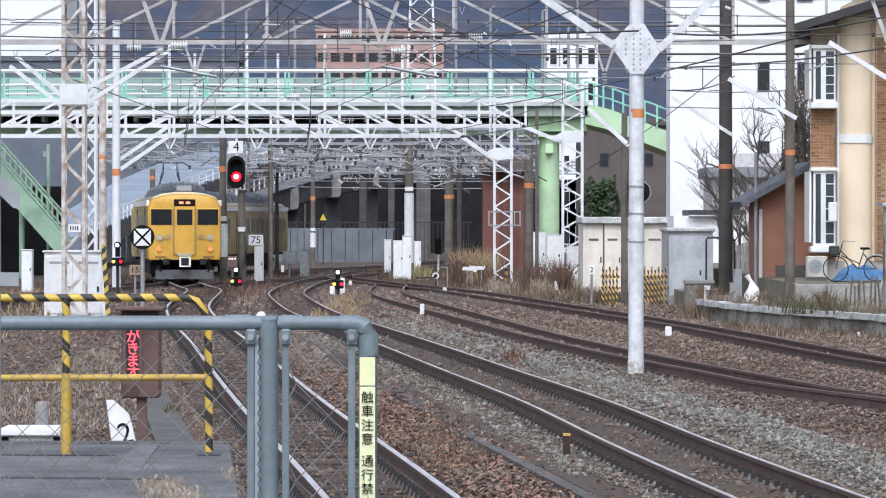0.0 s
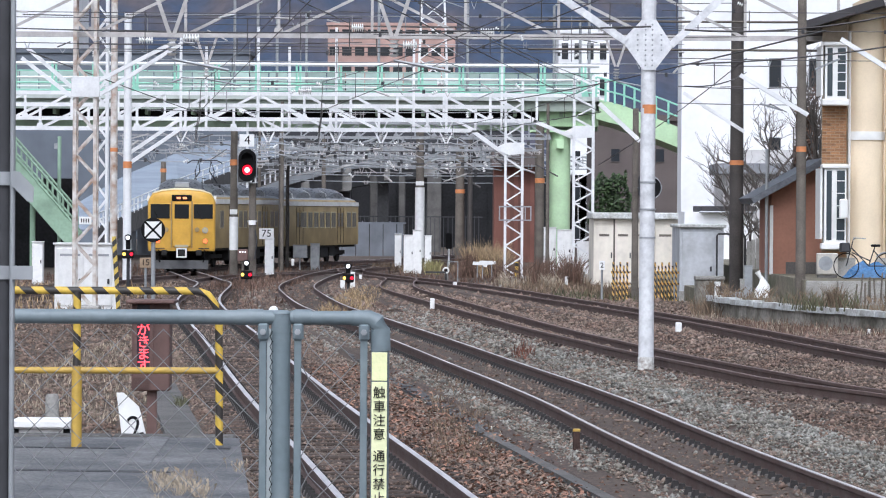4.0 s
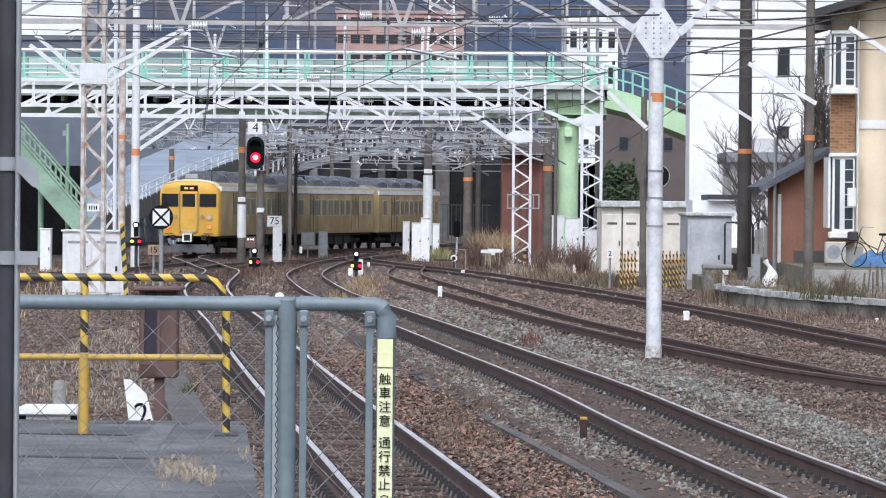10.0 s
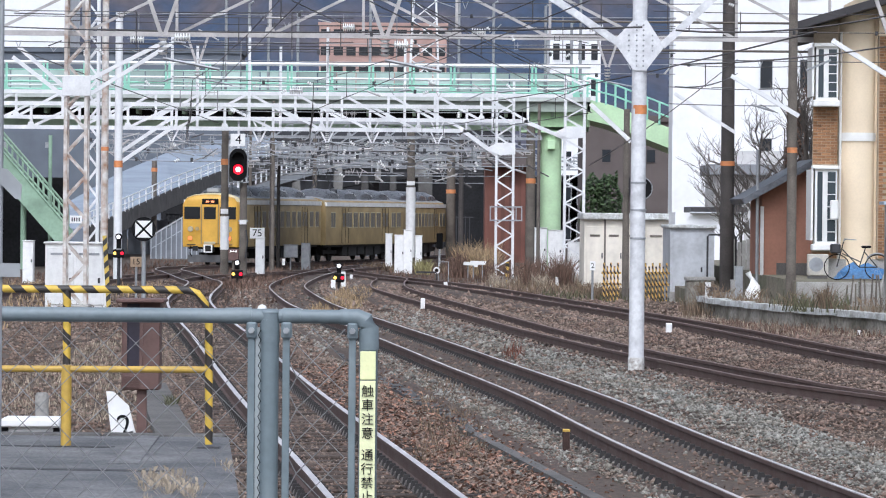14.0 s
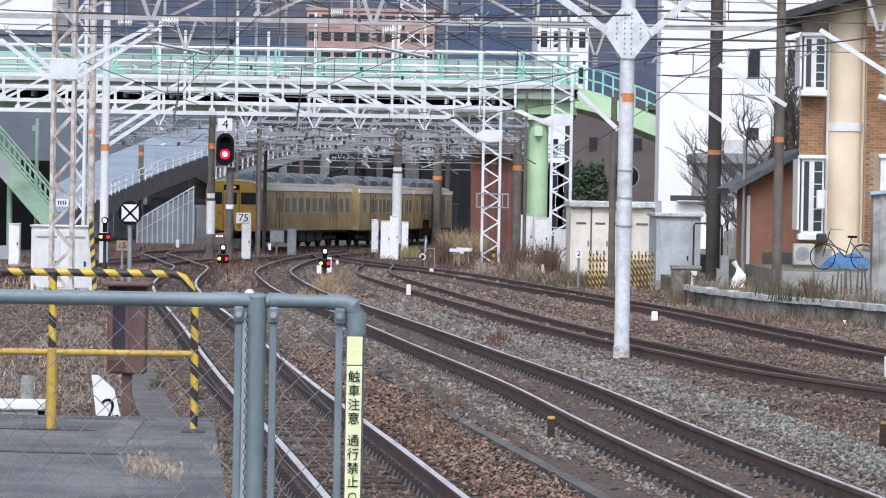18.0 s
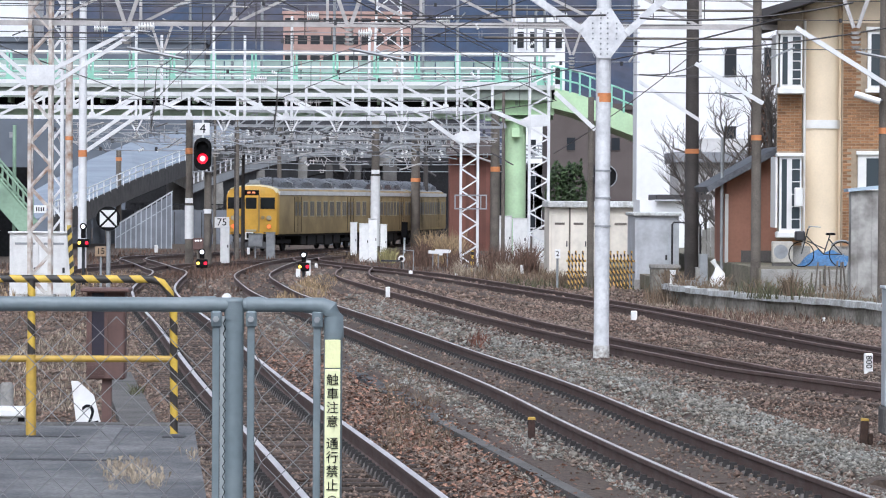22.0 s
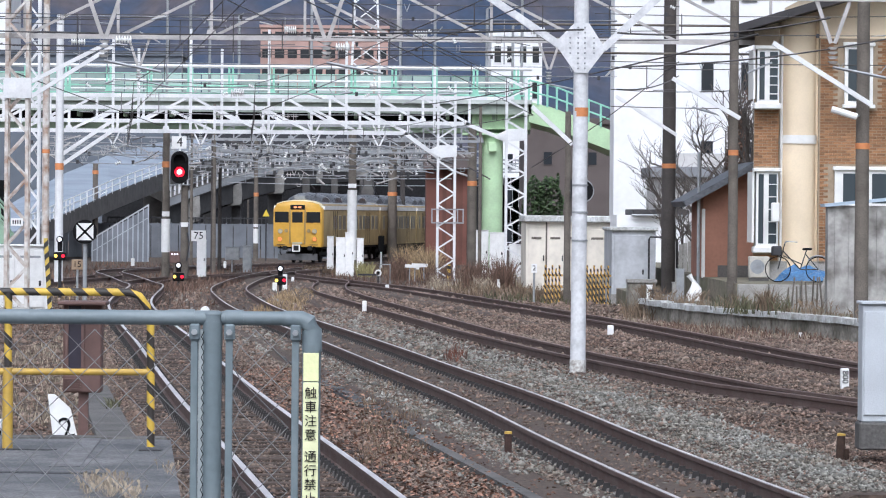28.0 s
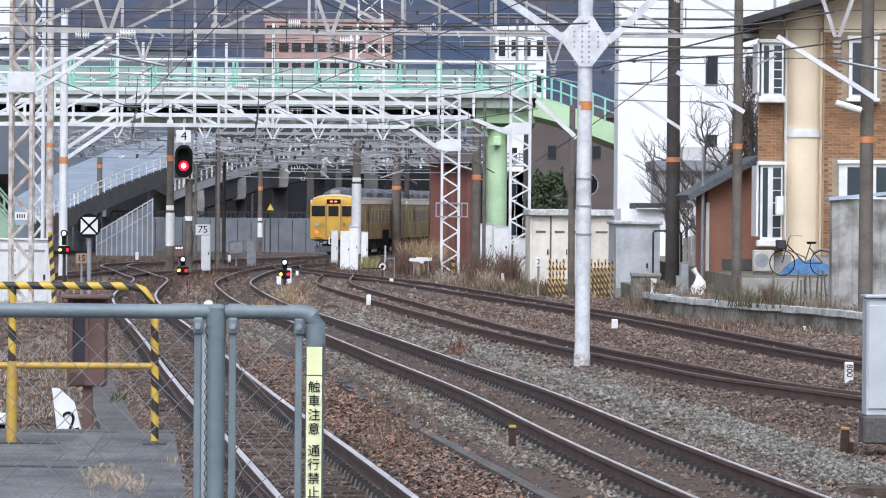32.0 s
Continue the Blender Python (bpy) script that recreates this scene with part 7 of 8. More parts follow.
solid("meter_box", Geo().cbox(BX(1467, 99.3), BX(1481, 99.3), 99.3, 99.5, BZ(392, 99.3), BZ(358, 99.3), 0.02), M_TRIM_W, "white meter box on the house wall", "box")
bw = thing("block_wall", "low grey block wall in a garden", "wall")
for k in range(7):
    for j in range(2):
        x = BX(1412, 94) + k * 0.40 + (0.2 if j else 0)
        part("block", Geo().cbox(x, x + 0.385, 94, 94.12, 0.40 + j * 0.2, 0.59 + j * 0.2, 0.01), M_CONCRETE_DARK, bw)
fs = thing("stake_fence", "rough wooden stake fence in the garden", "fence")
for k in range(9):
    x = BX(1495 + k * 9, 92)
    part("stake", Geo().tube([(x, 92, 0.3), (x + random.uniform(-0.08, 0.08), 92, 0.95 + random.uniform(-0.2, 0.1))], 0.022, 5), M_POLE, fs)
cs = thing("corrugated_shed", "stained grey corrugated shed with a pale blue roof", "shed", m=Matrix.Translation((BX(1567, 89), 89, 0.2)))
M_STAINED = material("stained_corrugated_sheet", (0.44, 0.43, 0.41), 0.7, vary=0.5, scale=1.6, fine=8, second=(0.10, 0.09, 0.08), stains=0.5)
for k in range(14):
    part("sheet", Geo().box(k * 0.16, k * 0.16 + 0.158, -0.02 * (k % 2), 0.05, 0, BZ(362, 89) - 0.2), M_STAINED, cs)
part("wall", Geo().box(0, 2.3, 0.05, 0.5, 0, BZ(364, 89) - 0.2), M_STAINED, cs)
part("roof", Geo().beam((-0.08, 0.4, BZ(364, 89) - 0.18), (2.4, 0.4, BZ(344, 89) - 0.18), 1.0, 0.07), material("pale_blue_roof", (0.42, 0.52, 0.62), 0.5, vary=0.2, scale=2), cs, "pale blue sheet roof")
lamp = thing("street_lamp", "white tube street lamp fixed to a pole", "street lamp", m=Matrix.Translation((BX(1594, 83.6), 83.6, BZ(200, 83.6))))
part("hood", Geo().tube([(-0.27, 0, 0.10), (0.27, 0, -0.06)], 0.075, 10), M_WHITE, lamp, "white lamp hood")
part("arm", Geo().tube([(0.24, 0, -0.04), (0.42, 0.45, -0.02)], 0.025, 6), M_GREY_STEEL, lamp)
sack = thing("garden_sack", "tied white sack leaning in a garden", "sack", m=Matrix.Translation((BX(1330, 101), 101, 0.2)))
part("body", Geo().tube([(0, 0, 0), (0.02, 0, 0.18), (0.05, 0, 0.36), (0.0, 0, 0.52), (-0.05, 0, 0.58), (-0.12, 0, 0.70)], [0.20, 0.21, 0.15, 0.06, 0.05, 0.08], 9), M_WHITE, sack, smooth=60)
for x0, w, h, mat, label in ((1262, 0.34, 0.30, M_DARK_STEEL, "black plastic tub beside a garden wall"), (1275, 0.5, 0.16, M_GREY_STEEL, "grey tray of odds and ends on a garden wall"), (1252, 0.14, 0.42, M_WHITE, "white board standing on a garden wall"), (1306, 0.22, 0.85, M_GREY_STEEL, "grey sheet metal standing in a garden"), (1296, 0.12, 0.5, M_CONCRETE, "short concrete post in a garden")):
    t = thing("garden_clutter", label, "garden clutter", "garden odds and ends", Matrix.Translation((BX(x0, 101.5), 101.5, 0.2)))
    part("body", Geo().cbox(-w / 2, w / 2, 0, 0.2, 0, h, 0.02), mat, t)
    part("rim", Geo().cbox(-w / 2 - 0.01, w / 2 + 0.01, -0.01, 0.21, h - 0.03, h, 0.005), mat, t)
cp = thing("concrete_block", "broken concrete corner block of a garden wall", "block", m=Matrix.Translation((BX(1213, 106), 106, -0.26)))
part("body", Geo().cbox(0, 0.75, 0, 0.6, 0, 0.26 + BZ(502, 106), 0.03), M_WALL_OLD, cp)
part("coping", Geo().cbox(-0.02, 0.8, -0.04, 0.64, 0.26 + BZ(503, 106), 0.26 + BZ(496, 106), 0.02), M_CONCRETE, cp)

# slanting braces of the portals over the right-hand poles
for (xa, ya), (xb, yb), d, w in (((1465, 76), (1640, 184), 83.8, 0.10), ((1288, 140), (1408, 210), 94.8, 0.10), ((1188, 172), (1296, 240), 108.6, 0.09), ((1040, 192), (1112, 258), 119, 0.13)):
    knee((BX(xa, d), d - 0.2, BZ(ya, d)), (BX(xb, d), d - 0.2, BZ(yb, d)), w, M_WHITE_STEEL)
for z in (6.62, 7.35):
    wire([(1.9, LD, z), (9.9, LD, z)], 0.03, M_POLE, "grey cross-span rod under a portal beam", "cross-span rods")

# white slatted bench end and a striped stake in the weeds, a cabinet frame on the lattice mast
wp = thing("low_notice_board", "weathered white board on low legs in dry weeds", "board", m=Matrix.Translation((BX(818, 163), 163, -0.26)))
part("board", Geo().prism([(0, 0.44), (0.45, 0.42), (0.46, 0.36), (0.6, 0.36), (0.62, 0.45), (0.95, 0.47), (0.96, 0.60), (0.30, 0.62), (0.28, 0.56), (0.02, 0.58)], 0, 0.05), M_WHITE, wp)
for k in (0.2, 0.42, 0.8):
    part("leg", Geo().box(k - 0.02, k + 0.02, 0.05, 0.09, -0.25, 0.5), M_GREY_STEEL, wp)
sk = thing("striped_stake", "black and yellow striped stake at a lattice mast", "stake", m=Matrix.Translation((BX(896, 149), 149, -0.26)))
part("shaft", Geo().tube([(0, 0, -0.2), (0, 0, 0.75)], 0.065, 10), striped("stake_stripes", (0.62, 0.40, 0.06), (0.02, 0.02, 0.02), 0.26, slant=0.2), sk, smooth=40)
mf = thing("sign_frame", "empty white sign frame fixed to a lattice mast", "frame", m=Matrix.Translation((BX(864, 150.9), 150.88, BZ(400, 150.9))))
for x0, x1, z0, z1 in ((0, 1.261, 0, 0.05), (0, 1.261, 0.522, 0.522 + 0.05), (0, 0.05, 0.05, 0.522), (1.261 - 0.05, 1.261, 0.05, 0.522), (1, 1 + 0.04, 0.05, 0.522)):
    part("bar", Geo().box(x0, x1, 0, 0.05, z0, z1), M_GREY_STEEL, mf)
ps = thing("repeater_signal", "small dark signal head on a thin post", "signal", m=Matrix.Translation((BX(776, 196), 196, -0.56)))
part("post", Geo().tube([(0, 0, 0), (0, 0, 0.26 + BZ(420, 196))], 0.05, 8), M_WHITE_STEEL, ps)
part("head", Geo().cbox(-0.16, 0.16, -0.12, 0.12, 0.26 + BZ(440, 196), 0.26 + BZ(412, 196), 0.04), M_BLACK, ps, "black signal head")
bo = thing("concrete_bollard", "short grey concrete bollard beyond the platform", "bollard", m=Matrix.Translation((BX(74, 33), 33, -0.28)))
part("shaft", Geo().tube([(0, 0, 0), (0, 0, 0.28 + BZ(716, 33)), (0, 0, 0.28 + BZ(711, 33))], [12.5 * at(33), 12 * at(33), 9 * at(33)], 16), M_CONCRETE, bo, smooth=40)
fr2 = thing("drying_frame", "dark metal drying frame beside a grey shed", "frame", m=Matrix.Translation((BX(1250, 109.5), 109.5, 0.2)))
part("tube_frame", Geo().tube([(0, 0, 0), (0, 0, BZ(425, 109.5) - 0.2), (0.04, 0, BZ(421, 109.5) - 0.2), (0.75, 0, BZ(421, 109.5) - 0.2), (0.79, 0, BZ(425, 109.5) - 0.2), (0.79, 0, 0)], 0.028, 6), M_DARK_STEEL, fr2)



# ---- cross spans, strain insulators and fittings between the portals ----
def ribbed(p, q, r, ribs):
    """A porcelain string from p to q."""
    p, q = Vector(p), Vector(q)
    pts, rs = [], []
    for k in range(ribs):
        for f, w in ((0.0, 0.35), (0.25, 1.0), (0.55, 1.0), (0.8, 0.35)):
            pts.append(p.lerp(q, (k + f) / ribs))
            rs.append(r * w)
    return Geo().tube(pts, rs, 8)


def cross_span(px0, px1, d, levels, drops, seed, mat):
    """Wires strung across the tracks at d, with droppers, brackets and insulators."""
    rng = random.Random(seed)
    t = thing("cross_span", "steel cross-span wires with droppers and insulators", "overhead wire", "cross spans", Matrix.Translation((BX(px0, d), d, 0)))
    L = BX(px1, d) - BX(px0, d)
    zs = [BZ(v, d) for v in levels]
    k = at(d)
    for z in zs:
        part("span_wire", Geo().tube(sagging((0, 0, z), (L, 0, z + rng.uniform(-3, 3) * k), rng.uniform(0, 5) * k, 6), 0.75 * k, 4), mat, t)
    for i in range(drops):
        x = L * (i + rng.uniform(0.1, 0.9)) / drops
        za, zb = rng.choice(zs), rng.choice(zs)
        kind = rng.random()
        if kind < 0.22 and za != zb:
            part("dropper", Geo().tube([(x, 0, za), (x, 0, zb)], 0.9 * k, 4), mat, t)
        elif kind < 0.29:
            h = rng.uniform(8, 15) * k
            part("bracket", Geo().beam((x - 5 * k, 0, za), (x, 0, za - h), 1.2 * k).beam((x + 5 * k, 0, za), (x, 0, za - h), 1.2 * k), M_GREY_STEEL if seed > 7 else M_PORTAL, t, "V-shaped bracket")
        elif kind < 0.44:
            w, h = rng.uniform(4, 10) * k, rng.uniform(5, 13) * k
            part("frame", Geo().beam((x, 0, za), (x, 0, za - h), k).beam((x + w, 0, za), (x + w, 0, za - h), k).beam((x, 0, za - h), (x + w, 0, za - h), k).beam((x - 4 * k, 0, za - h * 0.4), (x + w + 4 * k, 0, za - h * 0.4), 1.3 * k), mat if seed > 7 else rng.choice((M_PORTAL, M_GREY_STEEL)), t, "small steel support frame")
        elif kind < 0.53:
            a = rng.uniform(-1.2, 1.2)
            part("insulator", ribbed((x, 0, za), (x + 11 * k * math.sin(a), 0, za - 11 * k * math.cos(a)), 2.9 * k, 3), M_INSULATOR, t, "white ribbed insulator")
        elif kind < 0.72:
            part("clamp", Geo().cbox(x - 2.5 * k, x + 2.5 * k, -0.04, 0.04, za - 4 * k, za + 3 * k, 0.006), M_DARK_STEEL, t, "dark wire clamp")
        else:
            part("arm", Geo().tube([(x, 0, za), (x + rng.choice((-1, 1)) * rng.uniform(14, 44) * k, 0, za - rng.uniform(-6, 22) * k)], rng.choice((0.8, 1.2, 1.9)) * k, 5), rng.choice((M_GREY_STEEL, M_GREY_STEEL, M_PORTAL, M_WIRE)), t)


cross_span(240, 900, 150, (158, 172, 208), 34, 1, M_WIRE_PALE)
cross_span(150, 940, 168, (250, 262, 276), 72, 2, M_WIRE_PALE)
cross_span(400, 930, 186.5, (262, 275, 288, 300), 56, 3, M_GREY_STEEL)
cross_span(430, 900, 205, (268, 284, 296), 50, 4, M_WIRE_PALE)
cross_span(440, 900, 222.5, (276, 290, 304, 318), 40, 5, M_GREY_STEEL)
cross_span(450, 900, 240, (284, 300, 312), 26, 6, M_WIRE_PALE)
cross_span(479, 961, 258.0, (290, 304, 320, 330), 22, 7, M_GREY_STEEL)
cross_span(180, 432, 205, (254, 268, 284), 26, 15, M_GREY_STEEL)
cross_span(200, 440, 224, (266, 282, 296), 22, 16, M_WIRE_PALE)
cross_span(120, 1190, 120, (52, 66, 92, 104), 26, 8, M_WIRE)
cross_span(220, 1190, 135, (38, 84, 118, 140), 26, 9, M_WIRE_PALE)
cross_span(-80, 620, 100, (34, 44, 88, 100), 16, 10, M_WIRE)
cross_span(640, 1300, 78, (12, 58, 72), 14, 11, M_WIRE)
cross_span(1150, 1700, 88, (26, 62, 110), 12, 12, M_WIRE)
cross_span(1180, 1420, 108, (120, 160, 190), 8, 13, M_WIRE)
for px, py, d, w in ((318, 80, 93.5, 30), (705, 90, 93.5, 26), (842, 66, 120, 26), (238, 84, 135, 26), (520, 172, 150.2, 24), (760, 158, 150.2, 14), (1050, 58, 78.2, 26), (612, 60, 93.5, 22)):
    solid("strain_insulator", ribbed((BX(px - w / 2, d), d, BZ(py, d)), (BX(px + w / 2, d), d, BZ(py, d)), 7 * at(d), 6), M_INSULATOR, "white ribbed strain insulator in a wire", "insulator", "strain insulators")
# steel pylon far behind the bridge
py_ = thing("pylon", "white lattice radio tower behind the overpass", "tower", m=Matrix.Translation((BX(746, 450), 450, -0.5)))
zt = BZ(-60, 450) + 0.26
for s, u in ((-1, -1), (1, -1), (1, 1), (-1, 1)):
    part("leg", Geo().beam((s * 2.4, u * 2.4, 0), (s * 1.12, u * 1.12, zt), 0.24), M_WHITE_STEEL, py_)
n = 14
for i in range(n):
    a, b = i / n, (i + 1) / n
    wa, wb = 2.4 - 1.28 * a, 2.4 - 1.28 * b
    for s in (-1, 1):
        part("brace", Geo().beam((-s * wa, -wa, zt * a), (s * wb, -wb, zt * b), 0.13), M_WHITE_STEEL, py_)
for px, h in ((522, 36), (1006, 50), (436, 20), (868, 16), (650, -20), (807, -30), (1022, -10), (960, 20), (395, -10), (470, 40)):
    solid("lamp_mast", Geo().tube([(BX(px, BD + 1), BD + 1, BZ(188, BD)), (BX(px, BD + 1), BD + 1, BZ(h, BD + 1)), (BX(px + 8, BD + 1), BD + 1, BZ(h - 4, BD + 1))], 0.07, 6), M_GREY_STEEL, "thin grey mast rising behind the portals", "mast", "thin far masts")
# short upright masts on the overpass and junction portals
UD = 151.3
for px, y0, y1 in ((300, 185, 70), (345, 185, 95), (437, 185, 60), (492, 190, 95), (575, 185, 60), (712, 200, 70), (770, 190, 120), (868, 180, 120), (905, 240, 150)):
    solid("portal_upright", Geo().beam((BX(px, UD), UD, BZ(240, UD)), (BX(px, UD), UD, BZ(y1, UD)), 0.10), M_WHITE_STEEL, "white steel upright on a portal beam", "upright", "portal uprights")



# small fittings of the junction
pi_ = thing("point_indicator", "small ring-shaped point indicator on a thin post", "indicator", m=Matrix.Translation((-0.27, 142.7, -0.45)))
part("post", Geo().tube([(0, 0, 0), (0, 0, 0.60)], 0.03, 8), M_DARK_STEEL, pi_)
part("ring", Geo().tube([(0.10 * math.cos(k * math.tau / 16), 0, 0.70 + 0.10 * math.sin(k * math.tau / 16)) for k in range(17)], 0.03, 6, caps=False), M_WHITE, pi_, "pale ring")
part("lens", Geo().disc(0, -0.02, 0.70, 0.05, 0.03, 14), M_BLACK, pi_)
part("bar", Geo().box(-0.75, 0.0, -0.03, 0.03, 0.60, 0.66), M_DARK_STEEL, pi_, "dark drive rod")
for x0, x1, z0, z1 in ((0.05, 0.45, 1.0, 1.03), (0.05, 0.08, 0.3, 1.0), (0.42, 0.45, 0.0, 1.0)):
    part("frame_bar", Geo().box(x0, x1, 0.05, 0.08, z0, z1), M_GREY_STEEL, pi_, "thin grey frame")
ri = thing("route_indicator", "low dark box with a row of three white lamps", "signal", m=Matrix.Translation((-8.11, 150, -0.45)))
part("post", Geo().tube([(0, 0.1, 0), (0, 0.1, 1.0)], 0.05, 8), M_POLE, ri)
rb = part("case", Geo().cbox(-0.2, 0.2, 0, 0.2, 0.9, 1.35, 0.02), M_BROWN_BOX, ri, "dark brown case")
for k in (-1, 0, 1):
    part("lamp", Geo().disc(k * 0.1, -0.012, 1.25, 0.028, 0.012, 12), M_WHITE_GLOW, rb, "small white lamp")
rm = thing("traffic_mirror", "round dark-backed mirror fixed to a grey pole", "mirror", m=Matrix.Translation((6.02, 119.6, 3.17)))
part("back", Geo().disc(0, 0, 0, 0.34, 0.05, 28), M_BLACK, rm, "dark round back")
part("rim", Geo().tube([(0.34 * math.cos(k * math.tau / 28), 0.02, 0.34 * math.sin(k * math.tau / 28)) for k in range(29)], 0.025, 6, caps=False), M_GREY_STEEL, rm)
part("bracket", Geo().tube([(-0.44, 0.4, 0), (0, 0.06, 0)], 0.025, 6), M_GREY_STEEL, rm)

# ---- weeds, bushes and bare trees ----
M_DRY = material("dry_grass", (0.18, 0.13, 0.088), 0.9, vary=0.4, scale=2, per_island=0.45)
M_STRAW = material("grey_straw", (0.34, 0.285, 0.215), 0.9, vary=0.4, scale=2, per_island=0.5)
M_REED = material("brown_reed", (0.36, 0.26, 0.15), 0.9, vary=0.4, scale=2, per_island=0.5)
M_WEED_RED = material("withered_weed", (0.145, 0.09, 0.066), 0.9, vary=0.4, scale=2, per_island=0.5)
M_WEED_GREEN = material("winter_green_weed", (0.10, 0.10, 0.055), 0.9, vary=0.4, scale=2, per_island=0.5)
M_LEAF = material("evergreen_leaf", (0.045, 0.075, 0.028), 0.6, vary=0.4, scale=2, per_island=0.5)
M_BARK = material("grey_bark", (0.11, 0.095, 0.085), 0.9, vary=0.4, scale=5)


def blades(spots, height, width, mat, label, name="dry_weeds", lean=0.35, seed=1):
    """Tapered blades of grass, three corners each, as one clump of uncountable stuff."""
    rng = random.Random(seed)
    g = Geo()
    for x, y, z in spots:
        z += dip(y)
        h = height * rng.uniform(0.35, 1.0)
        a = rng.uniform(0, math.tau)
        w = width * rng.uniform(0.6, 1.3)
        lx, ly = rng.gauss(0, lean) * h, rng.gauss(0, lean) * h
        c, s = math.cos(a) * w / 2, math.sin(a) * w / 2
        g.add([(x - c, y - s, z), (x + c, y + s, z), (x + lx * 0.4 + c * 0.6, y + ly * 0.4 + s * 0.6, z + h * 0.6), (x + lx, y + ly, z + h), (x + lx * 0.4 - c * 0.6, y + ly * 0.4 - s * 0.6, z + h * 0.6)], [(0, 1, 2, 4), (4, 2, 3)])
    me = bpy.data.meshes.new(name)
    me.from_pydata(g.v, [], g.f)
    me.materials.append(mat)
    return tagged(new(name, me), label, "weeds", kind="stuff")


def scatter(n, x0, x1, y0, y1, z, seed, clump=0.0):
    rng = random.Random(seed)
    out = []
    while len(out) < n:
        x, y = rng.uniform(x0, x1), rng.uniform(y0, y1)
        if clump and noise.noise((x / clump, y / clump, seed)) < rng.uniform(-0.25, 0.45):
            continue
        out.append((x, y, z))
    return out


def tufts(centres, n, height, width, mat, label, seed, spread=0.5, name="dry_weeds"):
    """Clumps of arching stems: each stem bends outwards from the middle of its clump."""
    rng = random.Random(seed)
    g = Geo()
    for cx, cy, z, f in centres:
        z += dip(cy)
        for k in range(int(n * f)):
            a, r = rng.uniform(0, math.tau), abs(rng.gauss(0, 0.28)) * f * min(1.0, height)
            x, y, h = cx + r * math.cos(a), cy + r * math.sin(a), height * f * rng.uniform(0.35, 1.0) * (1.05 - 0.3 * r)
            out = spread * rng.uniform(0.1, 1.0) * h
            ox, oy = out * math.cos(a + rng.gauss(0, 0.5)), out * math.sin(a + rng.gauss(0, 0.5))
            b = rng.uniform(0, math.pi)
            w = width * rng.uniform(0.5, 1.3)
            c, s = math.cos(b) * w / 2, math.sin(b) * w / 2
            m = (x + ox * 0.35, y + oy * 0.35, z + h * 0.6)
            g.add([(x - c, y - s, z), (x + c, y + s, z), (m[0] + c * 0.7, m[1] + s * 0.7, m[2]), (x + ox, y + oy, z + h), (m[0] - c * 0.7, m[1] - s * 0.7, m[2])], [(0, 1, 2, 4), (4, 2, 3)])
            if rng.random() < 0.5:
                e = rng.uniform(-0.3, 0.3) * h
                g.add([(m[0] - c * 0.5, m[1] - s * 0.5, m[2] - 0.02), (m[0] + c * 0.5, m[1] + s * 0.5, m[2] + 0.02), (m[0] + e, m[1] + e * 0.4, m[2] + h * 0.25)], [(0, 1, 2)])
    me = bpy.data.meshes.new(name)
    me.from_pydata(g.v, [], g.f)
    me.materials.append(mat)
    return tagged(new(name, me), label, "weeds", kind="stuff")


def spots_in(n, px0, px1, d0, d1, z, seed, lo=0.5):
    rng = random.Random(seed)
    out = []
    for k in range(n):
        d = rng.uniform(d0, d1)
        out.append((BX(rng.uniform(px0, px1), d), d, z, rng.uniform(lo, 1.0)))
    return out


tufts(spots_in(9, 815, 872, 168, 176, -0.26, 1, 0.75), 150, 1.95, 0.035, M_REED, "tall brown reeds beside a junction", 1, 0.45)
tufts(spots_in(9, 800, 885, 166, 176, -0.26, 21), 90, 1.5, 0.035, M_WEED_RED, "reddish withered stems among reeds", 21, 0.5)
tufts(spots_in(12, 862, 945, 146, 158, -0.26, 2), 80, 1.5, 0.028, M_WEED_RED, "withered reddish weeds around lattice masts", 2, 0.4)
tufts(spots_in(14, 925, 1005, 142, 156, -0.26, 22), 80, 1.55, 0.028, M_WEED_RED, "withered twiggy weeds before white cabinets", 22, 0.4)
tufts(spots_in(13, 860, 1030, 136, 150, -0.26, 23, 0.3), 40, 0.9, 0.03, M_STRAW, "pale straw tufts among withered weeds", 23, 0.6)
tufts(spots_in(12, 1010, 1100, 118, 126, -0.26, 24, 0.4), 70, 0.7, 0.025, M_DRY, "dry tufts before a hazard screen", 24, 0.6)
blades(scatter(700, BX(870, 135), BX(1060, 135), 126, 143, -0.26, 3, 1.2), 0.42, 0.04, M_DRY, "dry grass below lattice masts", seed=3)
blades(scatter(500, BX(960, 125), BX(1180, 125), 116, 130, -0.26, 4, 1.0), 0.35, 0.04, M_WEED_GREEN, "low green winter weeds before sheds", seed=4)
blades(scatter(380, BX(1200, 103), BX(1310, 103), 99, 104, -0.26, 5, 0.8), 0.6, 0.03, M_DRY, "dry grass at a retaining wall", seed=5)
blades(scatter(1500, BX(1240, 90), BX(1640, 90), 84, 93, -0.24, 6, 0.8), 0.26, 0.02, M_WEED_RED, "dry grass strip along a retaining wall", seed=6)
blades(scatter(1300, BX(1180, 98), BX(1640, 92), 84, 100, -0.24, 26, 0.7), 0.2, 0.02, M_STRAW, "pale straw along a retaining wall", seed=26)
tufts([(p.x, p.y, 0.2, 0.35 + 0.65 * abs(math.sin(i * 3.7))) for i, p in enumerate(smooth_path(bank[:5], 0.8))], 34, 0.55, 0.018, M_DRY, "straggling dry weeds over a garden coping", 27, 1.1)
blades(scatter(280, BX(1340, 96), BX(1470, 96), 88, 94, 0.2, 7, 0.6), 0.5, 0.03, M_WEED_GREEN, "green weeds in a garden", seed=7)
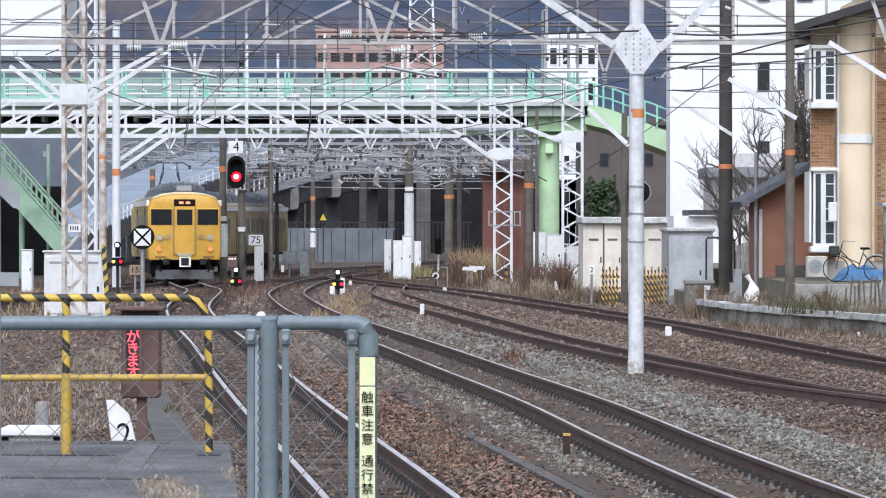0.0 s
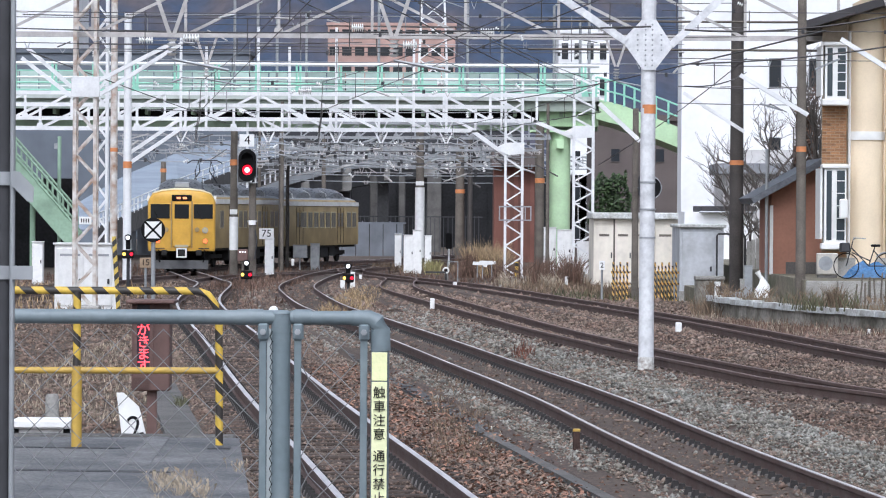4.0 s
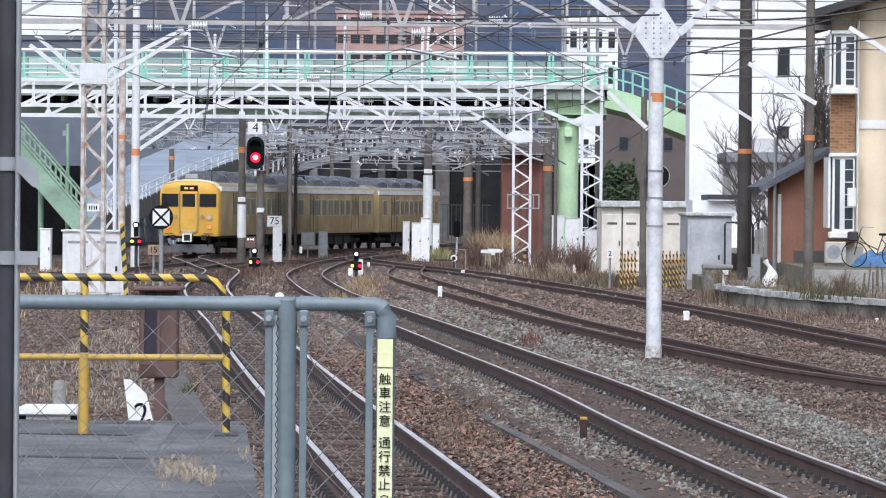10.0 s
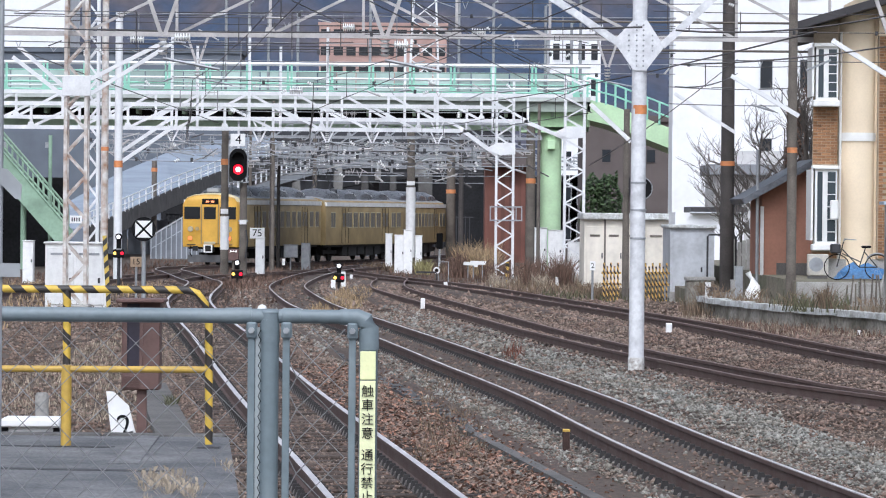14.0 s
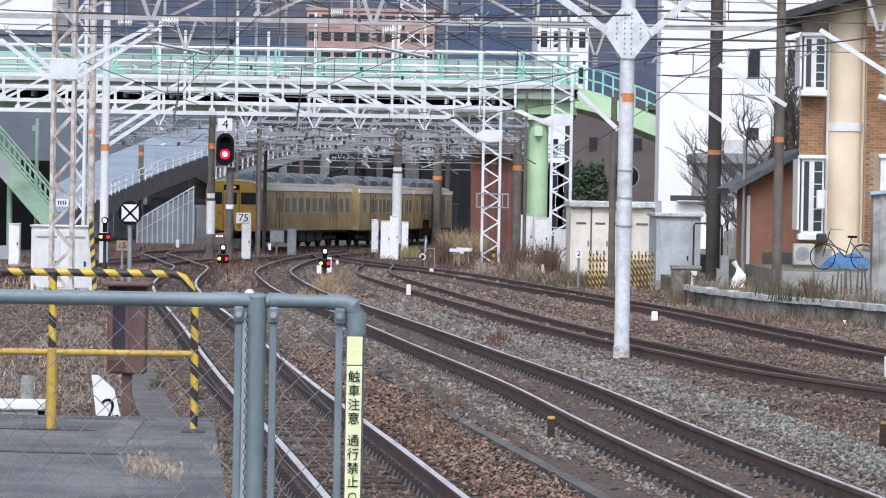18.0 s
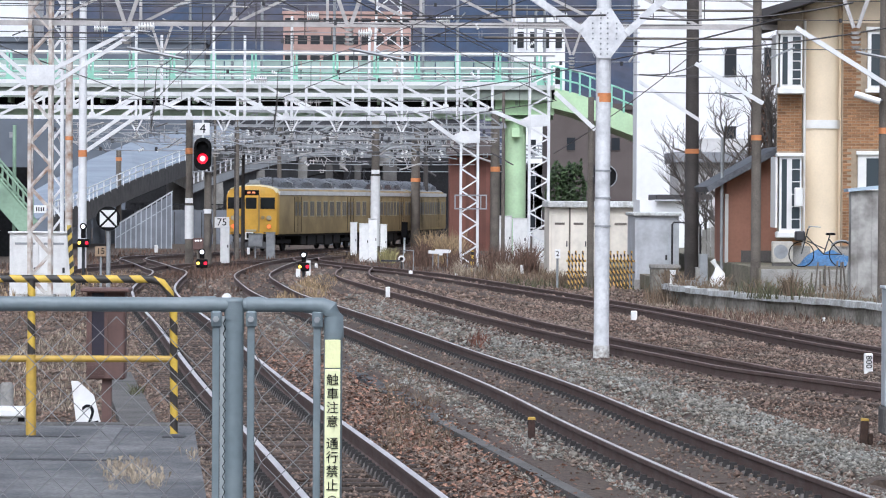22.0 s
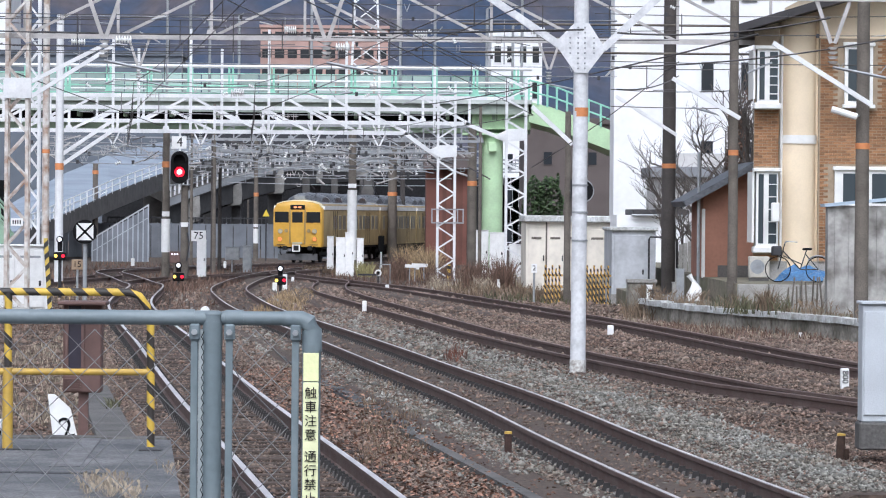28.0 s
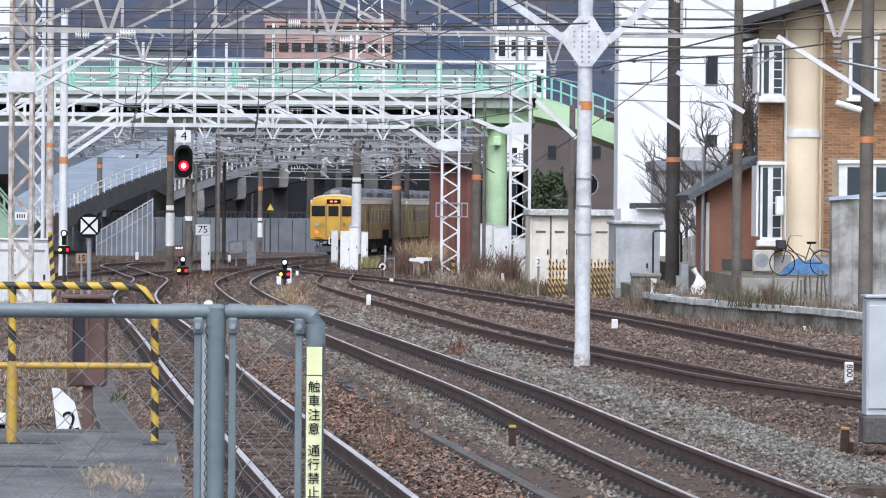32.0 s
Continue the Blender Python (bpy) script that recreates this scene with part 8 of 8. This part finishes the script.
blades(scatter(250, BX(1450, 90), BX(1468, 90), 89.4, 90.2, 0.15, 8), 0.75, 0.025, M_DRY, "yellow grass tuft on a retaining wall", seed=8)
blades(scatter(4500, BX(0, 60), BX(300, 60), 36, 84, -0.27, 9, 1.2), 0.16, 0.02, M_STRAW, "dry grass beyond a platform", seed=9)
blades(scatter(1100, -9, -4.5, 84, 128, -0.27, 10, 1.5), 0.3, 0.03, M_WEED_RED, "withered weeds between tracks", seed=10)
blades(scatter(1500, -3.4, -2.2, 96, 132, -0.25, 11, 1.0), 0.3, 0.03, M_REED, "withered grass between curved tracks", seed=11)
blades(scatter(1400, -8.5, -5.6, 128, 156, -0.25, 12, 1.5), 0.35, 0.04, M_WEED_RED, "brown grass between diverging tracks", seed=12)
blades(scatter(500, BX(735, 183), BX(760, 183), 180, 184, -0.26, 13), 0.8, 0.04, material("yellowed_weed", (0.27, 0.24, 0.11), 0.9, vary=0.4, per_island=0.4), "yellow green weeds around cabinets", seed=13)
blades(scatter(1200, BX(640, 195), BX(790, 195), 188, 200, -0.26, 14, 1.0), 0.5, 0.05, M_DRY, "dry grass around cabinets", seed=14)
tufts(spots_in(26, 250, 345, 21.9, 23.6, 0.77, 15, 0.3), 30, 0.11, 0.003, M_STRAW, "dead grass tuft on a platform", 15, 2.2)
tufts(spots_in(4, 390, 420, 23.5, 26.5, 0.77, 16, 0.3), 18, 0.12, 0.0035, M_STRAW, "dead grass along a platform edge", 16, 1.8)
blades(scatter(160, BX(297, 52), BX(312, 52), 51, 52.4, -0.25, 17), 0.22, 0.02, M_WEED_GREEN, "small green bush beside a walkway", seed=17)
blades(scatter(90, 1.05, 1.45, 68, 71, -0.22, 18), 0.42, 0.02, material("rusty_weed", (0.15, 0.062, 0.042), 0.9, vary=0.3, per_island=0.4), "rust red weed between the rails", seed=18)
blades(scatter(900, -0.3, 0.5, 40, 62, -0.25, 19, 0.6), 0.2, 0.014, M_DRY, "dry grass along a cable trough", seed=19)


def bare_tree(x, y, z0, h, seed, label, spread=0.5):
    rng = random.Random(seed)
    t = thing("bare_tree", label, "tree", "bare trees", Matrix.Translation((x, y, z0)))
    limbs, twigs = Geo(), Geo()

    def grow(p, d, L, r, level):
        pts, q = [p], p
        for k in range(3):
            d = (d + Vector((rng.gauss(0, 0.17), rng.gauss(0, 0.17), rng.gauss(0.05, 0.1)))).normalized()
            q = q + d * L / 3
            pts.append(q)
        (limbs if level < 2 else twigs).tube(pts, [r, r * 0.85, r * 0.7, r * 0.5], 6 if level < 2 else 4)
        if level < 4:
            for k in range(4 if level else 6):
                base = pts[rng.randint(1, 3)]
                a = rng.uniform(0, math.tau)
                nd = (d + Vector((math.cos(a), math.sin(a), rng.uniform(-0.1, 0.5))) * (spread + 0.25 * rng.random())).normalized()
                grow(base, nd, L * rng.uniform(0.5, 0.75), r * 0.5, level + 1)
    grow(Vector((0, 0, 0)), Vector((0, 0, 1)), h * 0.5, h * 0.022, 0)
    part("trunk", limbs, M_BARK, t, "grey trunk and limbs", smooth=50)
    part("crown", twigs, M_BARK, t, "leafless twigs")
    return t


bare_tree(BX(1385, 112), 112, 0.2, 6.4, 3, "leafless garden tree with crooked grey branches")
bare_tree(BX(1318, 116), 116, 0.2, 4.4, 5, "small leafless tree beside a pole")
bare_tree(BX(1420, 116), 116, 0.75, 6.0, 9, "leafless tree behind a red shed")
bare_tree(BX(1338, 119), 119, 0.2, 5.4, 14, "wide leafless tree with tangled twigs before a white building", 0.85)


def leafy(x, y, z0, w, h, n, seed, name, label, mat=M_LEAF, size=0.16):
    """An evergreen bush: stems and many small leaf clumps with an uneven outline."""
    rng = random.Random(seed)
    t = thing(name, label, "bush", "evergreen bushes", Matrix.Translation((x, y, z0)))
    st, lv = Geo(), Geo()
    for k in range(6):
        st.tube([(rng.uniform(-w / 3, w / 3), 0, 0), (rng.uniform(-w / 2, w / 2), rng.uniform(-0.4, 0.4), h * 0.8)], [0.06, 0.02], 5)
    for k in range(n):
        u, v = rng.uniform(-1, 1), rng.uniform(0.05, 1)
        lim = (1 - 0.3 * v ** 4) * (0.85 + 0.4 * noise.noise((u * 3, v * 4, seed)))
        p = Vector((u * w / 2 * lim, rng.uniform(-0.5, 0.5) * w * 0.4, v * h * (0.9 + 0.25 * noise.noise((u * 2.5, 7, seed)))))
        a = Vector((rng.gauss(0, 1), rng.gauss(0, 1), rng.gauss(0, 1))).normalized() * size * rng.uniform(0.5, 1.2)
        b = a.orthogonal().normalized() * size * 0.45
        lv.add([p - a, p + b, p + a, p - b], [(0, 1, 2, 3)])
    part("stems", st, M_BARK, t)
    me = bpy.data.meshes.new("foliage")
    me.from_pydata(lv.v, [], lv.f)
    me.materials.append(mat)
    part("foliage", me, mat, t)
    return t


leafy(BX(1062, 235), 235, -0.66, 3.0, BZ(292, 235) + 0.2, 4200, 21, "evergreen_hedge", "tall dark evergreen hedge before a brown block")
leafy(BX(1404, 114), 114, 0.2, 0.75, BZ(160, 114) - 0.2, 2600, 23, "climber_covered_trunk", "dead trunk covered with brown climbing leaves", M_WEED_RED, 0.09)
leafy(BX(1150, 240), 240, -0.66, 2.0, 2.6, 900, 22, "dry_bush", "thin brownish bush before a brown block", M_WEED_RED)

def clear_of_tracks(spots, gap=1.0):
    out = []
    for x, y, z in spots:
        if all(abs(x - track_x(p, y)) > gap for p in (PATH_A, PATH_C, PATH_D, PATH_E) if p[0][1] <= y <= p[-1][1]):
            out.append((x, y, z))
    return out


blades(clear_of_tracks(scatter(5200, -17, 5, 138, 225, -0.27, 31, 2.0), 0.75), 0.34, 0.05, M_WEED_RED, "brown winter weeds across the junction", seed=31)
blades(clear_of_tracks(scatter(2500, -17, 6, 100, 160, -0.27, 32, 1.2), 0.75), 0.22, 0.035, M_DRY, "thin dry grass between the tracks", seed=32)
blades(scatter(1500, -16, -9.5, 85, 135, -0.27, 33, 1.5), 0.4, 0.04, M_REED, "dry weeds beside a relay hut", seed=33)


# ---- ballast stones ----
def stones(name, mat, label, ys, density, size, keep, height, seed):
    rng = np.random.default_rng(seed)
    y0, y1 = ys
    wide = 0.135 * y1 + 0.6
    n = int(density * 2 * wide * (y1 - y0))
    x, y = rng.uniform(-wide, wide, n), rng.uniform(y0, y1, n)
    ok = np.abs(x) < 0.135 * y + 0.6
    x, y = x[ok], y[ok]
    ok = keep(x, y, rng)
    x, y = x[ok], y[ok]
    n = len(x)
    base = np.array([(1, 0, 0), (0, 1, 0), (-1, 0, 0), (0, -1, 0), (0, 0, 1), (0, 0, -0.6)], float)
    s = size * rng.lognormal(0, 0.35, (n, 1, 1)) * 0.5
    v = base[None] * rng.uniform(0.6, 1.25, (n, 6, 3)) + rng.uniform(-0.28, 0.28, (n, 6, 3))
    v *= np.stack([rng.uniform(0.8, 1.4, n), rng.uniform(0.7, 1.2, n), rng.uniform(0.5, 0.95, n)], 1)[:, None, :]
    a = rng.uniform(0, math.tau, n)
    ca, sa = np.cos(a)[:, None], np.sin(a)[:, None]
    vx, vy = v[..., 0] * ca - v[..., 1] * sa, v[..., 0] * sa + v[..., 1] * ca
    v = np.stack([vx, vy, v[..., 2]], -1) * s
    v += np.stack([x, y, height(x, y) + rng.uniform(-0.012, 0.02, n)], 1)[:, None, :]
    tri = np.array([(0, 1, 4), (1, 2, 4), (2, 3, 4), (3, 0, 4), (1, 0, 5), (2, 1, 5), (3, 2, 5), (0, 3, 5)])
    f = (tri[None] + 6 * np.arange(n)[:, None, None]).reshape(-1, 3)
    me = bpy.data.meshes.new(name)
    me.vertices.add(6 * n)
    me.vertices.foreach_set("co", v.reshape(-1).astype(np.float32))
    me.loops.add(f.size)
    me.loops.foreach_set("vertex_index", f.reshape(-1).astype(np.int32))
    me.polygons.add(len(f))
    me.polygons.foreach_set("loop_start", np.arange(0, f.size, 3, dtype=np.int32))
    me.update(calc_edges=True)
    me.materials.append(mat)
    return tagged(new(name, me), label, "ballast", kind="stuff")


def offset_of(path, x, y):
    px, py = np.array([p[0] for p in path]), np.array([p[1] for p in path])
    return x - np.interp(y, py, px)


def bed_height(x, y):
    z = np.full_like(x, -0.245)
    for path, level in ((PATH_A, -0.212), (PATH_C, -0.172), (PATH_D, -0.155), (PATH_E, -0.155)):
        so = offset_of(path, x, y)
        o = np.abs(so)
        if path in (PATH_D, PATH_E):
            level = level + 0.06 * np.clip((0.6 - so) / 1.2, 0, 1) * np.clip((125 - y) / 40, 0, 1)
        z = np.maximum(z, np.clip(level - np.maximum(0, o - 1.15) * 0.16, -0.245, 0.0))
    o = np.abs(offset_of(PATH_C, x, y) - 1.85)
    heap = (y > 36) & (y < 86)
    return np.where(heap, np.maximum(z, np.clip(-0.125 - np.maximum(0, o - 0.4) * 0.4, -0.245, -0.125)), z) + dip(y)


def free_of_rails(x, y):
    ok = np.ones_like(x, bool)
    for path in (PATH_A, PATH_C, PATH_D, PATH_E):
        o = np.abs(np.abs(offset_of(path, x, y)) - 0.566)
        ok &= o > 0.085
    # the platform, and the slabs of the trough
    ok &= ~((y < 28.8) & (x < np.interp(y, [19, 28.6], [-0.9, -1.55])))
    t = x - np.interp(y, [p[0] for p in ((26, 0), (32.4, 0), (44, 0), (54, 0), (63, 0), (74, 0))], [2.35, 1.72, 0.55, -0.45, -1.3, -2.2])
    ok &= ~((t > -0.06) & (t < 0.44) & (y < 74) & (np.sin(y * 0.9) + np.sin(y * 0.37 + 1) > -0.1))
    return ok


def greyness(x, y):
    """1 where fresh grey stone lies along the main track, 0 in the old brown bed."""
    o = offset_of(PATH_C, x, y)
    g = np.exp(-((o - 1.75) / 0.75) ** 2) + 0.75 * np.exp(-((o + 1.3) / 0.42) ** 2)
    return np.clip(g * np.interp(y, [30, 75, 110], [1, 0.8, 0.1]), 0, 1)


def keep_grey(x, y, rng):
    return free_of_rails(x, y) & (rng.uniform(0, 1, len(x)) < greyness(x, y))


def keep_brown(x, y, rng):
    inside = (np.abs(offset_of(PATH_C, x, y)) < 0.95) & (rng.uniform(0, 1, len(x)) < 0.86)
    sleepers = (np.abs(offset_of(PATH_A, x, y)) < 1.1) & (rng.uniform(0, 1, len(x)) < 0.62)
    left = (offset_of(PATH_A, x, y) < -1.6) & (rng.uniform(0, 1, len(x)) < 0.6)
    return free_of_rails(x, y) & (rng.uniform(0, 1, len(x)) > greyness(x, y)) & ~sleepers & ~left & ~inside


for k, (ys, dens, size) in enumerate((((29, 46), 480, 0.037), ((46, 68), 260, 0.045), ((68, 100), 100, 0.062), ((100, 150), 28, 0.10))):
    stones("ballast_stones", M_STONE_BROWN, "rusty brown ballast stones and leaf litter", ys, dens, size, keep_brown, bed_height, 50 + k)
    stones("ballast_stones", M_STONE_GREY, "grey crushed ballast stones beside the main track", ys, dens, size * 1.1, keep_grey, bed_height, 70 + k)


# dead leaves between the platform track and the trough
rng = np.random.default_rng(5)
g = Geo()
for k in range(9500):
    y = rng.uniform(30, 66)
    o = rng.uniform(0.72, 2.6)
    x = track_x(PATH_A, y) + o
    if rng.uniform() > 1.25 - 0.35 * o or rng.uniform() < (y - 30) / 60:
        continue
    a, r, t = rng.uniform(0, math.tau), rng.uniform(0.018, 0.042), rng.uniform(-0.02, 0.03)
    c, s = math.cos(a) * r, math.sin(a) * r
    z = -0.215 + rng.uniform(0, 0.03)
    g.add([(x - c, y - s, z), (x + s * 0.6, y - c * 0.6, z + 0.012 + t), (x + c, y + s, z + 0.02), (x - s * 0.6, y + c * 0.6, z + 0.012)], [(0, 1, 2), (0, 2, 3)])
me = bpy.data.meshes.new("dead_leaves")
me.from_pydata(g.v, [], g.f)
me.materials.append(material("dead_leaf", (0.21, 0.105, 0.07), 0.8, vary=0.4, scale=3, second=(0.26, 0.17, 0.12), per_island=0.7))
tagged(new("dead_leaves", me), "reddish brown dead leaves beside the platform track", "leaf litter", kind="stuff")



# ---- bricks of the house ----
def brick_mesh(w):
    return Geo().cbox(0, w, -0.014, 0.02, 0, 0.062, 0.005).mesh("brick", M_BRICK)


BRICKS = {w: brick_mesh(w) for w in (0.215, 0.10)}
walls = [o for o in house.children if o.name.startswith("brick_wall")]
corner, wide_wall = walls[0], walls[1]


def lay(wall, x0, x1, z0, z1, y, holes, limit):
    rest, count, j = Geo(), 0, 0
    z = z0
    while z < z1 - 0.06:
        x = x0 - (0.115 if j % 2 else 0.0)
        while x < x1 - 0.02:
            a, b = max(x, x0), min(x + 0.215, x1)
            if b - a > 0.04 and not any(a < h[1] and b > h[0] and z < h[3] and z + 0.062 > h[2] for h in holes):
                if b - a > 0.2 and count < limit:
                    ob = part("brick", BRICKS[0.215], M_BRICK, wall)
                    ob.location = (a, y, z)
                    count += 1
                else:
                    rest.box(a, b, y - 0.014, y + 0.02, z, z + 0.062)
            x += 0.226
        z += 0.073
        j += 1
    if rest.v:
        tagged(part("brick_rest", rest, M_BRICK, wall), kind="stuff")


lay(wide_wall, hx(1552), hx(1720), hz(460), hz(68), HD + 0.05, [(hx(x0) - 0.08, hx(x1) + 0.08, hz(za) - 0.12, hz(zb) + 0.12) for x0, x1, za, zb in ((1594, 1644, 183, 80), (1578, 1700, 364, 300))], 300)
lay(corner, hx(1435), hx(1478), hz(460), hz(80), HD, [(hx(1430), hx(1482), hz(436) - 0.17, hz(304) + 0.12), (hx(1430), hx(1482), hz(182) - 0.17, hz(88) + 0.12)], 200)



motions()
